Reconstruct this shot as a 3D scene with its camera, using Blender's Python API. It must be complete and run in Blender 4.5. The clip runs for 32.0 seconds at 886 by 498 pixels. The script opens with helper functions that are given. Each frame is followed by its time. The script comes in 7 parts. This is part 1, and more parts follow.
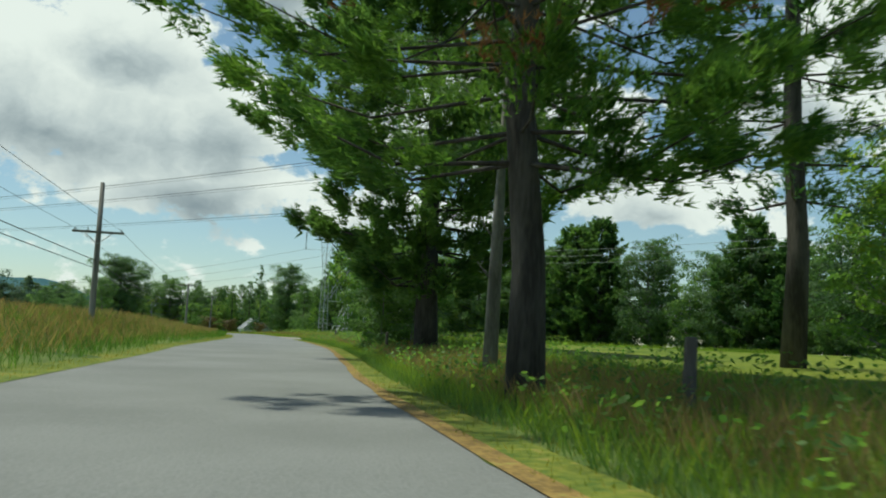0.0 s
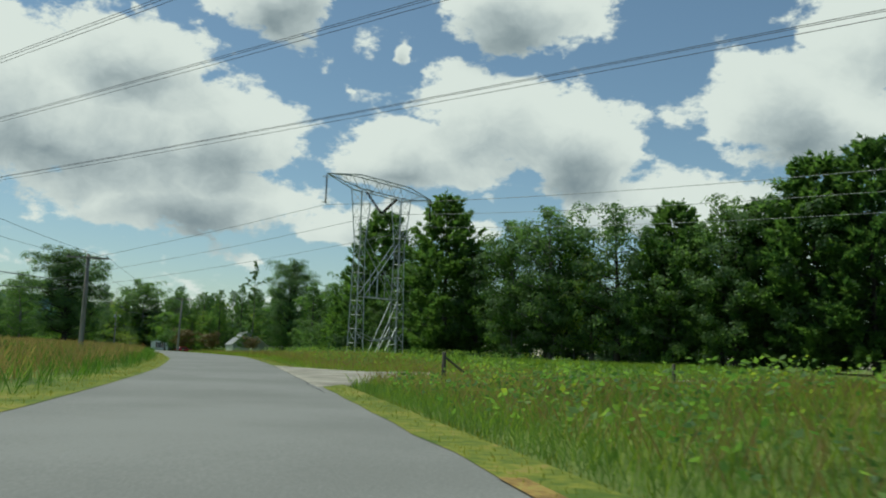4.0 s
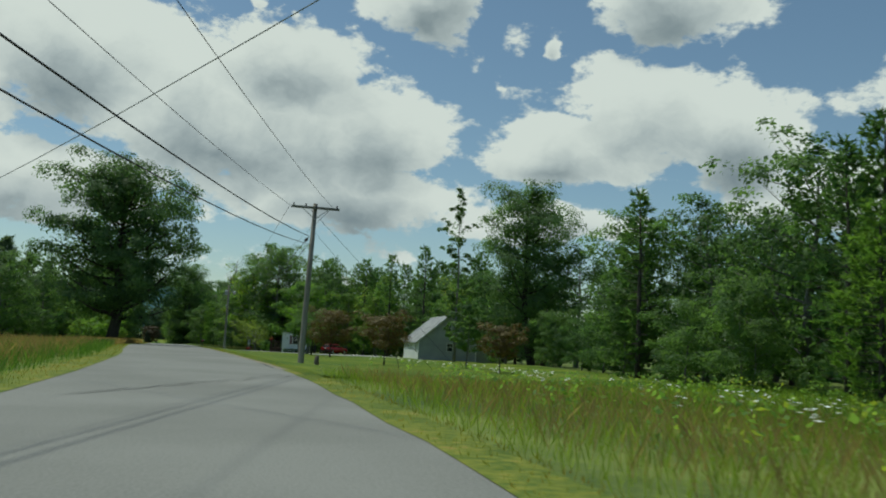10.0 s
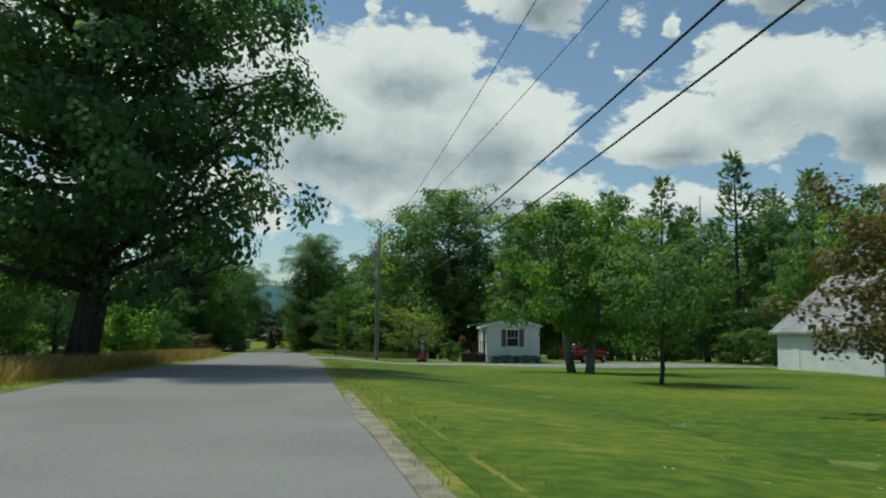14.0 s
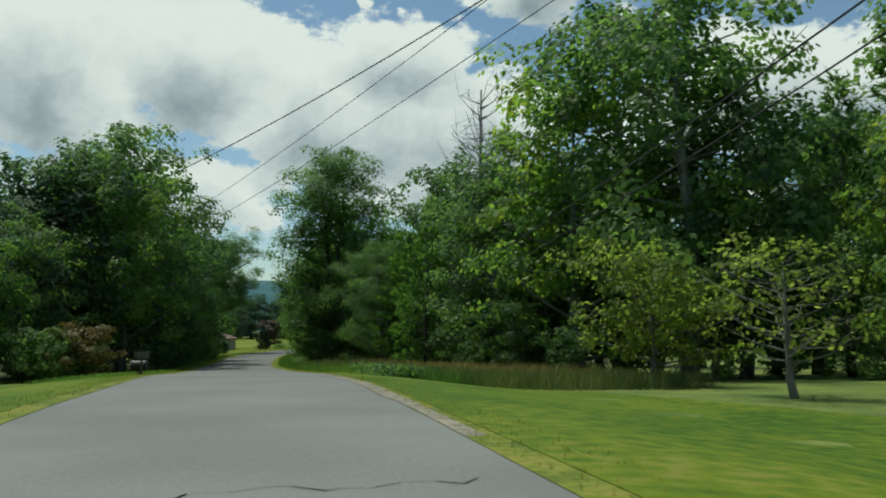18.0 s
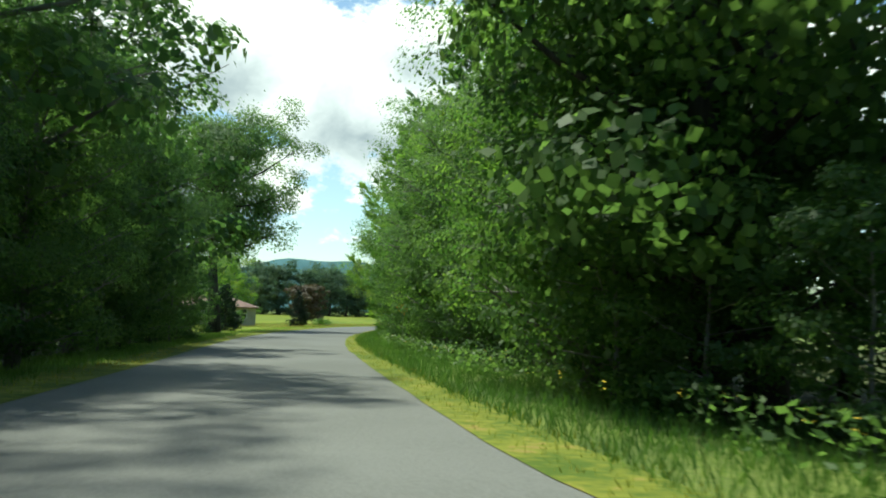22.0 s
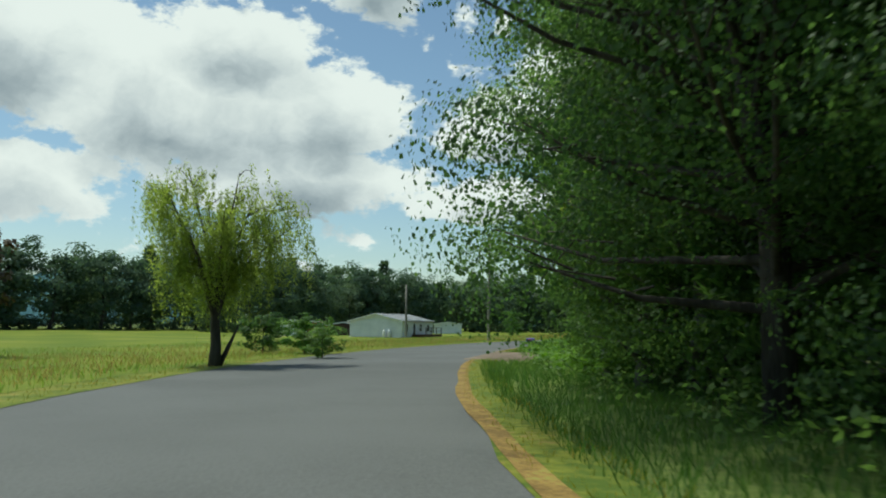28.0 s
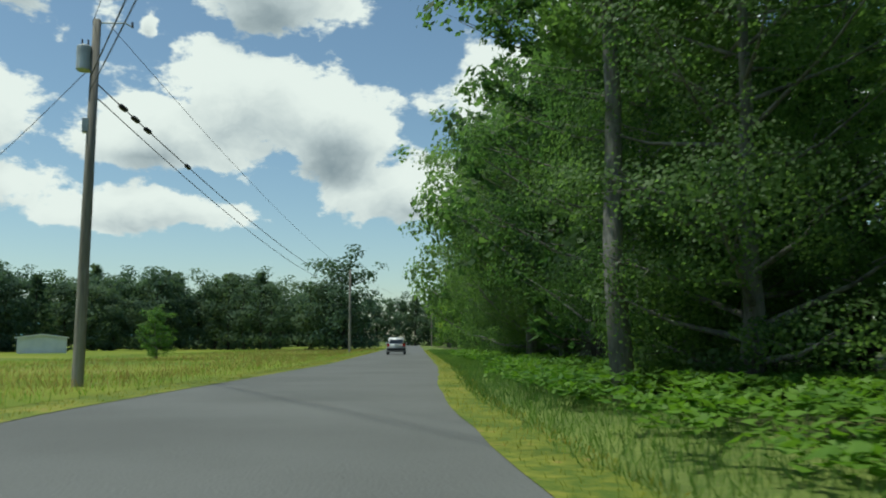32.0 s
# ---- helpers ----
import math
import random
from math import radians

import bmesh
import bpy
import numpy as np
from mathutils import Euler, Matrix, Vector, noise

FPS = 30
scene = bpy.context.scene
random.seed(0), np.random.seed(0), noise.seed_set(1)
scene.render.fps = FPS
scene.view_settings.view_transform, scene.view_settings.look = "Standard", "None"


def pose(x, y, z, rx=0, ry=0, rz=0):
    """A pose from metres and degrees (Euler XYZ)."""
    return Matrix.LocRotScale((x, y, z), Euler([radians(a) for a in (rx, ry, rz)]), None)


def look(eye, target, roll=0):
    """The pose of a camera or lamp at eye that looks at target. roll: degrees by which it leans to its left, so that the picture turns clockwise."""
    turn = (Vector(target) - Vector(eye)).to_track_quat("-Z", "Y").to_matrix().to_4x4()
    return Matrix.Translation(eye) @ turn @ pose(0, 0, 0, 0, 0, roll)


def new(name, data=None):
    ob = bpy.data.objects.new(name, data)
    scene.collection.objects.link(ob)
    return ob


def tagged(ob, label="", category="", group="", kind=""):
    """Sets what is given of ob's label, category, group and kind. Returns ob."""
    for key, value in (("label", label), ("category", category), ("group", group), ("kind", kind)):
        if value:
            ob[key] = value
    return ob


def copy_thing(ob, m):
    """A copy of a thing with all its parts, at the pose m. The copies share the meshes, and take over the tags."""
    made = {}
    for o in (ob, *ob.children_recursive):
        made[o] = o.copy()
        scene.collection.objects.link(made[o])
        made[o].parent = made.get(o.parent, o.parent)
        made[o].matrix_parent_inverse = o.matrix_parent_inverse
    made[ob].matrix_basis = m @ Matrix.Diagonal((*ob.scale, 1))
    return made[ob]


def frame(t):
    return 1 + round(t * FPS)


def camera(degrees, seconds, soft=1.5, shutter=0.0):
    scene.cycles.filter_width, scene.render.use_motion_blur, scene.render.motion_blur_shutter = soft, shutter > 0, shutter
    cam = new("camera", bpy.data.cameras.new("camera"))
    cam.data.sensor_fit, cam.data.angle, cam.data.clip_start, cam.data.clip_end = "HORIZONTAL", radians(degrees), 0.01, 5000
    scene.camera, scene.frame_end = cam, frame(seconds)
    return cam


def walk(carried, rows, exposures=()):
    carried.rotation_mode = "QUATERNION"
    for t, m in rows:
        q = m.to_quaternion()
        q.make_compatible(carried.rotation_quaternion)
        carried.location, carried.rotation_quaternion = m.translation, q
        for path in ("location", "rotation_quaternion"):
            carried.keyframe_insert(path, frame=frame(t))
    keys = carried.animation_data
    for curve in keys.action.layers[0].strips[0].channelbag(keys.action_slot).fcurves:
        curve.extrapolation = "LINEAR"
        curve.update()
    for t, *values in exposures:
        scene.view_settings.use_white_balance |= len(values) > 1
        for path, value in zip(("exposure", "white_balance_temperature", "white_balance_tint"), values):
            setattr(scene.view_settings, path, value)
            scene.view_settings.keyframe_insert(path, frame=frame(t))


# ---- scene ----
cam = camera(55.07, 32.0, soft=1.9, shutter=0.12)
PATH = [
    (0.0, pose(1.10, 7.71, 1.055, 96.20, -2.33, 0.28)),
    (0.5, pose(-0.50, 15.04, 1.106, 96.60, -2.74, 0.17)),
    (1.0, pose(-1.98, 22.37, 1.166, 96.62, -1.71, -1.19)),
    (1.5, pose(-3.36, 29.69, 1.235, 97.14, -0.84, -0.97)),
    (2.0, pose(-4.71, 37.01, 1.313, 97.40, -0.08, -1.14)),
    (2.5, pose(-6.08, 44.34, 1.400, 97.79, -0.51, -1.05)),
    (3.0, pose(-7.50, 51.68, 1.489, 97.81, -1.12, -0.78)),
    (3.5, pose(-8.96, 59.04, 1.574, 97.56, -1.61, -0.31)),
    (4.0, pose(-10.49, 66.42, 1.648, 97.12, -1.89, 0.29)),
    (4.5, pose(-12.09, 73.83, 1.703, 96.55, -2.03, 0.92)),
    (5.0, pose(-13.78, 81.27, 1.731, 95.97, -2.31, 1.41)),
    (5.5, pose(-15.59, 88.77, 1.753, 96.11, -2.83, 2.93)),
    (6.0, pose(-17.51, 96.39, 1.794, 96.50, -2.40, 2.28)),
    (6.5, pose(-19.57, 104.08, 1.854, 96.66, -2.43, 3.80)),
    (7.0, pose(-21.79, 111.72, 1.926, 96.82, -1.95, 2.95)),
    (7.5, pose(-24.04, 119.23, 2.003, 97.11, -2.58, 3.57)),
    (8.0, pose(-26.36, 126.63, 2.071, 97.44, -2.81, 4.37)),
    (8.5, pose(-28.78, 133.95, 2.110, 97.44, -2.64, 5.19)),
    (9.0, pose(-31.32, 141.24, 2.124, 96.87, -2.14, 5.78)),
    (9.5, pose(-34.04, 148.53, 2.120, 96.93, -2.53, 8.23)),
    (10.0, pose(-36.94, 155.89, 2.104, 96.51, -2.86, 10.41)),
    (10.5, pose(-40.03, 163.34, 2.088, 96.58, -2.87, 10.61)),
    (11.0, pose(-43.27, 170.89, 2.080, 96.75, -3.26, 13.05)),
    (11.5, pose(-46.66, 178.49, 2.084, 96.75, -2.67, 13.09)),
    (12.0, pose(-50.22, 186.05, 2.087, 96.80, -2.55, 13.84)),
    (12.5, pose(-53.97, 193.50, 2.080, 96.77, -2.48, 15.30)),
    (13.0, pose(-57.85, 200.76, 2.076, 96.35, -1.92, 15.26)),
    (13.5, pose(-61.79, 207.84, 2.066, 95.86, -1.10, 18.08)),
    (14.0, pose(-65.73, 214.82, 2.044, 95.78, -0.68, 19.07)),
    (14.5, pose(-69.63, 221.71, 2.011, 95.92, -0.47, 18.92)),
    (15.0, pose(-73.46, 228.51, 1.967, 96.07, -0.33, 18.27)),
    (15.5, pose(-77.21, 235.24, 1.912, 96.03, -0.17, 17.61)),
    (16.0, pose(-80.88, 241.88, 1.845, 95.61, 0.15, 17.39)),
    (16.5, pose(-84.47, 248.46, 1.762, 95.45, 0.66, 18.39)),
    (17.0, pose(-88.22, 254.99, 1.684, 95.46, 0.38, 17.98)),
    (17.5, pose(-92.14, 261.50, 1.613, 95.52, -0.41, 18.63)),
    (18.0, pose(-96.19, 268.05, 1.543, 95.46, 0.04, 18.82)),
    (18.5, pose(-100.31, 274.69, 1.487, 95.54, -0.04, 18.46)),
    (19.0, pose(-104.46, 281.40, 1.450, 95.72, -0.35, 20.15)),
    (19.5, pose(-108.61, 288.17, 1.407, 95.83, -1.00, 19.73)),
    (20.0, pose(-112.83, 295.01, 1.167, 95.22, -1.80, 20.33)),
    (20.5, pose(-117.11, 301.92, 0.774, 94.23, -1.78, 20.73)),
    (21.0, pose(-121.42, 308.87, 0.323, 94.13, -1.69, 20.29)),
    (21.5, pose(-125.72, 315.77, -0.053, 94.19, -1.66, 19.66)),
    (22.0, pose(-129.95, 322.62, -0.251, 94.41, -1.63, 20.47)),
    (22.5, pose(-134.05, 329.45, -0.336, 94.73, -2.44, 20.13)),
    (23.0, pose(-137.98, 336.29, -0.433, 95.18, -2.75, 19.48)),
    (23.5, pose(-141.83, 343.19, -0.527, 95.55, -2.80, 18.83)),
    (24.0, pose(-145.70, 350.20, -0.608, 95.95, -2.50, 18.09)),
    (24.5, pose(-149.60, 357.41, -0.677, 96.40, -2.44, 17.35)),
    (25.0, pose(-153.36, 364.80, -0.735, 96.56, -2.83, 16.57)),
    (25.5, pose(-156.93, 372.31, -0.785, 96.56, -3.06, 15.91)),
    (26.0, pose(-160.25, 379.91, -0.822, 96.60, -2.28, 14.51)),
    (26.5, pose(-163.28, 387.54, -0.852, 96.59, -1.77, 12.65)),
    (27.0, pose(-166.03, 395.13, -0.878, 96.42, -1.27, 10.63)),
    (27.5, pose(-168.50, 402.64, -0.903, 96.01, -0.49, 8.86)),
    (28.0, pose(-170.69, 410.03, -0.932, 95.24, -0.24, 7.86)),
    (28.5, pose(-172.64, 417.28, -0.964, 95.74, -0.57, 4.89)),
    (29.0, pose(-174.21, 424.50, -1.005, 95.92, -0.60, 2.09)),
    (29.5, pose(-175.30, 431.79, -1.057, 95.40, -0.67, -1.29)),
    (30.0, pose(-175.87, 439.14, -1.108, 95.87, -0.81, -3.73)),
    (30.5, pose(-176.07, 446.59, -1.149, 96.20, -0.56, -7.10)),
    (31.0, pose(-175.92, 454.10, -1.181, 95.91, 0.20, -9.95)),
    (31.5, pose(-175.42, 461.69, -1.168, 96.17, 0.04, -13.13)),
    (32.0, pose(-174.60, 469.37, -1.134, 96.24, 0.26, -15.83)),
]
walk(cam, PATH, ((0.0, 0.2, 6550, -8), (3.5, 0.05, 6500, -8), (6.0, -0.15, 6500, -8), (10.0, -0.16, 6500, -8), (13.0, -0.08, 6450, -6), (16.0, 0.02, 6450, -6), (18.0, 0.05, 6500, -8), (20.0, 0.4, 6600, -10), (21.0, 0.75, 6600, -11), (22.0, 0.9, 6600, -11), (23.0, 0.7, 6600, -11), (24.0, 0.45, 6550, -10), (25.5, 0.35, 6550, -9), (26.5, 0.25, 6550, -9), (28.0, 0.2, 6450, -7), (32.0, 0.2, 6450, -7)))

# ---- the road's line: place along the drive in seconds, offset to the left in metres ----
EYE_HEIGHT = 1.15
_T = np.array([r[0] for r in PATH])
_P = np.array([tuple(r[1].translation) for r in PATH])


def _extend():
    t, p = list(_T), [tuple(v) for v in _P]
    heading = math.atan2(-(p[1][0] - p[0][0]), p[1][1] - p[0][1])
    for i in range(1, 13):
        x, y, z = p[0]
        p.insert(0, (x + math.sin(heading) * 7.5, y - math.cos(heading) * 7.5, z))
        t.insert(0, -0.5 * i)
    heading = radians(-6.0)
    for i in range(1, 61):
        x, y, z = p[-1]
        heading = max(heading - radians(2.1), radians(-14))
        p.append((x - math.sin(heading) * 7.5, y + math.cos(heading) * 7.5, z))
        t.append(32 + 0.5 * i)
    return np.array(t), np.array(p)


LT, LP = _extend()
LZ = np.convolve(np.pad(LP[:, 2], 2, mode="edge"), np.ones(5) / 5, "valid") - EYE_HEIGHT


def along(t):
    return np.array([np.interp(t, LT, LP[:, k]) for k in range(2)])


def spot(t, d):
    """The place d metres to the left of the drive's line at t."""
    a, b = along(t - 0.1), along(t + 0.1)
    u = (b - a) / np.linalg.norm(b - a)
    p = along(t)
    return float(p[0] - u[1] * d), float(p[1] + u[0] * d)


def course(xy):
    """For places: seconds along the line, and offset to the left."""
    xy = np.atleast_2d(np.asarray(xy, float))
    tt, dd = np.empty(len(xy)), np.empty(len(xy))
    a, u = LP[:-1, :2], np.diff(LP[:, :2], axis=0)
    ll = (u ** 2).sum(1)
    for i in range(0, len(xy), 4000):
        q = xy[i:i + 4000, None, :] - a[None]
        k = np.clip((q * u).sum(2) / ll, 0, 1)
        w = q - k[..., None] * u
        dist = np.sqrt((w ** 2).sum(2))
        j = dist.argmin(1)
        n = np.arange(len(j))
        side = np.sign(u[j, 0] * q[n, j, 1] - u[j, 1] * q[n, j, 0])
        tt[i:i + 4000] = LT[j] + k[n, j] * np.diff(LT)[j]
        dd[i:i + 4000] = dist[n, j] * np.where(side == 0, 1, side)
    return tt, dd


# edges of the asphalt and the level of the land on both sides, by seconds along the line
RIGHT_EDGE = ((-6, 2.5), (0.4, 2.2), (1.4, 2.1), (2.3, 2.45), (3.2, 2.7), (5, 2.1), (6.9, 2.1), (8.0, 2.3), (8.6, 2.5), (9.5, 2.1), (10.2, 2.2), (11.2, 1.9), (12, 1.58), (12.8, 1.12), (14, 1.05), (16.2, 1.45), (17.5, 1.9), (18.4, 2.4), (19.4, 3.0), (20.5, 3.1), (21, 2.75), (21.7, 2.6), (22.4, 2.05), (24.2, 1.83), (26.4, 1.8), (28.1, 1.35), (28.8, 1.8), (29.5, 2.1), (30.9, 1.6), (32.4, 1.75), (33, 1.95), (34.6, 2.6), (62, 2.8))
LEFT_EDGE = ((-6, 4.2), (0.4, 4.5), (2.1, 4.6), (2.8, 4.9), (5, 3.8), (6.4, 3.54), (7.6, 3.55), (8.5, 4.0), (10.3, 3.8), (12, 4.9), (12.8, 5.15), (13.5, 5.5), (14.7, 5.6), (15.8, 5.6), (17.5, 4.2), (18.6, 3.2), (19.5, 3.5), (20.3, 4.0), (21.3, 3.7), (22.5, 3.57), (23.2, 3.6), (25.3, 4.3), (26.5, 4.25), (28.6, 5.14), (29.3, 5.3), (30.5, 5.75), (31.6, 5.8), (32.3, 5.4), (33, 4.9), (33.6, 4.2), (35, 3.2), (62, 3.2))
# the land beside it, above or below the road
RIGHT_LAND = ((-6, 0.5), (0, 0.5), (4, 0.6), (4.8, 0.5), (5.5, 0.05), (6.9, 0.05), (7.8, 0.35), (9, 0.3), (10.5, -0.1), (12, -0.3), (14, -0.4), (17, -0.4), (19, -0.5), (22, -0.4), (24, -0.1), (28, 0.1), (31, 0.1), (33, 0.0), (62, 0.0))
LEFT_LAND = ((-6, 1.1), (0, 1.2), (4, 1.1), (7, 0.35), (9, 0.15), (13, -0.1), (16, -0.1), (19, -0.4), (22, -0.4), (26, -0.4), (29, -0.25), (33, -0.15), (62, -0.2))


def table(rows, t):
    r = np.array(rows)
    return np.interp(t, r[:, 0], r[:, 1])


def land(xy):
    t, d = course(xy)
    road_z = np.interp(t, LT, LZ)
    edge = np.where(d > 0, table(LEFT_EDGE, t), table(RIGHT_EDGE, t))
    side = road_z + np.where(d > 0, table(LEFT_LAND, t), table(RIGHT_LAND, t))
    k = np.clip((np.abs(d) - edge - 0.6) / 6.0, 0, 1)
    k = k * k * (3 - 2 * k)
    z = road_z * (1 - k) + side * k
    far = np.clip((np.abs(d) - 60) / 150, 0, 1)
    z = z * (1 - far) - 0.3 * far
    roll = 0.10 * np.sin(xy[:, 0] * 0.21 + 1.3) * np.sin(xy[:, 1] * 0.17) * np.clip((np.abs(d) - edge - 1.5) / 8, 0, 1)
    return z + roll


def ground_at(x, y):
    return float(land(np.array([[x, y]]))[0])


# ---- sky, sun, exposure ----
SUN_AZ, SUN_EL = 80.0, 67.0   # degrees to the left of the first heading, and up


def build_world():
    w = bpy.data.worlds.new("sky")
    scene.world = w
    w.use_nodes = True
    n, l = w.node_tree.nodes, w.node_tree.links
    n.clear()
    out, bg = n.new("ShaderNodeOutputWorld"), n.new("ShaderNodeBackground")
    l.new(bg.outputs[0], out.inputs[0])
    sky = n.new("ShaderNodeTexSky")
    sky.sky_type, sky.sun_disc = "NISHITA", False
    sky.sun_elevation, sky.sun_rotation = radians(SUN_EL), radians(-SUN_AZ)
    sky.air_density, sky.dust_density, sky.ozone_density = 1.0, 0.6, 1.5
    tc = n.new("ShaderNodeTexCoord")

    def vmath(op, a, b=None):
        m = n.new("ShaderNodeVectorMath")
        m.operation = op
        for k, v in enumerate((a, b)):
            if v is None:
                continue
            if isinstance(v, tuple):
                m.inputs[k].default_value = v
            else:
                l.new(v, m.inputs[k])
        return m.outputs["Value"] if op in ("LENGTH", "DOT_PRODUCT") else m.outputs[0]

    def fmath(op, a, b=0.0, clamp=False):
        m = n.new("ShaderNodeMath")
        m.operation, m.use_clamp = op, clamp
        for k, v in enumerate((a, b)):
            if isinstance(v, (int, float)):
                m.inputs[k].default_value = v
            else:
                l.new(v, m.inputs[k])
        return m.outputs[0]

    def fbm(vec, scale, detail, rough=0.58):
        t = n.new("ShaderNodeTexNoise")
        t.inputs["Scale"].default_value, t.inputs["Detail"].default_value, t.inputs["Roughness"].default_value = scale, detail, rough
        l.new(vec, t.inputs["Vector"])
        return t

    way = vmath("NORMALIZE", tc.outputs["Generated"])
    flat = vmath("MULTIPLY", way, (1, 1, 1.7))
    warp = fbm(flat, 7.0, 4)
    swirl = vmath("MULTIPLY", vmath("SUBTRACT", warp.outputs["Color"], (0.5, 0.5, 0.5)), (0.10, 0.10, 0.07))
    bent = vmath("ADD", way, swirl)
    # cumulus: bearing to the left, height, half width, half height (degrees), body
    clouds = ((26, 14.5, 11, 4.6, 1.0), (22, 18.0, 6, 3.0, 0.85), (15, 14.0, 5, 3.2, 0.9), (18, 9.6, 10, 2.6, 0.8),
              (3.0, 13.2, 8, 2.4, 0.9), (-2.5, 16.0, 5.5, 3.6, 1.0), (-8, 14.5, 6, 3.6, 1.0), (12.5, 22.5, 4.6, 2.6, 0.9),
              (-5, 23.5, 7, 3.0, 0.95), (7.4, 17.2, 0.55, 0.5, 0.6), (3, 20, 1.0, 0.9, 0.6), (36, 18, 7, 5.0, 1.0),
              (45, 17, 9, 7, 1.0), (38, 9, 10, 3, 0.85), (4, 8.4, 8, 1.6, 0.75), (-14, 10, 8, 2.4, 0.8),
              (-22, 16, 7, 4, 1.0), (-30, 21, 7, 5, 1.0), (23, 21.8, 0.9, 0.7, 0.6), (20.5, 20.6, 0.8, 0.5, 0.55),
              (33, 27, 9, 4, 1.0), (-40, 12, 14, 4, 1.0), (62, 12, 14, 6, 1.0), (16, 31, 10, 4, 0.9))
    body = under = None
    for az, el, rx, ry, top in clouds:
        for drop in (0.0, 0.62):
            a, e = radians(az), radians(el - drop * ry)
            c = (-math.sin(a) * math.cos(e), math.cos(a) * math.cos(e), math.sin(e))
            off = vmath("MULTIPLY", vmath("SUBTRACT", bent, c), (1 / radians(rx), 1 / radians(rx), 1 / radians(ry)))
            v = fmath("SUBTRACT", top, fmath("MULTIPLY", vmath("LENGTH", off), top))
            if drop:
                under = v if under is None else fmath("MAXIMUM", under, v)
            else:
                body = v if body is None else fmath("MAXIMUM", body, v)
    lump = fbm(flat, 19.0, 10, 0.63)
    fine = fmath("MULTIPLY", fmath("SUBTRACT", lump.outputs["Fac"], 0.5), 1.25)
    wide = fbm(flat, 3.2, 5, 0.55)
    haze = fmath("MULTIPLY", fmath("SUBTRACT", wide.outputs["Fac"], 0.62), 1.6)
    depth = fmath("ADD", fmath("MAXIMUM", body, haze), fine)
    mask = n.new("ShaderNodeMapRange")
    mask.interpolation_type = "SMOOTHSTEP"
    l.new(depth, mask.inputs[0])
    mask.inputs[1].default_value, mask.inputs[2].default_value = -0.01, 0.17
    tone = n.new("ShaderNodeMapRange")
    tone.interpolation_type = "SMOOTHSTEP"
    puff = fbm(bent, 6.0, 9, 0.6)
    l.new(fmath("ADD", under, fmath("MULTIPLY", fmath("SUBTRACT", puff.outputs["Fac"], 0.5), 1.9)), tone.inputs[0])
    tone.inputs[1].default_value, tone.inputs[2].default_value = 0.0, 1.2
    ramp = n.new("ShaderNodeValToRGB")
    ramp.color_ramp.elements[0].color = (0.74, 0.745, 0.76, 1)
    ramp.color_ramp.elements[1].color = (0.22, 0.26, 0.31, 1)
    mid = ramp.color_ramp.elements.new(0.5)
    mid.color = (0.475, 0.505, 0.55, 1)
    l.new(tone.outputs[0], ramp.inputs[0])
    clear = n.new("ShaderNodeMix")
    clear.data_type, clear.blend_type = "RGBA", "MULTIPLY"
    clear.inputs[0].default_value = 1.0
    l.new(sky.outputs[0], clear.inputs[6])
    clear.inputs[7].default_value = (0.098, 0.098, 0.098, 1)
    mix = n.new("ShaderNodeMix")
    mix.data_type = "RGBA"
    l.new(mask.outputs[0], mix.inputs[0])
    l.new(clear.outputs[2], mix.inputs[6])
    l.new(ramp.outputs[0], mix.inputs[7])
    l.new(mix.outputs[2], bg.inputs[0])
    bg.inputs[1].default_value = 1.0
    lamp = bpy.data.lights.new("sun", "SUN")
    lamp.energy, lamp.angle, lamp.color = 3.1, radians(1.8), (1.0, 0.955, 0.88)
    a, e = radians(SUN_AZ), radians(SUN_EL)
    s = Vector((-math.sin(a) * math.cos(e), math.cos(a) * math.cos(e), math.sin(e)))
    ob = new("sun", lamp)
    ob.matrix_world = look(s * 800, (0, 0, 0))


build_world()

# ---- materials ----


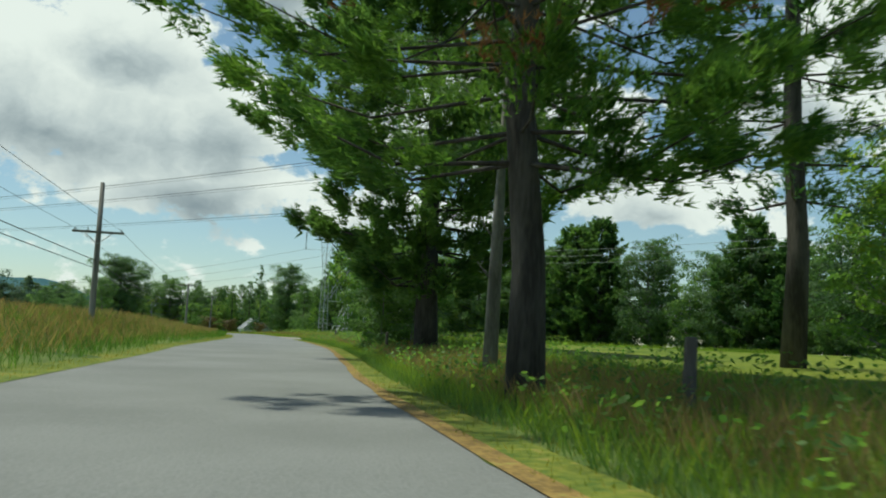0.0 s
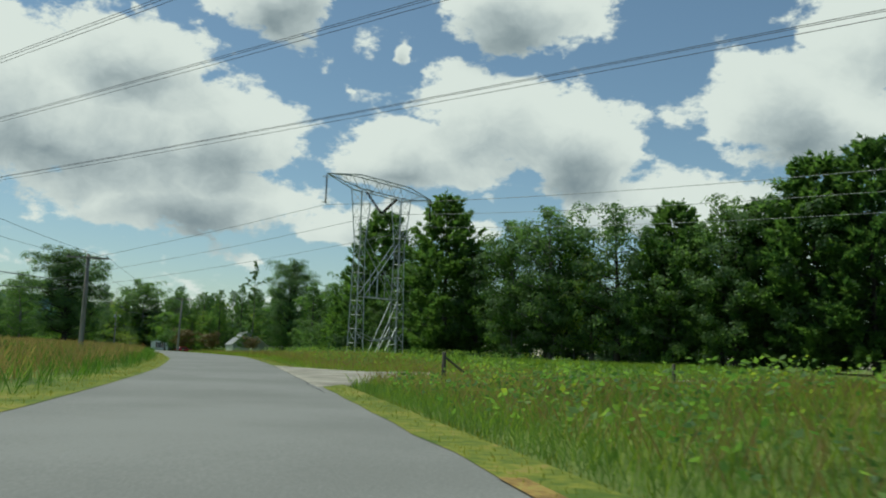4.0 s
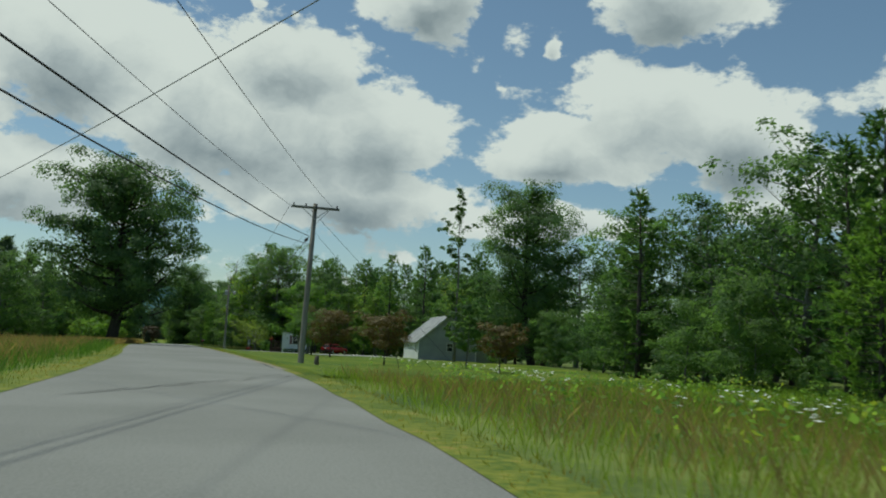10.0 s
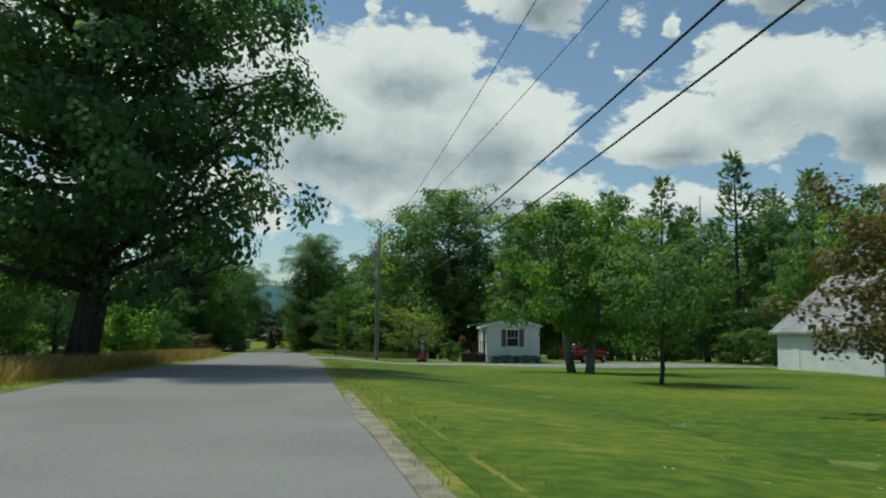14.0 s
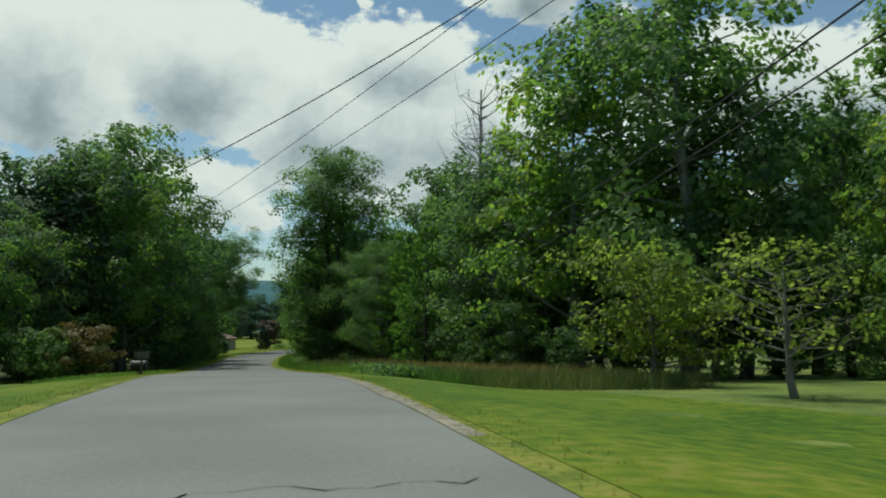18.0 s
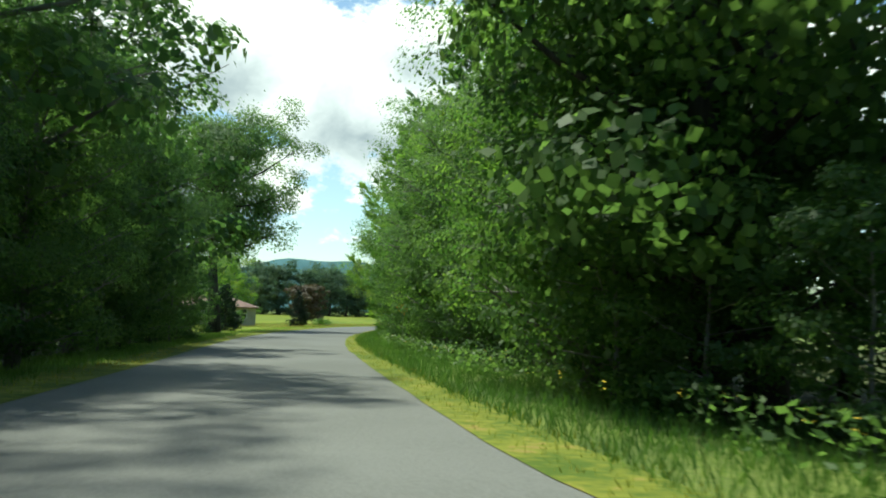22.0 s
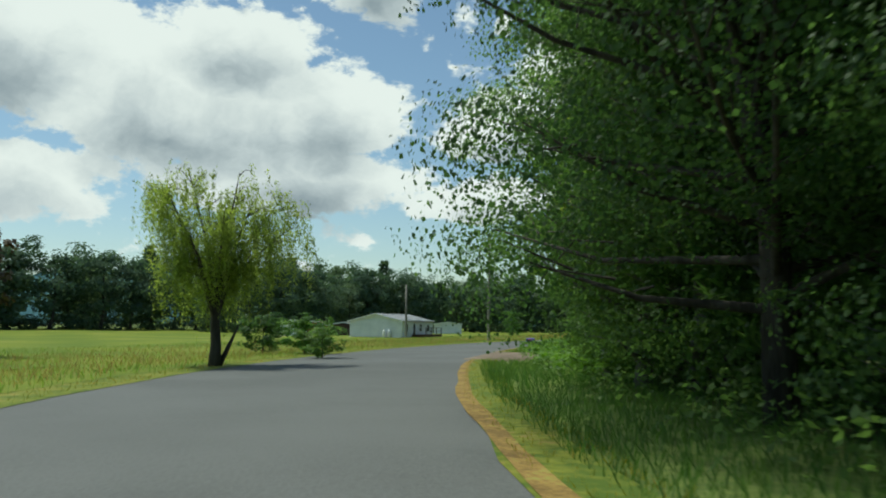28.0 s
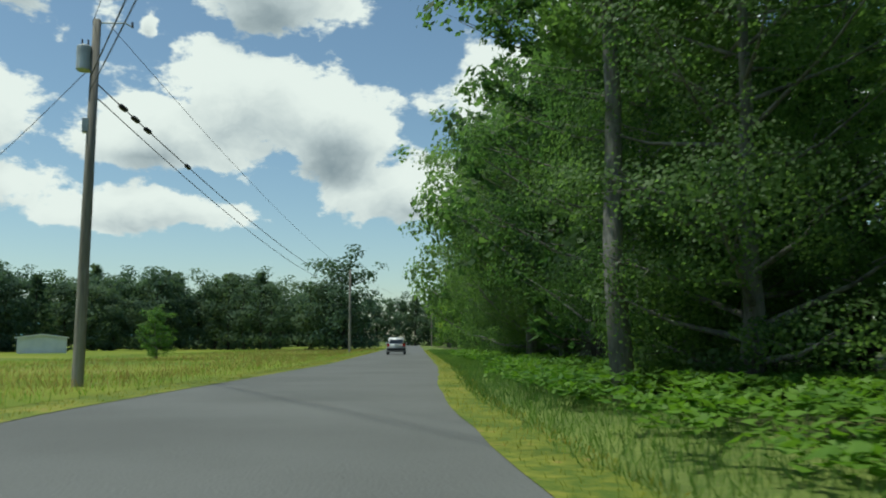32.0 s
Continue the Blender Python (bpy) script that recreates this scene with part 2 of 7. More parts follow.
def material(name, low, high, scale=3.0, rough=0.8, bump=0.0, metal=0.0, fine=40.0, coords="Object", through_light=0.0, island=0.0, detail=6.0, spec=0.4, third=None, stretch=(1, 1, 1), grit=1.0):
    """A surface whose colour wanders between low and high at two scales, with relief."""
    m = bpy.data.materials.new(name)
    m.use_nodes = True
    n, l = m.node_tree.nodes, m.node_tree.links
    p = n["Principled BSDF"]
    p.inputs["Roughness"].default_value, p.inputs["Metallic"].default_value = rough, metal
    p.inputs["Specular IOR Level"].default_value = spec
    tc = n.new("ShaderNodeTexCoord")
    mp = n.new("ShaderNodeMapping")
    mp.inputs["Scale"].default_value = stretch
    l.new(tc.outputs[coords], mp.inputs[0])

    def noise_at(s, d):
        t = n.new("ShaderNodeTexNoise")
        t.inputs["Scale"].default_value, t.inputs["Detail"].default_value = s, d
        l.new(mp.outputs[0], t.inputs["Vector"])
        return t.outputs["Fac"]

    big, small = noise_at(scale, detail), noise_at(fine, 3.0)

    def fm(op, a, b, clamp=False):
        q = n.new("ShaderNodeMath")
        q.operation, q.use_clamp = op, clamp
        for k, v in enumerate((a, b)):
            if isinstance(v, (int, float)):
                q.inputs[k].default_value = v
            else:
                l.new(v, q.inputs[k])
        return q.outputs[0]

    fac = fm("ADD", fm("MULTIPLY", fm("SUBTRACT", big, 0.5), 2.2), fm("MULTIPLY", fm("SUBTRACT", small, 0.5), grit))
    if island:
        g, oi = n.new("ShaderNodeNewGeometry"), n.new("ShaderNodeObjectInfo")
        fac = fm("ADD", fac, fm("MULTIPLY", fm("SUBTRACT", g.outputs["Random Per Island"], 0.5), island))
        fac = fm("ADD", fac, fm("MULTIPLY", fm("SUBTRACT", oi.outputs["Random"], 0.5), 0.7))
    fac = fm("ADD", fac, 0.5, True)
    ramp = n.new("ShaderNodeValToRGB")
    ramp.color_ramp.elements[0].color, ramp.color_ramp.elements[1].color = (*low, 1), (*high, 1)
    ramp.color_ramp.elements[0].position, ramp.color_ramp.elements[1].position = 0.15, 0.85
    if third:
        e = ramp.color_ramp.elements.new(0.97)
        e.color = (*third, 1)
    l.new(fac, ramp.inputs[0])
    l.new(ramp.outputs[0], p.inputs["Base Color"])
    if bump:
        b = n.new("ShaderNodeBump")
        b.inputs["Strength"].default_value, b.inputs["Distance"].default_value = bump, 0.02
        l.new(small, b.inputs["Height"])
        l.new(b.outputs[0], p.inputs["Normal"])
    if through_light:
        t = n.new("ShaderNodeBsdfTranslucent")
        mx = n.new("ShaderNodeMixShader")
        mx.inputs[0].default_value = through_light
        hue = n.new("ShaderNodeMix")
        hue.data_type, hue.blend_type = "RGBA", "MULTIPLY"
        hue.inputs[0].default_value = 1.0
        l.new(ramp.outputs[0], hue.inputs[6])
        hue.inputs[7].default_value = (1.75, 1.85, 1.1, 1)
        l.new(hue.outputs[2], t.inputs[0])
        l.new(p.outputs[0], mx.inputs[1])
        l.new(t.outputs[0], mx.inputs[2])
        l.new(mx.outputs[0], n["Material Output"].inputs[0])
    return m


ASPHALT = material("asphalt", (0.190, 0.189, 0.176), (0.245, 0.243, 0.228), 0.25, 0.9, 0.6, fine=26, spec=0.25, grit=1.8)


def overcast_road(m):
    """The paving grows darker along the way: weaker, clouded sunlight put into its colour."""
    n, l = m.node_tree.nodes, m.node_tree.links
    p = n["Principled BSDF"]
    src = p.inputs["Base Color"].links[0].from_socket
    tc, xyz, k = n.new("ShaderNodeTexCoord"), n.new("ShaderNodeSeparateXYZ"), n.new("ShaderNodeMapRange")
    l.new(tc.outputs["Object"], xyz.inputs[0])
    l.new(xyz.outputs["Y"], k.inputs[0])
    k.inputs[1].default_value, k.inputs[2].default_value = 250.0, 420.0
    mix = n.new("ShaderNodeMix")
    mix.data_type, mix.blend_type = "RGBA", "MULTIPLY"
    l.new(k.outputs[0], mix.inputs[0])
    l.new(src, mix.inputs[6])
    # tint of the dimmer light painted on the last stretch
    mix.inputs[7].default_value = (0.60, 0.62, 0.65, 1)
    l.new(mix.outputs[2], p.inputs["Base Color"])


overcast_road(ASPHALT)
CRACK = material("crack_sealer", (0.03, 0.03, 0.03), (0.07, 0.07, 0.07), 4, 0.85, 0.3)
SHOULDER = material("sandy_road_edge", (0.17, 0.15, 0.11), (0.33, 0.29, 0.22), 2.5, 0.95, 0.8, fine=28)
SAND = material("sandy_gravel", (0.23, 0.21, 0.17), (0.38, 0.35, 0.29), 0.9, 0.95, 0.7, fine=30)
GRAVEL = material("grey_gravel", (0.16, 0.16, 0.16), (0.34, 0.34, 0.33), 1.0, 0.95, 0.8, fine=22)
DIRT = material("reddish_dirt", (0.135, 0.100, 0.070), (0.250, 0.190, 0.135), 0.8, 0.95, 0.6, fine=25)
LAWN = material("mown_lawn", (0.050, 0.104, 0.008), (0.138, 0.180, 0.012), 0.16, 0.9, 1.0, fine=3.2, grit=2.0, third=(0.18, 0.19, 0.03), spec=0.2)
HAY = material("mown_hay_field", (0.100, 0.150, 0.014), (0.200, 0.225, 0.024), 0.12, 0.9, 0.9, fine=7, third=(0.24, 0.23, 0.06), spec=0.2)
SOIL = material("meadow_floor", (0.070, 0.110, 0.028), (0.200, 0.240, 0.060), 0.25, 0.95, 0.9, fine=6, spec=0.2)
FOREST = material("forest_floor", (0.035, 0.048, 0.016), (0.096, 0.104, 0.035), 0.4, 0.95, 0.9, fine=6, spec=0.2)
BLADE = material("green_blade", (0.085, 0.170, 0.026), (0.215, 0.320, 0.055), 0.15, 0.6, fine=1.5, through_light=0.45, island=0.7, third=(0.24, 0.24, 0.07))
LUSH = material("lush_blade", (0.075, 0.150, 0.034), (0.170, 0.260, 0.058), 0.12, 0.6, fine=1.5, through_light=0.45, island=0.6)
# lush grass made yellower and brighter, sun on the field painted in
MEADOW = material("sunlit_meadow_blade", (0.105, 0.190, 0.020), (0.255, 0.325, 0.045), 0.12, 0.6, fine=1.5, through_light=0.45, island=0.5)
VERGE = material("verge_turf", (0.085, 0.130, 0.020), (0.215, 0.225, 0.034), 0.8, 0.9, 0.9, fine=6, grit=2.0, spec=0.2, third=(0.26, 0.21, 0.06))
TAN = material("seeding_grass", (0.24, 0.165, 0.075), (0.38, 0.275, 0.14), 0.2, 0.8, fine=1.5, through_light=0.5, island=0.8)
YELLOW = material("sunny_verge_grass", (0.15, 0.19, 0.015), (0.27, 0.27, 0.025), 0.3, 0.7, fine=2, through_light=0.3, island=0.6, third=(0.34, 0.25, 0.04))
REED = material("pale_reed_grass", (0.11, 0.145, 0.045), (0.24, 0.235, 0.10), 0.3, 0.7, fine=2, through_light=0.3, island=0.8)
LEAF = material("maple_leaf", (0.058, 0.112, 0.040), (0.128, 0.205, 0.066), 0.35, 0.55, fine=2.0, through_light=0.6, island=0.4)
LEAF_OAK = material("oak_leaf", (0.062, 0.116, 0.050), (0.130, 0.205, 0.078), 0.35, 0.55, fine=2.0, through_light=0.6, island=0.4)
LEAF_BRIGHT = material("sunny_leaf", (0.072, 0.148, 0.038), (0.190, 0.290, 0.064), 0.35, 0.55, fine=2.0, through_light=0.6, island=0.4, third=(0.23, 0.27, 0.04))
LEAF_RUST = material("bronze_leaf", (0.10, 0.075, 0.022), (0.20, 0.13, 0.04), 0.5, 0.6, fine=2.0, through_light=0.25, island=0.8, third=(0.08, 0.13, 0.03))
LEAF_WILLOW = material("willow_leaf", (0.135, 0.180, 0.042), (0.28, 0.325, 0.090), 0.4, 0.6, fine=2.0, through_light=0.7, island=0.6)
LEAF_PLUM = material("plum_leaf", (0.035, 0.025, 0.018), (0.09, 0.065, 0.035), 0.5, 0.6, fine=2.0, through_light=0.2, island=0.6)
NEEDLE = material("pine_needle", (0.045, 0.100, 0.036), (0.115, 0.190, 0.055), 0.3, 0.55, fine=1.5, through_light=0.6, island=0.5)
# lighter copy of the pine needles, with sunlight put into the colour
NEEDLE_SUNLIT = material("sunlit_pine_needle", (0.075, 0.150, 0.036), (0.185, 0.285, 0.062), 0.3, 0.55, fine=1.5, through_light=0.6, island=0.5)
NEEDLE_BLUE = material("spruce_needle", (0.014, 0.034, 0.022), (0.040, 0.075, 0.045), 0.4, 0.6, fine=1.5, through_light=0.12, island=0.5)
NEEDLE_RUST = material("dead_needle", (0.20, 0.085, 0.035), (0.36, 0.19, 0.09), 0.5, 0.8, fine=2.0, through_light=0.2, island=0.6)
FERN = material("fern_frond", (0.045, 0.12, 0.015), (0.13, 0.24, 0.028), 0.4, 0.6, fine=2, through_light=0.35, island=0.6)
# treeline leaves paler and bluer, the haze of distance painted in
FAR_LEAF = material("hazy_distant_foliage", (0.066, 0.108, 0.076), (0.125, 0.172, 0.102), 0.10, 0.8, fine=0.6, through_light=0.40, island=0.35, spec=0.15)
BARK = material("dark_bark", (0.035, 0.030, 0.025), (0.10, 0.088, 0.075), 2.5, 0.95, 1.0, fine=18, stretch=(1, 1, 0.2))
BARK_GREY = material("grey_bark", (0.11, 0.105, 0.095), (0.25, 0.24, 0.22), 2.5, 0.95, 0.8, fine=18, stretch=(1, 1, 0.25))
BARK_BIRCH = material("birch_bark", (0.28, 0.27, 0.25), (0.58, 0.57, 0.54), 3.0, 0.85, 0.5, fine=9, stretch=(1, 1, 2.5))
POLE_WOOD = material("weathered_pole_wood", (0.15, 0.135, 0.115), (0.32, 0.30, 0.265), 2.0, 0.9, 0.8, fine=20, stretch=(1, 1, 0.08))
POST_WOOD = material("old_post_wood", (0.06, 0.05, 0.04), (0.16, 0.14, 0.115), 3.0, 0.95, 0.8, fine=20, stretch=(1, 1, 0.15))
STEEL = material("galvanised_steel", (0.30, 0.32, 0.32), (0.48, 0.50, 0.50), 2.0, 0.5, 0.1, metal=0.6)
CABLE = material("cable_sheath", (0.012, 0.012, 0.013), (0.03, 0.03, 0.032), 5, 0.6)
CONDUCTOR = material("aluminium_conductor", (0.16, 0.17, 0.17), (0.30, 0.31, 0.32), 3, 0.5, metal=0.5)
GLAZE = material("brown_porcelain", (0.03, 0.022, 0.018), (0.07, 0.05, 0.04), 5, 0.25)
WHITE_VINYL = material("white_vinyl", (0.66, 0.68, 0.69), (0.78, 0.79, 0.79), 0.8, 0.5, 0.05, fine=12)
GREY_VINYL = material("grey_clapboard", (0.30, 0.325, 0.345), (0.38, 0.405, 0.425), 0.8, 0.6, 0.1, fine=12)
TAN_VINYL = material("tan_siding", (0.34, 0.33, 0.28), (0.44, 0.43, 0.37), 0.8, 0.6, 0.1, fine=12)
TRIM = material("white_trim_paint", (0.72, 0.73, 0.73), (0.82, 0.82, 0.81), 1.5, 0.5, 0.05)
SHINGLE = material("grey_shingle", (0.20, 0.205, 0.21), (0.34, 0.345, 0.35), 1.0, 0.9, 0.8, fine=18)
BROWN_SHINGLE = material("brown_shingle", (0.16, 0.10, 0.08), (0.27, 0.17, 0.135), 1.0, 0.9, 0.8, fine=18)
SHUTTER = material("mauve_shutter", (0.13, 0.07, 0.075), (0.20, 0.115, 0.12), 2, 0.6)
DECK = material("dark_stained_deck", (0.035, 0.016, 0.012), (0.085, 0.042, 0.032), 3, 0.7, 0.4, fine=25)
DARK = material("black_painted_metal", (0.012, 0.012, 0.013), (0.035, 0.035, 0.037), 4, 0.5)
PURPLE = material("purple_plastic", (0.105, 0.085, 0.30), (0.15, 0.125, 0.38), 3, 0.45)
GREEN_SIGN = material("green_sign_sheet", (0.012, 0.17, 0.085), (0.02, 0.22, 0.11), 3, 0.5)
ORANGE = material("amber_sign_sheet", (0.60, 0.27, 0.02), (0.70, 0.33, 0.03), 3, 0.5)
RED_FLAG = material("red_plastic", (0.45, 0.02, 0.02), (0.55, 0.035, 0.03), 3, 0.5)
RED_PAINT = material("red_car_paint", (0.19, 0.012, 0.015), (0.24, 0.018, 0.02), 2, 0.22, spec=0.6)
WHITE_PAINT = material("silver_white_car_paint", (0.55, 0.56, 0.57), (0.63, 0.64, 0.64), 2, 0.25, spec=0.6)
RUBBER = material("tyre_rubber", (0.012, 0.012, 0.012), (0.03, 0.03, 0.03), 5, 0.9)
LAMP_RED = material("tail_lamp", (0.35, 0.01, 0.01), (0.45, 0.02, 0.02), 5, 0.2)
FLOWER = material("white_flower", (0.62, 0.63, 0.58), (0.75, 0.75, 0.70), 3, 0.8)
GOLDENROD = material("yellow_flower", (0.50, 0.36, 0.02), (0.62, 0.46, 0.04), 3, 0.8)
TERRACOTTA = material("red_flowers", (0.30, 0.03, 0.02), (0.45, 0.08, 0.04), 6, 0.8)
CLAY = material("rusty_shed_wall", (0.30, 0.12, 0.06), (0.42, 0.19, 0.10), 2, 0.9)
# forest green shifted to blue: aerial haze is mixed into this colour
HILL = material("hazy_wooded_hill", (0.055, 0.115, 0.13), (0.085, 0.16, 0.17), 0.01, 1.0, fine=0.05, spec=0.0)


def glass(name, tint):
    m = bpy.data.materials.new(name)
    m.use_nodes = True
    p = m.node_tree.nodes["Principled BSDF"]
    p.inputs["Base Color"].default_value = (*tint, 1)
    p.inputs["Roughness"].default_value, p.inputs["Specular IOR Level"].default_value = 0.05, 0.8
    return m


GLASS = glass("dark_window_glass", (0.02, 0.025, 0.03))

# ---- mesh helpers ----


def mesh_from(name, verts, faces, mat, parent=None, smooth=False):
    """verts (n,3) and faces (m,3) or (m,4) as arrays, linked as one object."""
    me = bpy.data.meshes.new(name)
    verts, faces = np.asarray(verts, np.float32), np.asarray(faces, np.int32)
    me.vertices.add(len(verts))
    me.vertices.foreach_set("co", verts.ravel())
    k = faces.shape[1]
    me.loops.add(faces.size)
    me.loops.foreach_set("vertex_index", faces.ravel())
    me.polygons.add(len(faces))
    me.polygons.foreach_set("loop_start", np.arange(0, faces.size, k, dtype=np.int32))
    me.update(calc_edges=True)
    if smooth:
        me.polygons.foreach_set("use_smooth", np.ones(len(faces), bool))
    me.materials.append(mat)
    ob = new(name, me)
    ob.parent = parent
    return ob


class Solid:
    """Gathers boxes, bars and plates into one mesh."""

    def __init__(self):
        self.v, self.f = [], []

    def box(self, x0, y0, z0, x1, y1, z1, m=None):
        p = [Vector(q) for q in ((x0, y0, z0), (x1, y0, z0), (x1, y1, z0), (x0, y1, z0), (x0, y0, z1), (x1, y0, z1), (x1, y1, z1), (x0, y1, z1))]
        if m:
            p = [m @ q for q in p]
        b = len(self.v)
        self.v += [tuple(q) for q in p]
        self.f += [tuple(b + i for i in q) for q in ((0, 3, 2, 1), (4, 5, 6, 7), (0, 1, 5, 4), (1, 2, 6, 5), (2, 3, 7, 6), (3, 0, 4, 7))]
        return self

    def rod(self, a, b, r0, r1=None, n=8, caps=True):
        return self.tube([a, b], [r0, r0 if r1 is None else r1], n, caps)

    def tube(self, pts, radii, n=8, caps=True):
        pts = [Vector(p) for p in pts]
        base = len(self.v)
        for i, p in enumerate(pts):
            u = (pts[min(i + 1, len(pts) - 1)] - pts[max(i - 1, 0)]).normalized()
            a = u.cross(Vector((0, 0, 1)) if abs(u.z) < 0.95 else Vector((1, 0, 0))).normalized()
            c = u.cross(a)
            for k in range(n):
                w = 2 * math.pi * k / n
                self.v.append(tuple(p + (a * math.cos(w) + c * math.sin(w)) * radii[i]))
        for i in range(len(pts) - 1):
            for k in range(n):
                q = base + i * n
                self.f.append((q + k, q + (k + 1) % n, q + n + (k + 1) % n, q + n + k))
        if caps:
            self.f.append(tuple(base + k for k in reversed(range(n))))
            self.f.append(tuple(base + (len(pts) - 1) * n + k for k in range(n)))
        return self

    def plate(self, outline, y0, y1, m=None):
        """A plate of an x-z outline, from y0 to y1."""
        b, n = len(self.v), len(outline)
        p = [Vector((x, y0, z)) for x, z in outline] + [Vector((x, y1, z)) for x, z in outline]
        if m:
            p = [m @ q for q in p]
        self.v += [tuple(q) for q in p]
        self.f.append(tuple(b + i for i in range(n)))
        self.f.append(tuple(b + n + i for i in reversed(range(n))))
        self.f += [(b + i, b + n + i, b + n + (i + 1) % n, b + (i + 1) % n) for i in range(n)]
        return self

    def make(self, name, mat, parent=None, label="", bevel=0.0, smooth=False):
        me = bpy.data.meshes.new(name)
        me.from_pydata(self.v, [], self.f)
        bm = bmesh.new()
        bm.from_mesh(me)
        bmesh.ops.recalc_face_normals(bm, faces=bm.faces)
        if bevel:
            bmesh.ops.bevel(bm, geom=bm.edges[:], offset=bevel, segments=2, affect="EDGES", clamp_overlap=True)
        if smooth:
            for f in bm.faces:
                f.smooth = True
        bm.to_mesh(me)
        bm.free()
        me.materials.append(mat)
        ob = new(name, me)
        ob.parent = parent
        if label:
            tagged(ob, label)
        return ob


def thing(name, label, category, m=None, group="", kind=""):
    ob = new(name)
    ob.empty_display_size = 0.2
    if m is not None:
        ob.matrix_basis = m
    return tagged(ob, label, category, group, kind)


# ---- ground, road, verges ----


def on_drive(t, d):
    """Whether a place lies on one of the unpaved drives."""
    sand = (t > np.interp(-d, (1.9, 5.7, 10, 44), (5.55, 6.09, 6.40, 6.36))) & (t < np.interp(-d, (2.1, 5.6, 10, 44), (6.97, 6.46, 6.52, 6.5)))
    gravel = (t > np.interp(-d, (2, 8, 38), (17.5, 17.54, 17.42))) & (t < np.interp(-d, (2, 8, 30), (17.88, 17.84, 17.98))) & (d > -30)
    dirt = (t > np.interp(-d, (1.4, 6.5), (30.36, 30.5))) & (t < np.interp(-d, (1.8, 6.2), (31.14, 30.86))) & (d > -16)
    return (d < 0) & (sand | gravel | dirt)


def build_ground():
    xs = np.concatenate([-np.geomspace(3500, 290, 16), np.arange(-270, 75, 2.2), np.geomspace(80, 3500, 18)])
    ys = np.concatenate([-np.geomspace(3500, 70, 14), np.arange(-45, 640, 2.2), np.geomspace(650, 4200, 16)])
    gx, gy = np.meshgrid(xs, ys, indexing="ij")
    xy = np.stack([gx.ravel(), gy.ravel()], 1)
    z = land(xy)
    t, d = course(xy)
    edge = np.where(d > 0, table(LEFT_EDGE, t), table(RIGHT_EDGE, t))
    z = z - np.where(np.abs(d) < edge + 1.2, 0.06, 0.0) - np.where(on_drive(t, d), 0.03, 0.0)
    nx, ny = len(xs), len(ys)
    i, j = np.meshgrid(np.arange(nx - 1), np.arange(ny - 1), indexing="ij")
    q = (i * ny + j).ravel()
    faces = np.stack([q, q + ny, q + ny + 1, q + 1], 1)
    ob = mesh_from("ground", np.column_stack([xy, z]), faces, SOIL, smooth=True)
    tagged(ob, "rough green meadow ground with darker woodland floor", "ground", kind="structure")


def strip(name, t0, t1, inner, outer, lift, mat, label, category, step=0.125, cross=4, wobble=0.0):
    """A ribbon along the drive's line between two offsets (functions of t)."""
    ts = np.arange(t0, t1 + 1e-6, step)
    v = []
    rng = np.random.default_rng(int(t0 * 10) + 505)
    for t in ts:
        a, b = inner(t), outer(t)
        jog = rng.normal(0, wobble) if wobble else 0.0
        for k in range(cross + 1):
            d = a + (b + jog - a) * k / cross
            v.append((*spot(t, d), 0.0))
    v = np.array(v)
    v[:, 2] = land(v[:, :2]) + lift
    n = cross + 1
    q = (np.arange(len(ts) - 1)[:, None] * n + np.arange(cross)).ravel()
    ob = mesh_from(name, v, np.stack([q, q + 1, q + n + 1, q + n], 1), mat, smooth=True)
    return tagged(ob, label, category, kind="structure")


def edge_r(t):
    return -float(table(RIGHT_EDGE, t))


def edge_l(t):
    return float(table(LEFT_EDGE, t))


def patch(name, outline, lift, mat, label, category, cells=14, kind="structure"):
    """A four-cornered patch laid on the land, its rim sunk into the soil; corners in order."""
    a, b, c, d = (np.array(p) for p in outline)
    steps = [-0.02] + [i / cells for i in range(cells + 1)] + [1.02]
    v, rim = [], []
    for i, p in enumerate(steps):
        for j, q in enumerate(steps):
            v.append((a * (1 - p) + b * p) * (1 - q) + (d * (1 - p) + c * p) * q)
            rim.append(i in (0, cells + 2) or j in (0, cells + 2))
    v = np.array(v)
    v = np.column_stack([v, land(v) + np.where(rim, -0.10, lift)])
    n = cells + 3
    q = (np.arange(n - 1)[:, None] * n + np.arange(n - 1)).ravel()
    faces = np.stack([q, q + n, q + n + 1, q + 1], 1)
    e, g = v[n] - v[0], v[1] - v[0]
    if e[0] * g[1] - e[1] * g[0] < 0:
        faces = faces[:, ::-1]
    ob = mesh_from(name, v, faces, mat, smooth=True)
    return tagged(ob, label, category, kind=kind)


build_ground()
strip("road", -6, 58, edge_r, edge_l, 0.02, ASPHALT, "grey worn asphalt country road without markings", "road", cross=6, wobble=0.04)

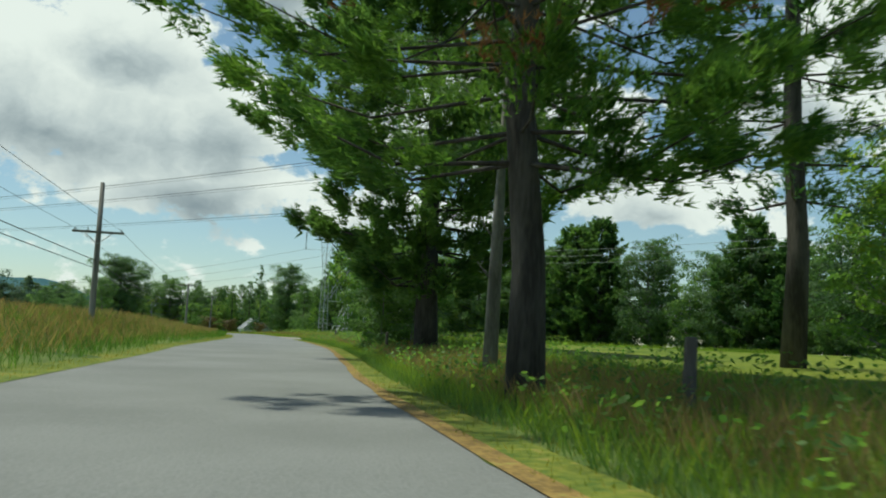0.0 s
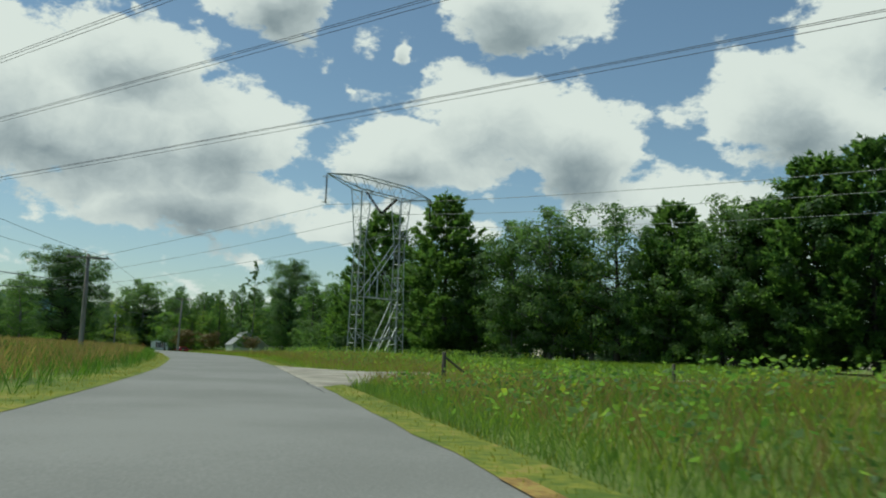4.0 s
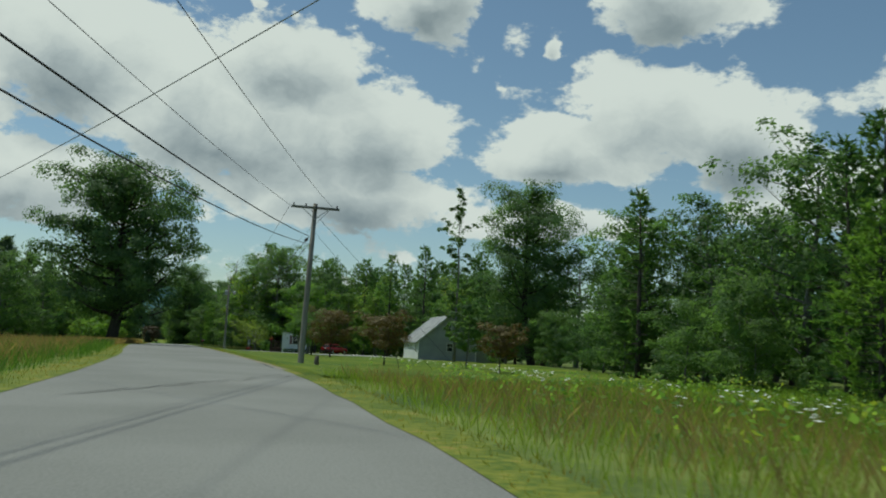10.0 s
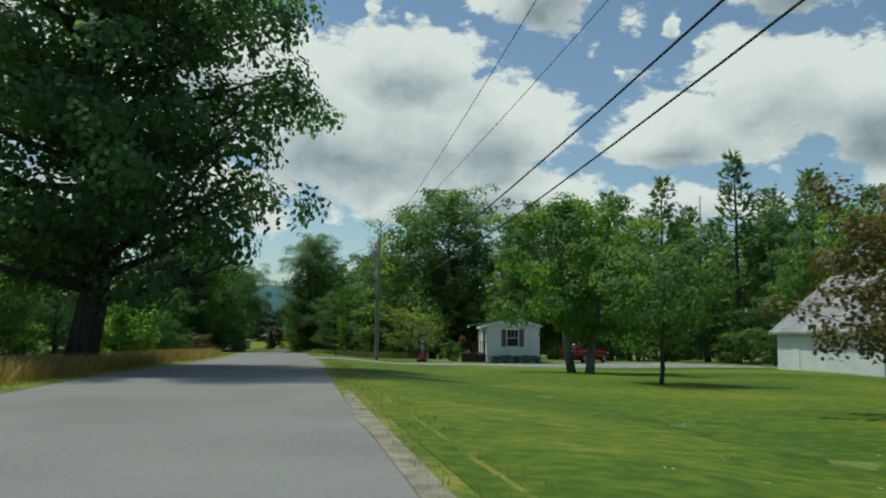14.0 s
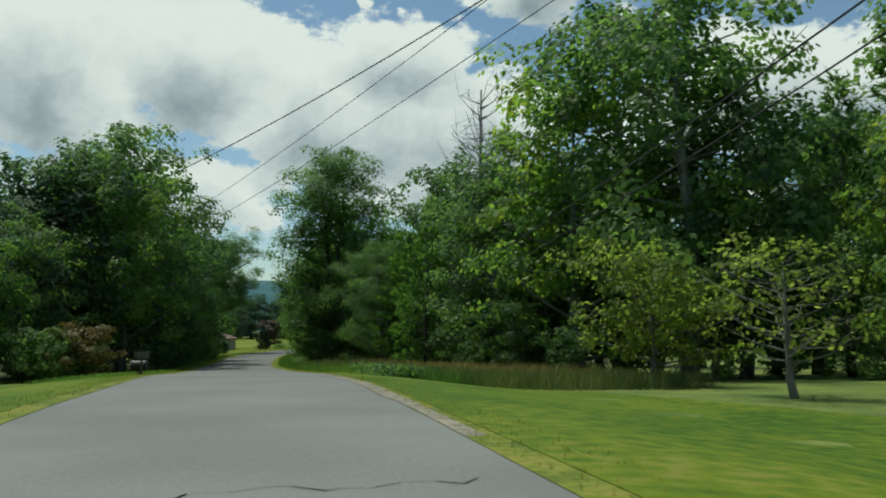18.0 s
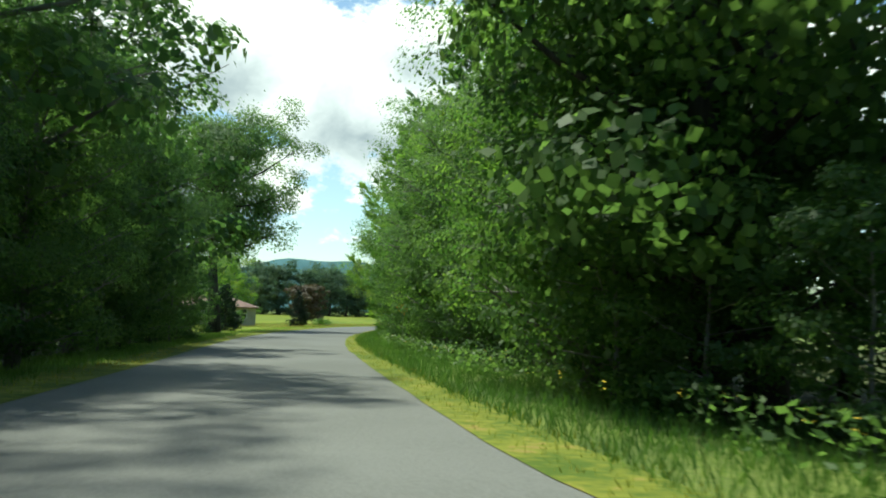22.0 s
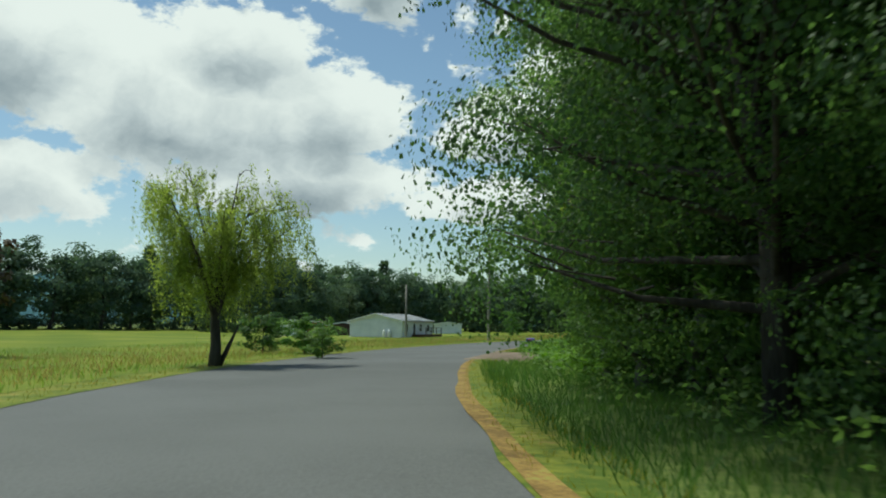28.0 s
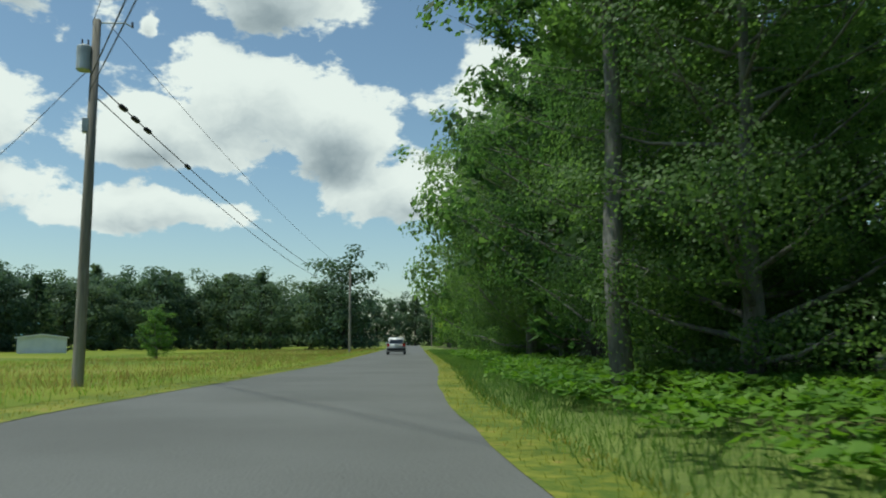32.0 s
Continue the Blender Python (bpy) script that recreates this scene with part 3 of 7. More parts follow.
# ---- plants ----


def leaf_quads(pos, rng, size, upright=0.35, aspect=0.62, droop=0.0, out=None):
    """Folded leaf-shaped quads at random turns about each place, facing out where told."""
    n = len(pos)
    up = rng.normal(size=(n, 3))
    if out is None:
        up[:, 2] = np.abs(up[:, 2]) + upright * 2
    else:
        up = up * 0.42 + out
        up[:, 2] += upright * 0.6
    up /= np.linalg.norm(up, axis=1)[:, None]
    a = np.cross(up, rng.normal(size=(n, 3)))
    a[:, 2] -= droop * np.linalg.norm(a, axis=1)
    a /= np.linalg.norm(a, axis=1)[:, None]
    b = np.cross(up, a)
    s = size * rng.uniform(0.6, 1.3, (n, 1))
    v = np.empty((n, 4, 3))
    v[:, 0] = pos - a * s * 0.5
    v[:, 1] = pos + b * s * aspect * 0.5 - up * s * 0.08
    v[:, 2] = pos + a * s * 0.55
    v[:, 3] = pos - b * s * aspect * 0.5 - up * s * 0.08
    f = np.arange(n * 4).reshape(n, 4)
    return v.reshape(-1, 3), f


def needle_tris(pos, axis, rng, length, per, spread=0.9, width=0.13):
    """Fans of thin needles pointing out along each tuft's axis."""
    n = len(pos)
    p = np.repeat(pos, per, 0)
    ax = np.repeat(axis, per, 0) + rng.normal(0, spread * 0.5, (n * per, 3))
    ax /= np.linalg.norm(ax, axis=1)[:, None]
    side = np.cross(ax, rng.normal(size=(n * per, 3)))
    side /= np.linalg.norm(side, axis=1)[:, None]
    ln = length * rng.uniform(0.6, 1.2, (n * per, 1))
    v = np.empty((n * per, 3, 3))
    v[:, 0] = p - side * ln * width * 0.5
    v[:, 1] = p + side * ln * width * 0.5
    v[:, 2] = p + ax * ln
    return v.reshape(-1, 3), np.arange(n * per * 3).reshape(-1, 3)


def broadleaf(name, label, seed, height, width, base, leaves, leaf, mat, bark=BARK, trunk=None, open_crown=0.0, limbs=16, lean=0.0, group="", category="tree", droop=0.0, twin=False, shape=1.0, core=0.14, clump=1.0):
    """A tree with a trunk, limbs and a crown of leaf clumps, standing at the origin."""
    rng = np.random.default_rng(seed)
    root = thing(name, label, category, group=group)
    r0 = trunk or height * 0.019
    wood = Solid()
    tops = []
    for stem in range(2 if twin else 1):
        sway = rng.normal(0, 0.02 * height, (6, 2)).cumsum(0) * 0.5
        zs = np.linspace(-0.3, height * 0.86, 6)
        off = (stem - 0.5) * 0.9 if twin else 0.0
        line = [(off * (1 + zs[i] / height * 2) + sway[i, 0] * (i > 0) + lean * zs[i], sway[i, 1] * (i > 0), zs[i]) for i in range(6)]
        wood.tube(line, [r0 * k for k in (1.25, 1.0, 0.82, 0.62, 0.4, 0.12)], 8)
        tops.append((np.array(line), zs))
    centres, sizes = [], []
    for i in range(limbs):
        line, zs = tops[i % len(tops)]
        k = (i + 0.5) / limbs
        z = height * (base + (0.88 - base) * k)
        start = np.array([np.interp(z, zs, line[:, q]) for q in range(3)])
        # ellipsoid-like outline
        mid = base + (1 - base) * 0.42
        zr = (z / height - mid) / max(1 - mid, mid - base)
        reach = width * 0.5 * (max(0.05, 1 - abs(zr) ** 2.2) ** 0.5) ** shape * rng.uniform(0.72, 1.12)
        w = i * 2.399 + rng.normal(0, 0.25)
        rise = rng.uniform(0.15, 0.65) * reach
        tip = start + np.array([math.cos(w) * reach, math.sin(w) * reach, rise])
        mid_p = start * 0.45 + tip * 0.55 + np.array([0, 0, -0.06 * reach])
        rl = r0 * (0.42 - 0.28 * k)
        wood.tube([start, mid_p, tip], [rl, rl * 0.55, rl * 0.15], 5, False)
        for q in np.linspace(0.42, 1.0, 4):
            c = start + (tip - start) * q + rng.normal(0, 0.055 * width, 3) * np.array([1, 1, 0.7])
            centres.append(c)
            sizes.append(width * clump * rng.uniform(0.075, 0.125) * (1 - open_crown * 0.35))
            if q > 0.6:
                wood.tube([start + (tip - start) * q * 0.8, c], [rl * 0.25, rl * 0.06], 4, False)
    for i in range(max(4, limbs // 3)):
        line, zs = tops[i % len(tops)]
        c = np.array([np.interp(height * 0.86, zs, line[:, q]) for q in range(3)]) + rng.normal(0, 0.07 * width, 3)
        c[2] = height * rng.uniform(0.86, 0.985)
        centres.append(c)
        sizes.append(width * rng.uniform(0.06, 0.1))
    centres, sizes = np.array(centres), np.array(sizes)
    axis = np.array([lean * height * 0.5, 0, height * (base + 1) / 2])
    pick = rng.choice(len(centres), leaves, p=sizes ** 2 / (sizes ** 2).sum())
    # each clump is a puff of leaves, fullest on its outer and upper side
    way = rng.normal(size=(leaves, 3))
    face = (centres - axis)[pick] * np.array([1, 1, 0.6])
    face /= np.linalg.norm(face, axis=1)[:, None] + 1e-6
    way += face * 0.7 + np.array([0, 0, 0.35])
    way /= np.linalg.norm(way, axis=1)[:, None]
    pos = centres[pick] + way * (sizes[pick] * rng.uniform(0.45, 1.12, leaves))[:, None] * np.array([1.15, 1.15, 0.72])
    pos[:, 2] = np.maximum(pos[:, 2], 0.15)
    if droop:
        pos[:, 2] -= np.abs(rng.normal(0, droop, leaves))
        pos[:, 2] = np.maximum(pos[:, 2], 0.6)
    v, f = leaf_quads(pos, rng, leaf, upright=0.75, droop=0.8 if droop else 0.0, aspect=0.3 if droop else 0.9, out=None if droop else way * 0.8 + face * 0.5)
    # shaded foliage inside the crown
    inner = int(leaves * core)
    if inner:
        q = rng.choice(len(centres), inner)
        deep = centres[q] + (axis * np.array([1, 1, 0]) + np.array([0, 0, 1]) * centres[q][:, 2:3] - centres[q]) * rng.uniform(0.3, 0.85, (inner, 1)) + rng.normal(0, 0.035 * width, (inner, 3))
        deep[:, 2] = np.maximum(deep[:, 2] - 0.02 * height, 0.3)
        v2, f2 = leaf_quads(deep, rng, leaf * 1.3, upright=0.3)
        v, f = np.concatenate([v, v2]), np.concatenate([f, f2 + len(v)])
    wood.make("trunk", bark, root, smooth=True)
    mesh_from("crown", v, f, mat, root)
    return root


def pine(name, label, seed, height, width, base, per, mat, bark=BARK, trunk=None, gap=0.8, tuft=0.62, fans=2.2, group="", lean=(0, 0), dead_mat=None, sparse=0.0, cone=0.62, rise=0.12, boughs=True, fans_per=5, slim=0.2, mat_under=0.5, steep=0.5, loft=0.11, skirt=0.55, fill=5.0):
    """A conifer whose boughs lie in whorls of flat plates."""
    rng = np.random.default_rng(seed)
    root = thing(name, label, "tree", group=group)
    r0 = trunk or height * 0.014
    wood = Solid()
    zs = np.linspace(-0.3, height, 7)
    line = np.array([(lean[0] * z + rng.normal(0, 0.05), lean[1] * z + rng.normal(0, 0.05), z) for z in zs])
    wood.tube(line, [r0 * k for k in (1.25, 1.0, 0.88, 0.72, 0.52, 0.3, 0.04)], 9)
    pos, axis, dead = [], [], []
    z = height * base
    while z < height * 0.985:
        k = (z / height - base) / (1 - base)
        reach = width * 0.5 * max(0.05, (1 - k) ** cone) * (skirt + (1 - skirt) * min(1, k * fill))
        count = 5 if reach > 1 else 4
        turn = rng.uniform(0, 6.28)
        for b in range(count):
            if rng.random() < sparse:
                continue
            w = turn + b * 6.283 / count + rng.normal(0, 0.22)
            ln = reach * rng.uniform(0.65, 1.18)
            o = np.array([np.interp(z, zs, line[:, q]) for q in range(3)])
            out = np.array([math.cos(w), math.sin(w), 0])
            cross = np.array([-out[1], out[0], 0])
            up = rise + steep * k + rng.normal(0, 0.07)
            if boughs:
                bend = [o + out * ln * q + np.array([0, 0, ln * (up * q - 0.10 * math.sin(q * 3.1) + 0.10 * q * q)]) for q in (0, 0.5, 1.0)]
                wood.tube(bend, [r0 * 0.13 * (1 - k) + 0.012, r0 * 0.07 * (1 - k) + 0.008, 0.006], 4, False)
            m = max(4, int(ln * per * fans))
            # shoots gather at the ends of side twigs
            twigs = max(3, int(ln * 1.6))
            tq = rng.uniform(0.3, 1.0, twigs) ** 0.7
            pick = rng.integers(0, twigs, m)
            q = tq[pick] + rng.normal(0, 0.2 / max(ln, 0.6), m)
            half = np.maximum(0.34 * ln * (1.2 - q), 0) + 0.14
            side = rng.uniform(-1, 1, twigs)[pick] * half + rng.normal(0, 0.17, m)
            p = o + out * (ln * q)[:, None] + cross * side[:, None]
            p[:, 2] += ln * (up * q - 0.10 * np.sin(q * 3.1) + 0.10 * q * q) + rng.normal(0, loft, m) + 0.03
            ax = out * 0.7 + cross * np.clip(side / half, -1, 1)[:, None] * 0.6 + np.array([0, 0, 0.45])
            pos.append(p)
            axis.append(ax)
            dead.append(np.full(m, bool(dead_mat) and 0.07 < k < 0.44 and 3.2 < (w % 6.283) < 4.7))
        z += gap * rng.uniform(0.75, 1.25) * (1 - 0.45 * k)
    pos, axis, dead = np.concatenate(pos), np.concatenate(axis), np.concatenate(dead)
    wood.make("trunk", bark, root, smooth=True)
    v, f = needle_tris(pos[~dead], axis[~dead], rng, tuft, fans_per, width=slim)
    v2, f2 = needle_tris(pos[~dead] - axis[~dead] * tuft * 0.5, axis[~dead] * np.array([1, 1, 0.3]), rng, tuft * 1.5, 2, spread=0.5, width=mat_under)
    v, f = np.concatenate([v, v2]), np.concatenate([f, f2 + len(v)])
    mesh_from("crown", v, f, mat, root)
    if dead.any():
        v, f = needle_tris(pos[dead], axis[dead], rng, tuft, fans_per, width=slim)
        tagged(mesh_from("dead_bough", v, f, dead_mat, root), "rust-brown dead needles")
    return root


def plant(proto, x, y, turn=0.0, size=1.0, tall=1.0, dz=0.0):
    m = Matrix.Translation((x, y, ground_at(x, y) + dz)) @ Matrix.Rotation(turn, 4, "Z") @ Matrix.Diagonal((size, size, size * tall, 1))
    return copy_thing(proto, m)


def settle(proto, x, y, turn=0.0, dz=0.0):
    proto.matrix_basis = Matrix.Translation((x, y, ground_at(x, y) + dz)) @ Matrix.Rotation(turn, 4, "Z")
    return proto


def blades(name, places, heights, rng, mat, label, width=0.012, lean=0.28, category="grass", curl=True):
    """One object of grass blades at the given places."""
    n = len(places)
    if n == 0:
        return None
    xy = np.asarray(places)
    z = land(xy)
    p = np.column_stack([xy, z - 0.02])
    w = rng.uniform(0, 6.283, n)
    h = np.asarray(heights)[:, None]
    side = np.column_stack([np.cos(w), np.sin(w), np.zeros(n)]) * (np.asarray(width) * rng.uniform(1.0, 2.0, n))[:, None]
    tip = np.column_stack([rng.normal(0, lean, n), rng.normal(0, lean, n), np.ones(n)]) * h
    mid = p + tip * np.array([0.51, 0.51, 0.58])
    v = np.empty((n, 4, 3))
    v[:, 0], v[:, 1], v[:, 2], v[:, 3] = p - side, p + side, mid + side * 0.7, p + tip
    ob = mesh_from(name, v.reshape(-1, 3), np.arange(n * 4).reshape(n, 4), mat)
    return tagged(ob, label, category, kind="stuff")


def scatter(rng, t0, t1, d0, d1, n, clump=0.0):
    """Random places along the line between two offsets on one side."""
    t = rng.uniform(t0, t1, n)
    d = rng.uniform(0, 1, n)
    a = np.array([np.interp(t, LT, LP[:, k]) for k in range(2)]).T
    b = np.array([np.interp(t + 0.1, LT, LP[:, k]) for k in range(2)]).T
    u = b - a
    u /= np.linalg.norm(u, axis=1)[:, None]
    lo = d0(t) if callable(d0) else d0
    hi = d1(t) if callable(d1) else d1
    off = lo + (hi - lo) * d
    return a + np.column_stack([-u[:, 1], u[:, 0]]) * off[:, None]


# prototypes stand where the first of them is planted
P_MAPLE = broadleaf("maple_tree", "tall green deciduous tree at the wood's edge", 3, 15, 9.5, 0.06, 9000, 0.255, LEAF, BARK_GREY, group="roadside wood", limbs=30, core=0.08)
P_BIRCH = broadleaf("birch_tree", "slender pale-barked tree with bright green leaves", 4, 16, 7.0, 0.18, 6000, 0.24, LEAF_BRIGHT, BARK_BIRCH, group="roadside wood", limbs=24, trunk=0.14)
P_OAKY = broadleaf("hardwood_tree", "dark green hardwood tree in the wood", 5, 17, 10, 0.08, 9000, 0.275, LEAF_OAK, BARK, group="roadside wood", limbs=30, core=0.08)
P_ASH = broadleaf("ash_tree", "rounded light green deciduous tree", 6, 13, 8.5, 0.05, 8000, 0.245, LEAF_BRIGHT, BARK_GREY, group="roadside wood", limbs=28)
P_NEAR = broadleaf("roadside_tree", "leafy green tree with low layered sprays at the road", 15, 13, 8.5, 0.04, 64000, 0.082, LEAF, BARK_GREY, group="roadside wood", limbs=46, core=0.07)
P_NEAR_B = broadleaf("roadside_beech", "bright leafy beech with low layered sprays at the road", 16, 11, 8.0, 0.03, 58000, 0.08, LEAF_BRIGHT, BARK_GREY, group="roadside wood", limbs=44, core=0.07)
P_PINE = pine("white_pine", "tall white pine with layered boughs", 7, 21, 12.0, 0.05, 2.0, NEEDLE, group="roadside wood", tuft=0.42, slim=0.22, mat_under=0.45, fans_per=6, steep=0.35)
P_PINE_EDGE = pine("edge_pine", "huge dense white pine at the field's edge", 17, 21, 14.5, 0.03, 3.4, NEEDLE, group="roadside wood", gap=0.66, tuft=0.5, slim=0.25, mat_under=0.55, fans_per=6, steep=0.3, loft=0.16, cone=0.5)
P_PINE_B = pine("young_white_pine", "full sunlit white pine down to the ground", 8, 15, 10.0, 0.02, 2.6, NEEDLE_SUNLIT, group="roadside wood", gap=0.72, tuft=0.36, slim=0.2, mat_under=0.42, fans_per=6, steep=0.3)
P_HEMLOCK = pine("hemlock_tree", "dark conifer in the wood", 9, 17, 7.5, 0.03, 1.3, NEEDLE, group="roadside wood", rise=-0.05, tuft=0.45, mat_under=0.35)
P_BUSH = broadleaf("roadside_bush", "dense green bush at the field's edge", 10, 3.0, 3.6, 0.02, 2800, 0.16, LEAF, BARK, group="bushes", category="bush", limbs=16, trunk=0.05)
P_BUSH_B = broadleaf("leafy_shrub", "bright green leafy shrub", 11, 2.6, 3.0, 0.02, 2800, 0.145, LEAF_BRIGHT, BARK, group="bushes", category="bush", limbs=16, trunk=0.05)
P_UNDER = broadleaf("sapling", "leafy sapling under taller trees", 12, 5.5, 4.6, 0.03, 7000, 0.115, LEAF, BARK_GREY, group="bushes", limbs=20, trunk=0.06)
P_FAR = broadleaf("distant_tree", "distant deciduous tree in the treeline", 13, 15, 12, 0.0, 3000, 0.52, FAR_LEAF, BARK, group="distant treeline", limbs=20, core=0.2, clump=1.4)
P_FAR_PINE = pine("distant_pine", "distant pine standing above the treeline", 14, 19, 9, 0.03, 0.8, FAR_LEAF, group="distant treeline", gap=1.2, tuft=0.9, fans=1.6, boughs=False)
used = set()


def put(proto, x, y, turn, size=1.0, tall=1.0):
    """The prototype itself goes to the first place, copies to the rest."""
    if proto in used:
        return plant(proto, x, y, turn, size, tall)
    used.add(proto)
    proto.matrix_basis = Matrix.Translation((x, y, ground_at(x, y))) @ Matrix.Rotation(turn, 4, "Z") @ Matrix.Diagonal((size, size, size * tall, 1))
    return proto


def wood(seed, corners, count, kinds, lo=0.8, hi=1.15, keep=2.5):
    """Trees scattered in a four-cornered plot, not closer than keep."""
    rng = random.Random(seed)
    a, b, c, d = corners
    done = []
    for _ in range(count * 12):
        if len(done) >= count:
            break
        u, w = rng.random(), rng.random()
        x = (a[0] * (1 - u) + b[0] * u) * (1 - w) + (d[0] * (1 - u) + c[0] * u) * w
        y = (a[1] * (1 - u) + b[1] * u) * (1 - w) + (d[1] * (1 - u) + c[1] * u) * w
        if any((x - p) ** 2 + (y - q) ** 2 < keep * keep for p, q in done):
            continue
        done.append((x, y))
        put(rng.choice(kinds), x, y, rng.uniform(0, 6.28), rng.uniform(lo, hi), rng.uniform(0.9, 1.1))


def belt(seed, t0, t1, d0, d1, count, kinds, lo=0.8, hi=1.15, keep=2.5):
    """The same along the road."""
    rng = random.Random(seed)
    done = []
    for _ in range(count * 12):
        if len(done) >= count:
            break
        x, y = spot(rng.uniform(t0, t1), rng.uniform(d0, d1))
        if any((x - p) ** 2 + (y - q) ** 2 < keep * keep for p, q in done):
            continue
        done.append((x, y))
        put(rng.choice(kinds), x, y, rng.uniform(0, 6.28), rng.uniform(lo, hi), rng.uniform(0.9, 1.1))


def hedge(seed, line, step, kinds, lo, hi):
    """Plants along a broken line."""
    rng = random.Random(seed)
    for a, b in zip(line, line[1:]):
        n = max(1, int(math.dist(a, b) / step))
        for i in range(n):
            k = (i + rng.uniform(0.1, 0.9)) / n
            put(rng.choice(kinds), a[0] + (b[0] - a[0]) * k + rng.uniform(-1.2, 1.2), a[1] + (b[1] - a[1]) * k + rng.uniform(-1.2, 1.2), rng.uniform(0, 6.28), rng.uniform(lo, hi), rng.uniform(0.9, 1.1))


MIX = [P_MAPLE, P_OAKY, P_BIRCH, P_PINE, P_HEMLOCK, P_ASH]

# edge of the wood beyond the field, from the bare corner back past the pylon
for k, (x, y, kind, size) in enumerate(((-19.6, 181.0, P_PINE_EDGE, 0.95), (-11.0, 165.9, P_PINE_EDGE, 0.97), (-15.6, 175.5, P_ASH, 0.95), (-23.6, 185.8, P_PINE_B, 0.85), (-7.6, 168.2, P_PINE_B, 1.1), (-14.5, 180, P_MAPLE, 1.1), (-27, 189, P_PINE_B, 0.6), (-4, 161, P_ASH, 1.05), (0, 156, P_MAPLE, 1.0), (6, 150.5, P_OAKY, 0.95), (10.5, 147, P_ASH, 0.95), (15, 142, P_OAKY, 0.95), (20, 138, P_MAPLE, 1.0))):
    put(kind, x, y, k * 1.7, size)
wood(22, ((-6, 168), (38, 108), (54, 122), (10, 182)), 12, [P_MAPLE, P_OAKY, P_ASH, P_PINE, P_BIRCH], 0.78, 0.96, 3.6)
wood(23, ((46, 106), (50, 10), (62, 10), (58, 110)), 8, [P_MAPLE, P_OAKY, P_ASH, P_HEMLOCK], 0.75, 1.0, 4.5)
wood(24, ((-28, 192), (-38, 236), (-24, 240), (-14, 198)), 20, [P_OAKY, P_MAPLE, P_HEMLOCK, P_PINE, P_OAKY], 0.62, 0.85, 3.5)
hedge(61, ((-9, 166), (3, 156), (16, 145), (30, 127), (42, 106)), 4.6, [P_MAPLE, P_OAKY, P_ASH, P_PINE_EDGE, P_MAPLE], 0.76, 0.96)
hedge(62, ((-26, 186), (-10, 164), (4, 152), (18, 141), (32, 123), (41, 104), (44, 60), (46, 10)), 3.4, [P_BUSH, P_UNDER, P_BUSH], 0.8, 1.3)
hedge(63, ((42, 104), (44, 60), (46, 12)), 5.5, [P_MAPLE, P_OAKY, P_ASH], 0.75, 1.0)
hedge(64, ((-27, 190), (-33, 212), (-38, 238), (-42, 248)), 3.0, [P_UNDER, P_BUSH, P_UNDER, P_HEMLOCK], 0.5, 0.95)
# behind the barn and the mobile home
hedge(65, ((-48, 262), (-56, 280), (-70, 296), (-92, 308), (-106, 314)), 3.2, [P_UNDER, P_BUSH, P_ASH, P_UNDER], 0.6, 0.95)
hedge(66, ((-66, 292), (-80, 302), (-92, 309), (-99, 314)), 5.0, [P_MAPLE, P_PINE, P_MAPLE, P_HEMLOCK], 0.9, 1.12)
hedge(67, ((-104, 306), (-113, 318), (-119, 326)), 2.6, [P_UNDER, P_BUSH, P_UNDER], 0.6, 0.95)
wood(25, ((-40, 246), (-68, 296), (-50, 306), (-24, 252)), 15, [P_MAPLE, P_HEMLOCK, P_OAKY, P_PINE], 0.62, 0.85, 4)
wood(26, ((-62, 294), (-98, 316), (-88, 338), (-50, 312)), 21, [P_PINE, P_MAPLE, P_HEMLOCK, P_BIRCH, P_OAKY], 0.8, 1.05, 4)
wood(27, ((-74, 330), (-106, 345), (-98, 372), (-64, 356)), 12, [P_PINE, P_PINE, P_HEMLOCK], 1.0, 1.25, 4.5)
# along the road, from the reed patch to the bend
belt(31, 20.8, 22.6, -24, -14, 14, [P_MAPLE, P_MAPLE, P_HEMLOCK, P_MAPLE], 0.72, 0.92, 3)
belt(30, 21.3, 22.7, -13, -8.5, 6, [P_PINE_B, P_NEAR, P_UNDER], 0.6, 0.85, 3)
belt(32, 23.0, 26.0, -9.4, -5.9, 16, [P_NEAR, P_PINE_B, P_NEAR, P_PINE, P_NEAR_B], 0.95, 1.2, 2.4)
belt(33, 23.0, 30.0, -22, -11, 24, [P_MAPLE, P_OAKY, P_PINE, P_HEMLOCK], 0.9, 1.15, 3.0)
belt(34, 26.0, 29.8, -9.4, -5.9, 17, [P_NEAR, P_PINE, P_NEAR, P_HEMLOCK], 0.95, 1.2, 2.4)
belt(35, 31.4, 37.0, -11, -7.0, 17, [P_NEAR, P_HEMLOCK, P_NEAR, P_PINE], 0.95, 1.25, 2.6)
belt(36, 29.4, 37.0, -26, -12.5, 18, [P_MAPLE, P_OAKY, P_PINE, P_HEMLOCK], 0.95, 1.2, 3.5)
belt(37, 37.0, 46.0, -20, -7, 20, MIX, 0.8, 1.1, 3.5)
belt(38, 22.4, 29.5, -7.2, -5.2, 24, [P_UNDER, P_BUSH, P_UNDER], 0.45, 0.85, 1.8)
for t, d, kind, size in ((29.25, -8.0, P_NEAR, 1.1), (29.95, -8.2, P_PINE, 0.95), (29.0, -6.6, P_HEMLOCK, 0.8), (34.2, -8.2, P_MAPLE, 1.15), (35.4, -7.8, P_OAKY, 1.05), (36.6, -7.4, P_MAPLE, 1.15)):
    put(kind, *spot(t, d), t * 3.0, size)
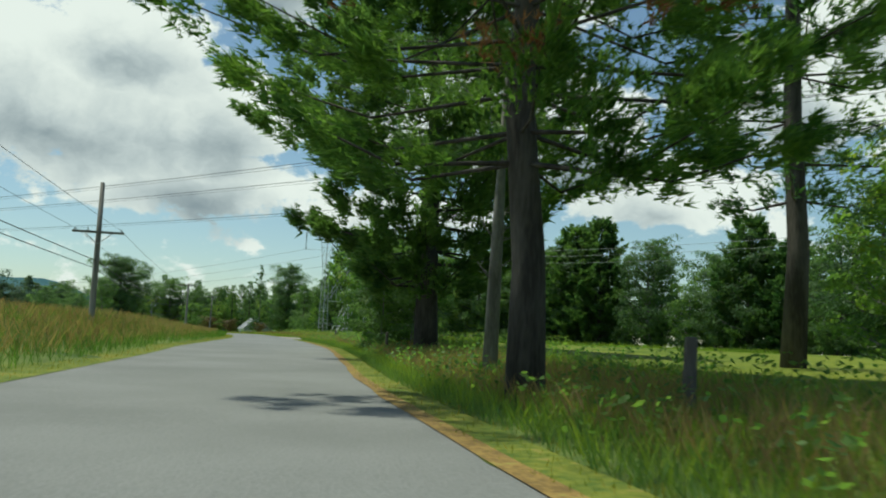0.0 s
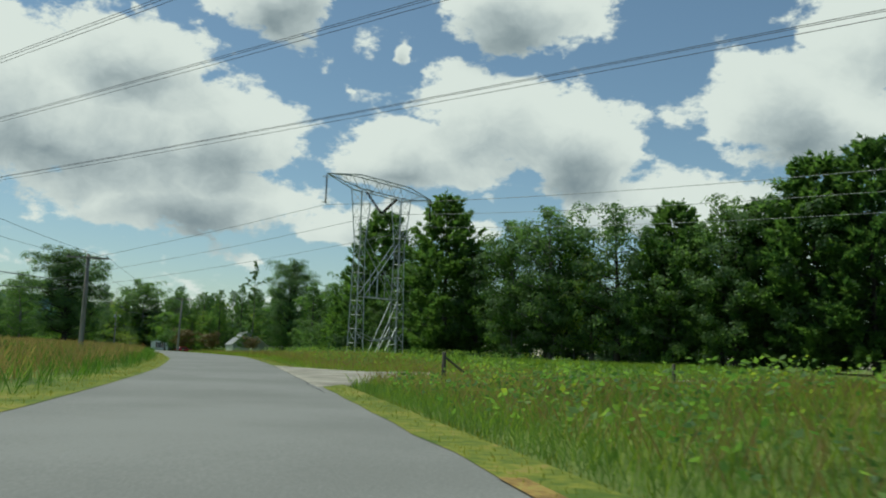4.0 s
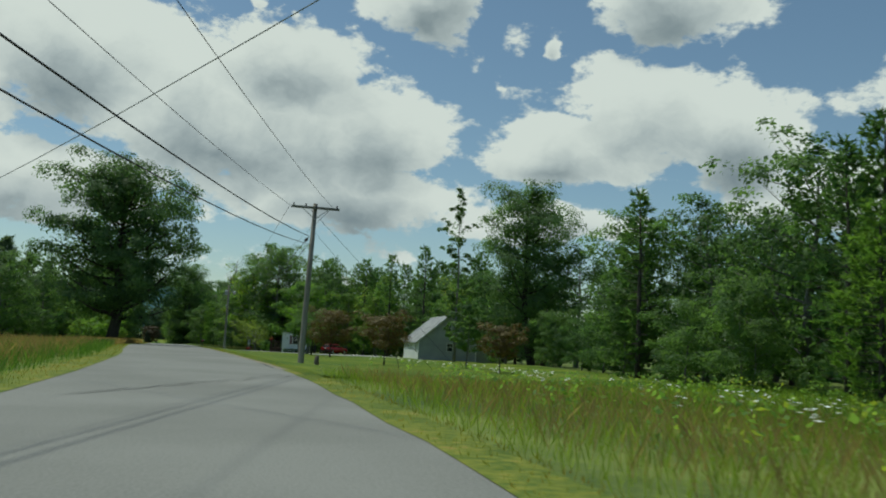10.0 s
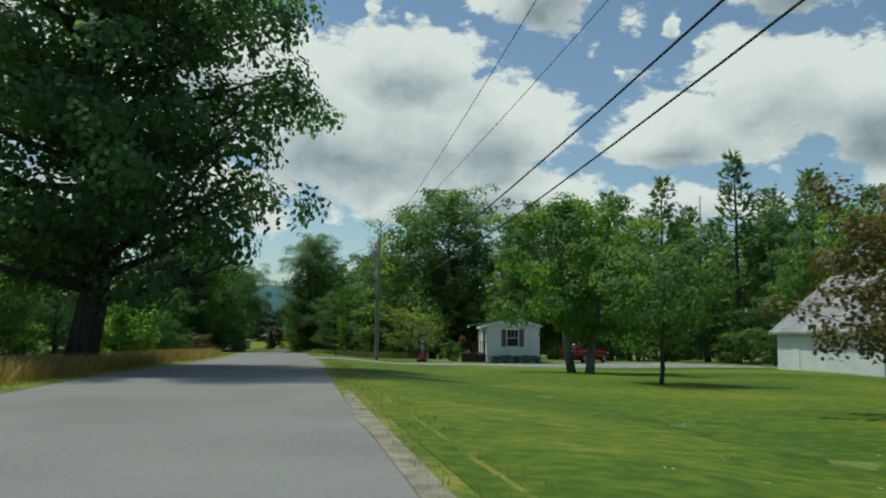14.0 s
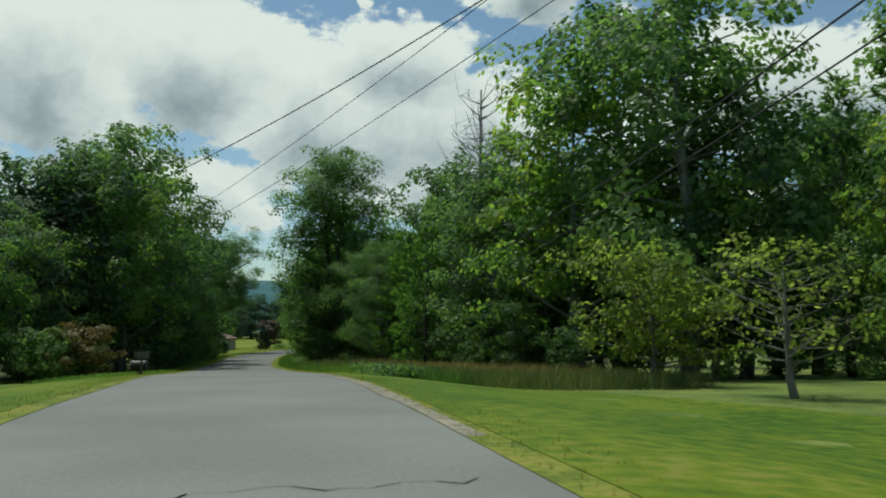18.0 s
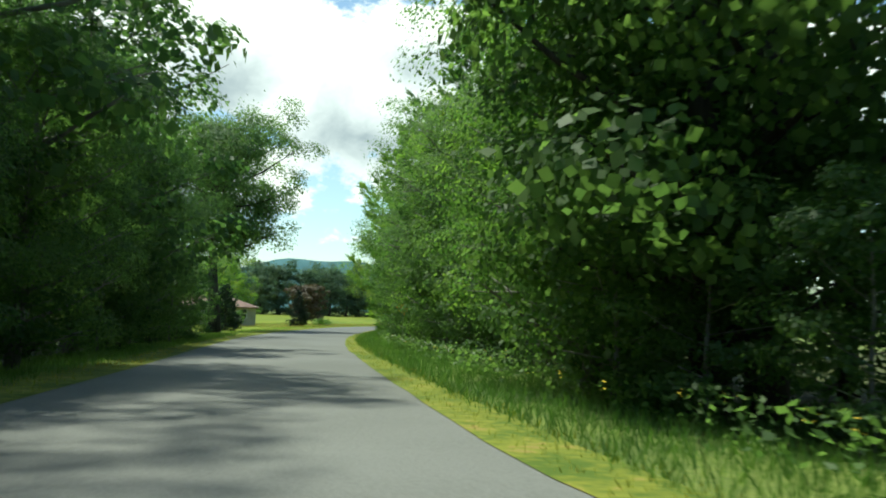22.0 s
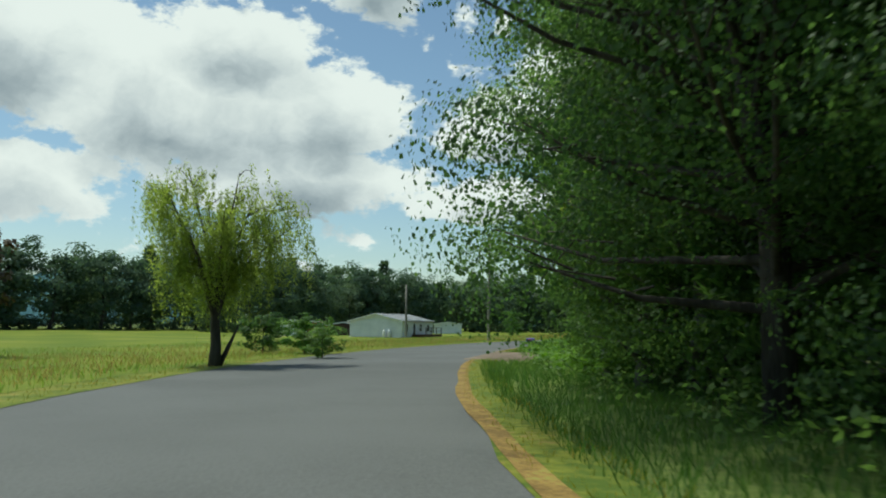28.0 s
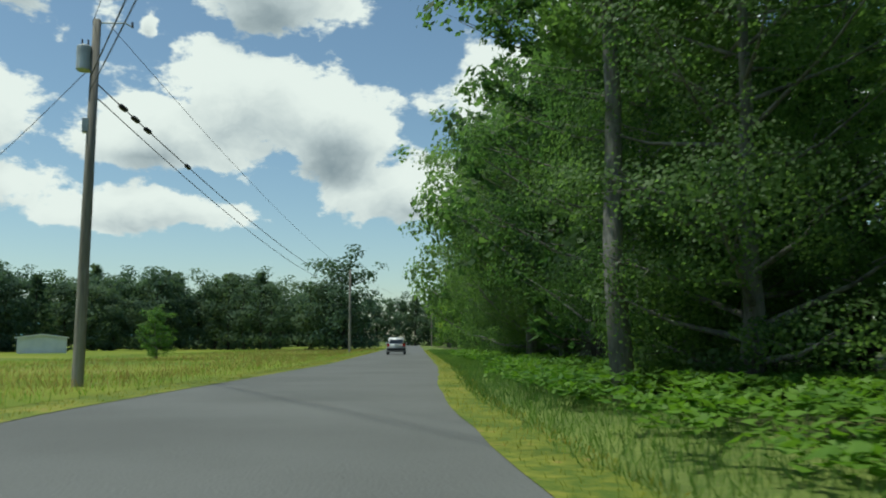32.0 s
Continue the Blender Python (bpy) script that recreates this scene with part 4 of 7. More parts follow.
# pines and maples that lean out over the verge
for t, d, kind, size in ((25.9, -5.6, P_PINE_B, 1.25), (27.3, -5.6, P_PINE, 0.95), (27.9, -5.8, P_PINE_B, 1.1), (29.15, -5.5, P_NEAR, 0.88), (29.25, -6.6, P_PINE_B, 0.8), (29.35, -5.4, P_BIRCH, 0.62), (32.0, -8.4, P_NEAR, 1.2), (33.4, -7.2, P_NEAR, 1.2), (34.6, -6.8, P_NEAR, 1.25)):
    put(kind, *spot(t, d), t * 2.0, size)
belt(39, 31.8, 38.0, -9.0, -6.8, 16, [P_UNDER, P_BUSH, P_UNDER], 0.5, 0.9, 1.8)
# left of the road
belt(41, 20.9, 21.9, 13, 21, 7, [P_ASH, P_MAPLE, P_ASH], 0.6, 0.74, 3.2)
belt(40, 22.0, 22.9, 8.6, 15, 7, [P_ASH, P_MAPLE, P_ASH], 1.0, 1.2, 3.0)
belt(42, 22.6, 24.8, 8.2, 13, 8, [P_NEAR, P_MAPLE, P_OAKY], 0.95, 1.15, 2.8)
hedge(68, (spot(22.6, 7.5), spot(23.6, 7.0), spot(24.5, 7.6), spot(25.1, 8.6)), 2.2, [P_UNDER, P_BUSH, P_NEAR], 0.6, 0.95)
belt(43, 17.0, 19.4, 15, 26, 12, [P_OAKY, P_MAPLE, P_ASH], 0.45, 0.58, 3)
belt(44, 21.7, 25.0, 5.4, 7.0, 12, [P_BUSH, P_UNDER], 0.45, 0.8, 2)
belt(46, 20.9, 21.9, 9.0, 12.5, 8, [P_BUSH, P_UNDER, P_BUSH], 0.6, 0.95, 2)
for t, d, kind, size in ((20.78, -20.2, P_MAPLE, 1.32), (20.55, -16.5, P_ASH, 1.3), (20.4, -21.0, P_MAPLE, 1.25), (25.0, 11.0, P_NEAR, 1.35), (24.6, 9.4, P_NEAR, 1.1), (25.4, 13.5, P_MAPLE, 1.15), (18.35, 8.6, P_UNDER, 0.72), (18.75, 10.2, P_UNDER, 0.85), (18.0, 10.5, P_BUSH_B, 1.2), (18.5, 12.5, P_ASH, 0.42)):
    put(kind, *spot(t, d), t * 3.7, size)
belt(45, 13.0, 17.0, 14, 30, 13, [P_OAKY, P_MAPLE, P_UNDER, P_BUSH], 0.45, 0.7, 3)
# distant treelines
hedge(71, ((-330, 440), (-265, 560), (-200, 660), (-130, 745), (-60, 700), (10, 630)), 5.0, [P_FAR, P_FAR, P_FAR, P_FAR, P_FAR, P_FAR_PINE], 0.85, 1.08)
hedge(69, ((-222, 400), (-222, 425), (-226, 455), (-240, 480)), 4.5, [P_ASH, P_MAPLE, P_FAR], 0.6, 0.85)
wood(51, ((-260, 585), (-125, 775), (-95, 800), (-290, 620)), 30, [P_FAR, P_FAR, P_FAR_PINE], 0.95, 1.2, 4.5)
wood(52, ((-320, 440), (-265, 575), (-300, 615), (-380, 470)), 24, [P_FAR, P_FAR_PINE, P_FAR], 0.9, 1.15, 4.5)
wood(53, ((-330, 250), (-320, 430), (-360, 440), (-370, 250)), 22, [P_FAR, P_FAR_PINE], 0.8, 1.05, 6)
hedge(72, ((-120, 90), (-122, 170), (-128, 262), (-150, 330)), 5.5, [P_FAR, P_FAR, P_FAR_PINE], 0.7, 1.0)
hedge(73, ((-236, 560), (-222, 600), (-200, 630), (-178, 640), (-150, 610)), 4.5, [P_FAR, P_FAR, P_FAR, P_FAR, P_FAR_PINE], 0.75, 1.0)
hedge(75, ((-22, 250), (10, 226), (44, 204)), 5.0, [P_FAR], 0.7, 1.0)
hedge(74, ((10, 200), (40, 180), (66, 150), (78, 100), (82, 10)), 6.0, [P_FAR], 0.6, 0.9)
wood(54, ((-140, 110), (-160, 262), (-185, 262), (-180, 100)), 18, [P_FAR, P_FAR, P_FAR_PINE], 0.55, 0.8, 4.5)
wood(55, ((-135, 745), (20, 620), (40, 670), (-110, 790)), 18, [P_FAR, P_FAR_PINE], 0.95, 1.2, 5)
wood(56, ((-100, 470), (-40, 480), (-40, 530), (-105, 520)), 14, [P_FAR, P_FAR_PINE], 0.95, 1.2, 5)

# ---- poles and lines ----


def utility_pole(label, x, y, z0, height, arm=True, can=False, lamp=False, arm_turn=0.0, lean=(0, 0), single=False, arm_down=0.0):
    root = thing("utility_pole", label, "utility pole", Matrix.Translation((x, y, z0)), "utility poles")
    top = (lean[0] * height, lean[1] * height, height)
    Solid().tube([(0, 0, -0.5), (0, 0, 0), tuple(c * 0.5 for c in top), top], [0.165, 0.16, 0.14, 0.11], 14).make("pole", POLE_WOOD, root, smooth=True)
    m = Matrix.Translation((top[0], top[1], top[2] - arm_down)) @ Matrix.Rotation(arm_turn, 4, "Z")
    if arm:
        Solid().box(-1.25, -0.19, -0.30, 1.25, -0.08, -0.18, m).make("crossarm", POLE_WOOD, root, bevel=0.01)
        for s in (-1, 1):
            Solid().rod(m @ Vector((s * 0.65, -0.13, -0.30)), m @ Vector((0, -0.12, -0.85)), 0.02, n=5).make("brace", STEEL, root)
        for s in (-1.12, -0.5, 1.12):
            c = m @ Vector((s, -0.135, -0.18))
            g = Solid()
            for k in range(3):
                g.rod(c + Vector((0, 0, k * 0.05)), c + Vector((0, 0, k * 0.05 + 0.035)), 0.05, 0.028, 8)
            g.make("insulator", GLAZE, root)
    if single:
        Solid().tube([m @ Vector((0.1, 0, -0.08)), m @ Vector((0.75, 0, -0.02)), m @ Vector((0.95, 0, -0.12))], [0.022, 0.022, 0.02], 6).make("bracket", STEEL, root)
        Solid().rod(m @ Vector((0.95, 0, -0.14)), m @ Vector((0.95, 0, 0.02)), 0.035, 0.03, 8).make("insulator", GLAZE, root)
    if can:
        c = m @ Vector((-0.30, 0.05, -1.15))
        t = Solid().tube([c - Vector((0, 0, 0.36)), c - Vector((0, 0, 0.33)), c + Vector((0, 0, 0.33)), c + Vector((0, 0, 0.38))], [0.19, 0.22, 0.22, 0.15], 16).make("transformer_can", STEEL, root, "grey transformer can", smooth=False)
        for s in (-0.08, 0.08):
            Solid().rod(c + Vector((s, 0, 0.36)), c + Vector((s, 0, 0.56)), 0.03, 0.02, 8).make("bushing", GLAZE, t)
        Solid().box(-0.16, -0.10, -3.3, 0.02, 0.12, -2.9, Matrix.Translation(Vector(top)) @ Matrix.Translation((-0.12, 0, 0))).make("terminal_box", STEEL, root, "grey terminal box", bevel=0.01)
    if lamp:
        a = m @ Vector((0.1, 0, -1.2))
        Solid().tube([a, a + Vector((0.45, -0.1, 0.22)), a + Vector((0.95, -0.2, 0.22))], [0.028, 0.026, 0.026], 7).make("lamp_arm", STEEL, root)
        e = a + Vector((1.0, -0.2, 0.2))
        h = Solid().tube([e + Vector((0, 0, 0.14)), e + Vector((0, 0, 0.05)), e, e - Vector((0, 0, 0.24))], [0.06, 0.10, 0.17, 0.21], 14).make("lamp_head", STEEL, root, smooth=True)
        Solid().tube([e - Vector((0, 0, 0.22)), e - Vector((0, 0, 0.32))], [0.17, 0.10], 12).make("lens", TRIM, h)
        Solid().rod((0.15, 0.02, 0.0), tuple(Vector(top) * 0.9 + Vector((0.12, 0.02, 0))), 0.03, n=6).make("conduit", STEEL, root)
    return root


def wire(name, a, b, sag, r, mat, label, twist=False):
    a, b = Vector(a), Vector(b)
    pts = []
    n = 24
    for i in range(n + 1):
        k = i / n
        p = a.lerp(b, k)
        p.z -= 4 * sag * k * (1 - k)
        pts.append(p)
    g = Solid().tube(pts, [r] * len(pts), 5)
    return tagged(g.make(name, mat, smooth=True), label, "overhead wire", "overhead wires")


def bead(x, y, z, ax, label):
    """A splice case on a cable."""
    u = Vector(ax).normalized()
    c = Vector((x, y, z))
    return tagged(Solid().tube([c - u * 0.28, c - u * 0.2, c + u * 0.2, c + u * 0.28], [0.03, 0.085, 0.085, 0.03], 9).make("cable_splice_case", CABLE, smooth=True), label, "cable splice", "cable fittings")


POLES = {
    "start": ((-17.0, 50.9), 1.3, 7.3), "a": ((-33.3, 119.5), 0.0, 6.1), "b": ((-52.05, 197.9), 0.05, 8.3),
    "c": ((-93.3, 278.2), -0.2, 9.8), "d": ((-129.3, 349.0), -0.9, 8.5), "e": (spot(27.2, -9.5), 0.2, 9.0),
    "f": ((-177.8, 494.6), 0.0, 10.4), "g": ((-190.9, 520.8), -0.6, 7.1), "h": (spot(38.5, 6.0), -0.5, 9.5), "i": (spot(44.5, -5.0), -0.6, 9.5)}
POLES = {k: (p, ground_at(*p), h) for k, (p, z, h) in POLES.items()}
utility_pole("grey weathered wooden utility pole with a crossarm above tall grass", *POLES["start"][0], POLES["start"][1], POLES["start"][2], arm=True, arm_turn=0.25, arm_down=2.35)
utility_pole("short wooden utility pole with a crossarm in the meadow", *POLES["a"][0], POLES["a"][1], POLES["a"][2], arm_turn=0.3)
utility_pole("weathered wooden utility pole with crossarm beside the lawn", *POLES["b"][0], POLES["b"][1], POLES["b"][2], arm_turn=0.42, lean=(0.035, -0.02))
utility_pole("tall wooden utility pole with street lamp and transformer", *POLES["c"][0], POLES["c"][1], POLES["c"][2], arm=False, can=True, lamp=True, arm_turn=0.3)
utility_pole("plain wooden utility pole among reeds and trees", *POLES["d"][0], POLES["d"][1], POLES["d"][2], arm=False, single=True)
utility_pole("wooden utility pole hidden in the trees", *POLES["e"][0], POLES["e"][1], POLES["e"][2], arm=False, single=True)
utility_pole("leaning wooden utility pole with transformer in the field", *POLES["f"][0], POLES["f"][1], POLES["f"][2], arm=False, can=True, single=True, lean=(0.012, 0.0))
utility_pole("thin dark wooden pole in front of the white house", *POLES["g"][0], POLES["g"][1], POLES["g"][2], arm=False)
utility_pole("distant wooden utility pole along the road", *POLES["h"][0], POLES["h"][1], POLES["h"][2], arm=False, single=True)
utility_pole("distant wooden utility pole at the wood", *POLES["i"][0], POLES["i"][1], POLES["i"][2], arm=False, single=True)


def top_of(key, down=0.0, side=0.0, turn=0.3):
    (x, y), z, h = POLES[key]
    if key == "start":
        down += 2.35
    return (x + math.cos(turn) * side, y + math.sin(turn) * side, z + h - down)


DROP = {"c": (3.6, 4.2)}   # telephone cables hang lower on this pole
SPANS = (("start", "a"), ("a", "b"), ("b", "c"), ("c", "d"), ("d", "e"), ("e", "f"), ("f", "h"), ("h", "i"))
for p, q in SPANS:
    length = (Vector(top_of(p)) - Vector(top_of(q))).length
    for s in (-1.1, 1.1) if p in "ab" or p == "start" else (0.5,):
        wire("power_line", top_of(p, 0.1, s), top_of(q, 0.1, s * (q in "ab")), length * 0.012, 0.009, CABLE, "thin overhead power line between poles")
    (lo_p, hi_p), (lo_q, hi_q) = DROP.get(p, (1.7, 2.1)), DROP.get(q, (1.7, 2.1))
    wire("phone_cable", top_of(p, lo_p), top_of(q, lo_q), length * 0.014, 0.019, CABLE, "thick black overhead cable between poles")
    wire("service_cable", top_of(p, hi_p), top_of(q, hi_q), length * 0.017, 0.016, CABLE, "black overhead cable between poles")
for s, dn in ((-1.1, 0.1), (1.1, 0.1), (0, 1.7), (0, 2.1)):
    wire("power_line", top_of("start", dn, s), (spot(-5.5, 9.0)[0] + s, spot(-5.5, 9.0)[1], 8.6 - dn), 0.8, 0.018 if dn > 1 else 0.009, CABLE, "overhead line leading off beside the road")
# lines that cross the road
wire("service_cable", top_of("c", 1.0), (*spot(20.6, 9.0), 6.5), 0.9, 0.014, CABLE, "twisted service cable crossing over the road")
for dn in (0.3, 1.3):
    wire("service_cable", top_of("c", dn), (*spot(23.0, 14), 8.0 - dn), 1.2, 0.010, CABLE, "thin cable crossing over the road")
wire("service_cable", top_of("f", 1.4), top_of("g", 0.2), 0.5, 0.012, CABLE, "thin cable from the pole to the house pole")
wire("service_cable", top_of("g", 0.2), (-196.0, 541.5, 0.6), 0.2, 0.012, CABLE, "thin cable from the pole to the white house")
for k, sl in ((0.035, 1.0), (0.05, 1.0), (0.066, 1.0), (0.13, 1)):
    a, b = Vector(top_of("f", 1.7)), Vector(top_of("h", 1.7))
    p = a.lerp(b, k)
    bead(p.x, p.y, p.z - 4 * (b - a).length * 0.014 * k * (1 - k), b - a, "black splice case on the overhead cable")
a, b = Vector(top_of("b", 1.7)), Vector(top_of("c", 3.6))
p = a.lerp(b, 0.012)
bead(p.x, p.y, p.z - 0.05, b - a, "black splice case on the overhead cable")
wire("guy_wire", top_of("b", 1.2), (-46.5, 206.1, 0.4), 0.0, 0.008, CABLE, "thin steel guy wire of the pole")
wire("guy_wire", top_of("b", 0.3), (-45.1, 207.6, 0.4), 0.0, 0.008, CABLE, "thin steel guy wire of the pole")
wire("guy_wire", top_of("c", 5.4), (-90.2, 284.7, 0.2), 0.0, 0.02, POST_WOOD, "pale guy wire guard of the pole")


# ---- transmission pylons ----


def pylon(label, x, y, z0, turn, height=16.8):
    """A portal tower: two lattice columns, X bracing between them, a truss on top and strings of insulators."""
    m = Matrix.Translation((x, y, z0)) @ Matrix.Rotation(turn, 4, "Z")
    root = thing("transmission_tower", label, "transmission tower", m, "transmission towers")
    half = 2.8
    hz = height - 1.3

    def wide(z):
        k = z / hz
        return 0.52 - 0.17 * min(1, k / 0.68) if k < 0.68 else 0.35 + 0.33 * (k - 0.68) / 0.32

    for s in (-1, 1):
        levels = np.linspace(0, hz, 13)
        for u in (-1, 1):
            for w in (-1, 1):
                leg = Solid()
                pts = [(s * half + u * wide(z), w * wide(z), z) for z in (-0.4, hz * 0.34, hz * 0.68, hz)]
                leg.tube(pts, [0.055, 0.052, 0.048, 0.045], 5)
                leg.make("leg", STEEL, root)
        for i in range(len(levels) - 1):
            a, b = levels[i], levels[i + 1]
            for u, w in ((0, 1), (0, -1), (1, 0), (-1, 0)):
                def pt(z, e):
                    q = wide(z)
                    return (s * half + (e * q if u == 0 else u * q), (w * q if u == 0 else e * q), z)
                Solid().rod(pt(b, -1), pt(b, 1), 0.022, n=4).make("strut", STEEL, root)
                e = 1 if i % 2 else -1
                Solid().rod(pt(a, -e), pt(b, e), 0.022, n=4).make("brace", STEEL, root)
    inner = half - 0.4
    for w in (-0.45, 0.45):
        x1 = Solid()
        x1.rod((-inner, w, hz * 0.36), (inner, w * 0.7, hz * 0.72), 0.045, n=5).rod((inner, w, hz * 0.36), (-inner, w * 0.7, hz * 0.72), 0.045, n=5)
        x1.make("upper_cross_brace", STEEL, root)
        Solid().rod((-inner, w, hz * 0.36), (inner, w, hz * 0.36), 0.045, n=5).make("middle_strut", STEEL, root)
        x2 = Solid()
        x2.rod((inner, w, hz * 0.36), (-inner * 0.35, w, 0), 0.045, n=5).rod((inner, w, hz * 0.2), (inner * 0.1, w, -0.2), 0.045, n=5).rod((-inner, w, hz * 0.14), (-inner * 0.2, w, hz * 0.10), 0.04, n=5).rod((-inner * 0.2, w, hz * 0.10), (inner, w, hz * 0.13), 0.04, n=5)
        x2.make("lower_brace", STEEL, root)
        for q in (-0.7, 0.4):
            Solid().rod((q, w, hz * 0.36), (q, w, hz * 0.53), 0.04, n=5).make("hanger", STEEL, root)
    top = Solid()
    a, e = half + 0.7, half + 4.6
    for w in (-0.5, 0.5):
        chords = [((-e, 0, hz + 0.75), (-a, w, height)), ((-a, w, height), (a, w, height)), ((a, w, height), (e, 0, hz + 0.75)),
                  ((-e, 0, hz + 0.75), (-a, w, hz)), ((-a, w, hz), (a, w, hz)), ((a, w, hz), (e, 0, hz + 0.75))]
        for p, q in chords:
            top.rod(p, q, 0.05, n=5)
        n = 8
        for i in range(n):
            x0, x1 = -a + 2 * a * i / n, -a + 2 * a * (i + 1) / n
            lo, hi = (hz, height) if i % 2 else (height, hz)
            top.rod((x0, w, lo), (x1, w, hi), 0.028, n=4)
        for s in (-1, 1):
            for k in (0.33, 0.66):
                xa = s * (a + (e - a) * k)
                up = height + (hz + 0.75 - height) * k
                dn = hz + 0.75 * k
                top.rod((xa, w * (1 - k), dn), (xa, w * (1 - k), up), 0.022, n=4)
                top.rod((s * a, w, hz), (xa, w * (1 - k), up), 0.022, n=4)
    for i in range(9):
        xx = -a + 2 * a * i / 8
        top.rod((xx, -0.5, height), (xx, 0.5, height), 0.025, n=4).rod((xx, -0.5, hz), (xx, 0.5, hz), 0.025, n=4)
    top.make("crossarm_truss", STEEL, root)

    def string(p, q):
        p, q = Vector(p), Vector(q)
        g = Solid().rod(p, q, 0.025, n=6)
        u = (q - p).normalized()
        n = int((q - p).length / 0.15)
        for i in range(1, n):
            c = p + u * 0.15 * i
            g.rod(c, c + u * 0.06, 0.05, 0.14, 10)
        ob = g.make("insulator_string", GLAZE, root, "dark brown insulator string")
        for c in (p + u * 0.25, q - u * 0.12):
            ring = Solid()
            side = u.cross(Vector((0.3, 1, 0.2))).normalized()
            third = u.cross(side)
            pts = [c + (side * math.cos(k * 0.524) + third * math.sin(k * 0.524)) * 0.33 for k in range(13)]
            ring.tube(pts, [0.022] * 13, 5, False)
            ring.make("grading_ring", STEEL, ob)

    string((-e, 0, hz + 0.7), (-e, 0, hz - 2.0))
    string((e, 0, hz + 0.7), (e, 0, hz - 2.0))
    string((-half + 0.55, 0, hz), (0, 0, hz - 1.8))
    string((half - 0.55, 0, hz), (0, 0, hz - 1.8))
    return m, (-e, 0.0, e), hz


def conductors(m, xs, hz, lengths, bundle=1):
    for xx in xs:
        start = m @ Vector((xx, 0, hz - (1.9 if xx == 0 else 2.1)))
        for sgn, length, rise in lengths:
            end = m @ Vector((xx, sgn * length, hz - 2.1 + rise))
            for k in range(bundle):
                o = Vector((0, 0, 0.2 * k))
                wire("transmission_line", start + o, end + o, length * 0.028, 0.02, CONDUCTOR, "pale high-voltage line hung from the steel tower")


for px, py, pz, turn, label in ((-17.25, 146.8, 1.2, 0.916, "grey steel lattice transmission tower standing at the field's edge"), (-2.4, 69.6, 0.9, 0.916, "grey steel lattice transmission tower behind roadside trees")):
    m, xs, hz = pylon(label, px, py, pz, turn)
    conductors(m, xs, hz, ((1, 260, 4), (-1, 150, 6)) if py > 100 else ((-1, 150, 6),), 1 if py > 100 else 2)
# three bundles of three lines that cross the road between the towers
for shift, rise in ((0.0, 0.0), (-10.0, 2.4), (-20.0, 2.4)):
    for dx, dz in ((0.0, 0.0), (0.4, 0.0), (0.2, -0.35)):
        wire("transmission_line", (112 + dx, 23.6 + shift, 18.6 + rise + dz), (-170 + dx, 242.4 + shift, 24.4 + rise + dz), 3.0, 0.018, CABLE, "dark high-voltage line in a bundle of three crossing the road")
# the far tower at the left of the first line
m, xs, hz = pylon("distant steel lattice transmission tower beyond the meadow", *((Matrix.Translation((-2.8, 70.4, 0)) @ Matrix.Rotation(0.916, 4, "Z")) @ Vector((0, 190, 0)))[:2], -1.5, 0.916)

# ---- buildings ----


def board(x0, x1, x2, x3, a, b, y, out, m, mat, parent):
    """One lapped board: x0-x1 along its foot, x2-x3 along its head."""
    g = Solid()
    p = [Vector(c) for c in ((x0, y, a), (x1, y, a), (x1, y + out * 0.022, a), (x0, y + out * 0.022, a), (x2, y, b), (x3, y, b), (x3, y + out * 0.006, b), (x2, y + out * 0.006, b))]
    g.v = [tuple(m @ c) for c in p]
    g.f = [(0, 3, 2, 1), (4, 5, 6, 7), (0, 1, 5, 4), (1, 2, 6, 5), (2, 3, 7, 6), (3, 0, 4, 7)]
    me = bpy.data.meshes.new("clapboard")
    me.from_pydata(g.v, [], g.f)
    me.materials.append(mat)
    ob = new("clapboard", me)
    ob.parent = parent


def siding(parent, mat, x0, x1, z0, z1, y, out, step, m=None, holes=()):
    """Lapped boards on a wall plane y, facing out (+1 or -1 along y), around rectangular openings."""
    m = m or Matrix()
    n = int(round((z1 - z0) / step))
    for i in range(n):
        a, b = z0 + i * step, z0 + (i + 1) * step
        cuts = sorted((h[0], h[1]) for h in holes if h[2] < b - 0.02 and h[3] > a + 0.02)
        x = x0
        for c0, c1 in cuts + [(x1, x1)]:
            if c0 - x > 0.02:
                board(x, c0, x, c0, a, b, y, out, m, mat, parent)
            x = max(x, c1)


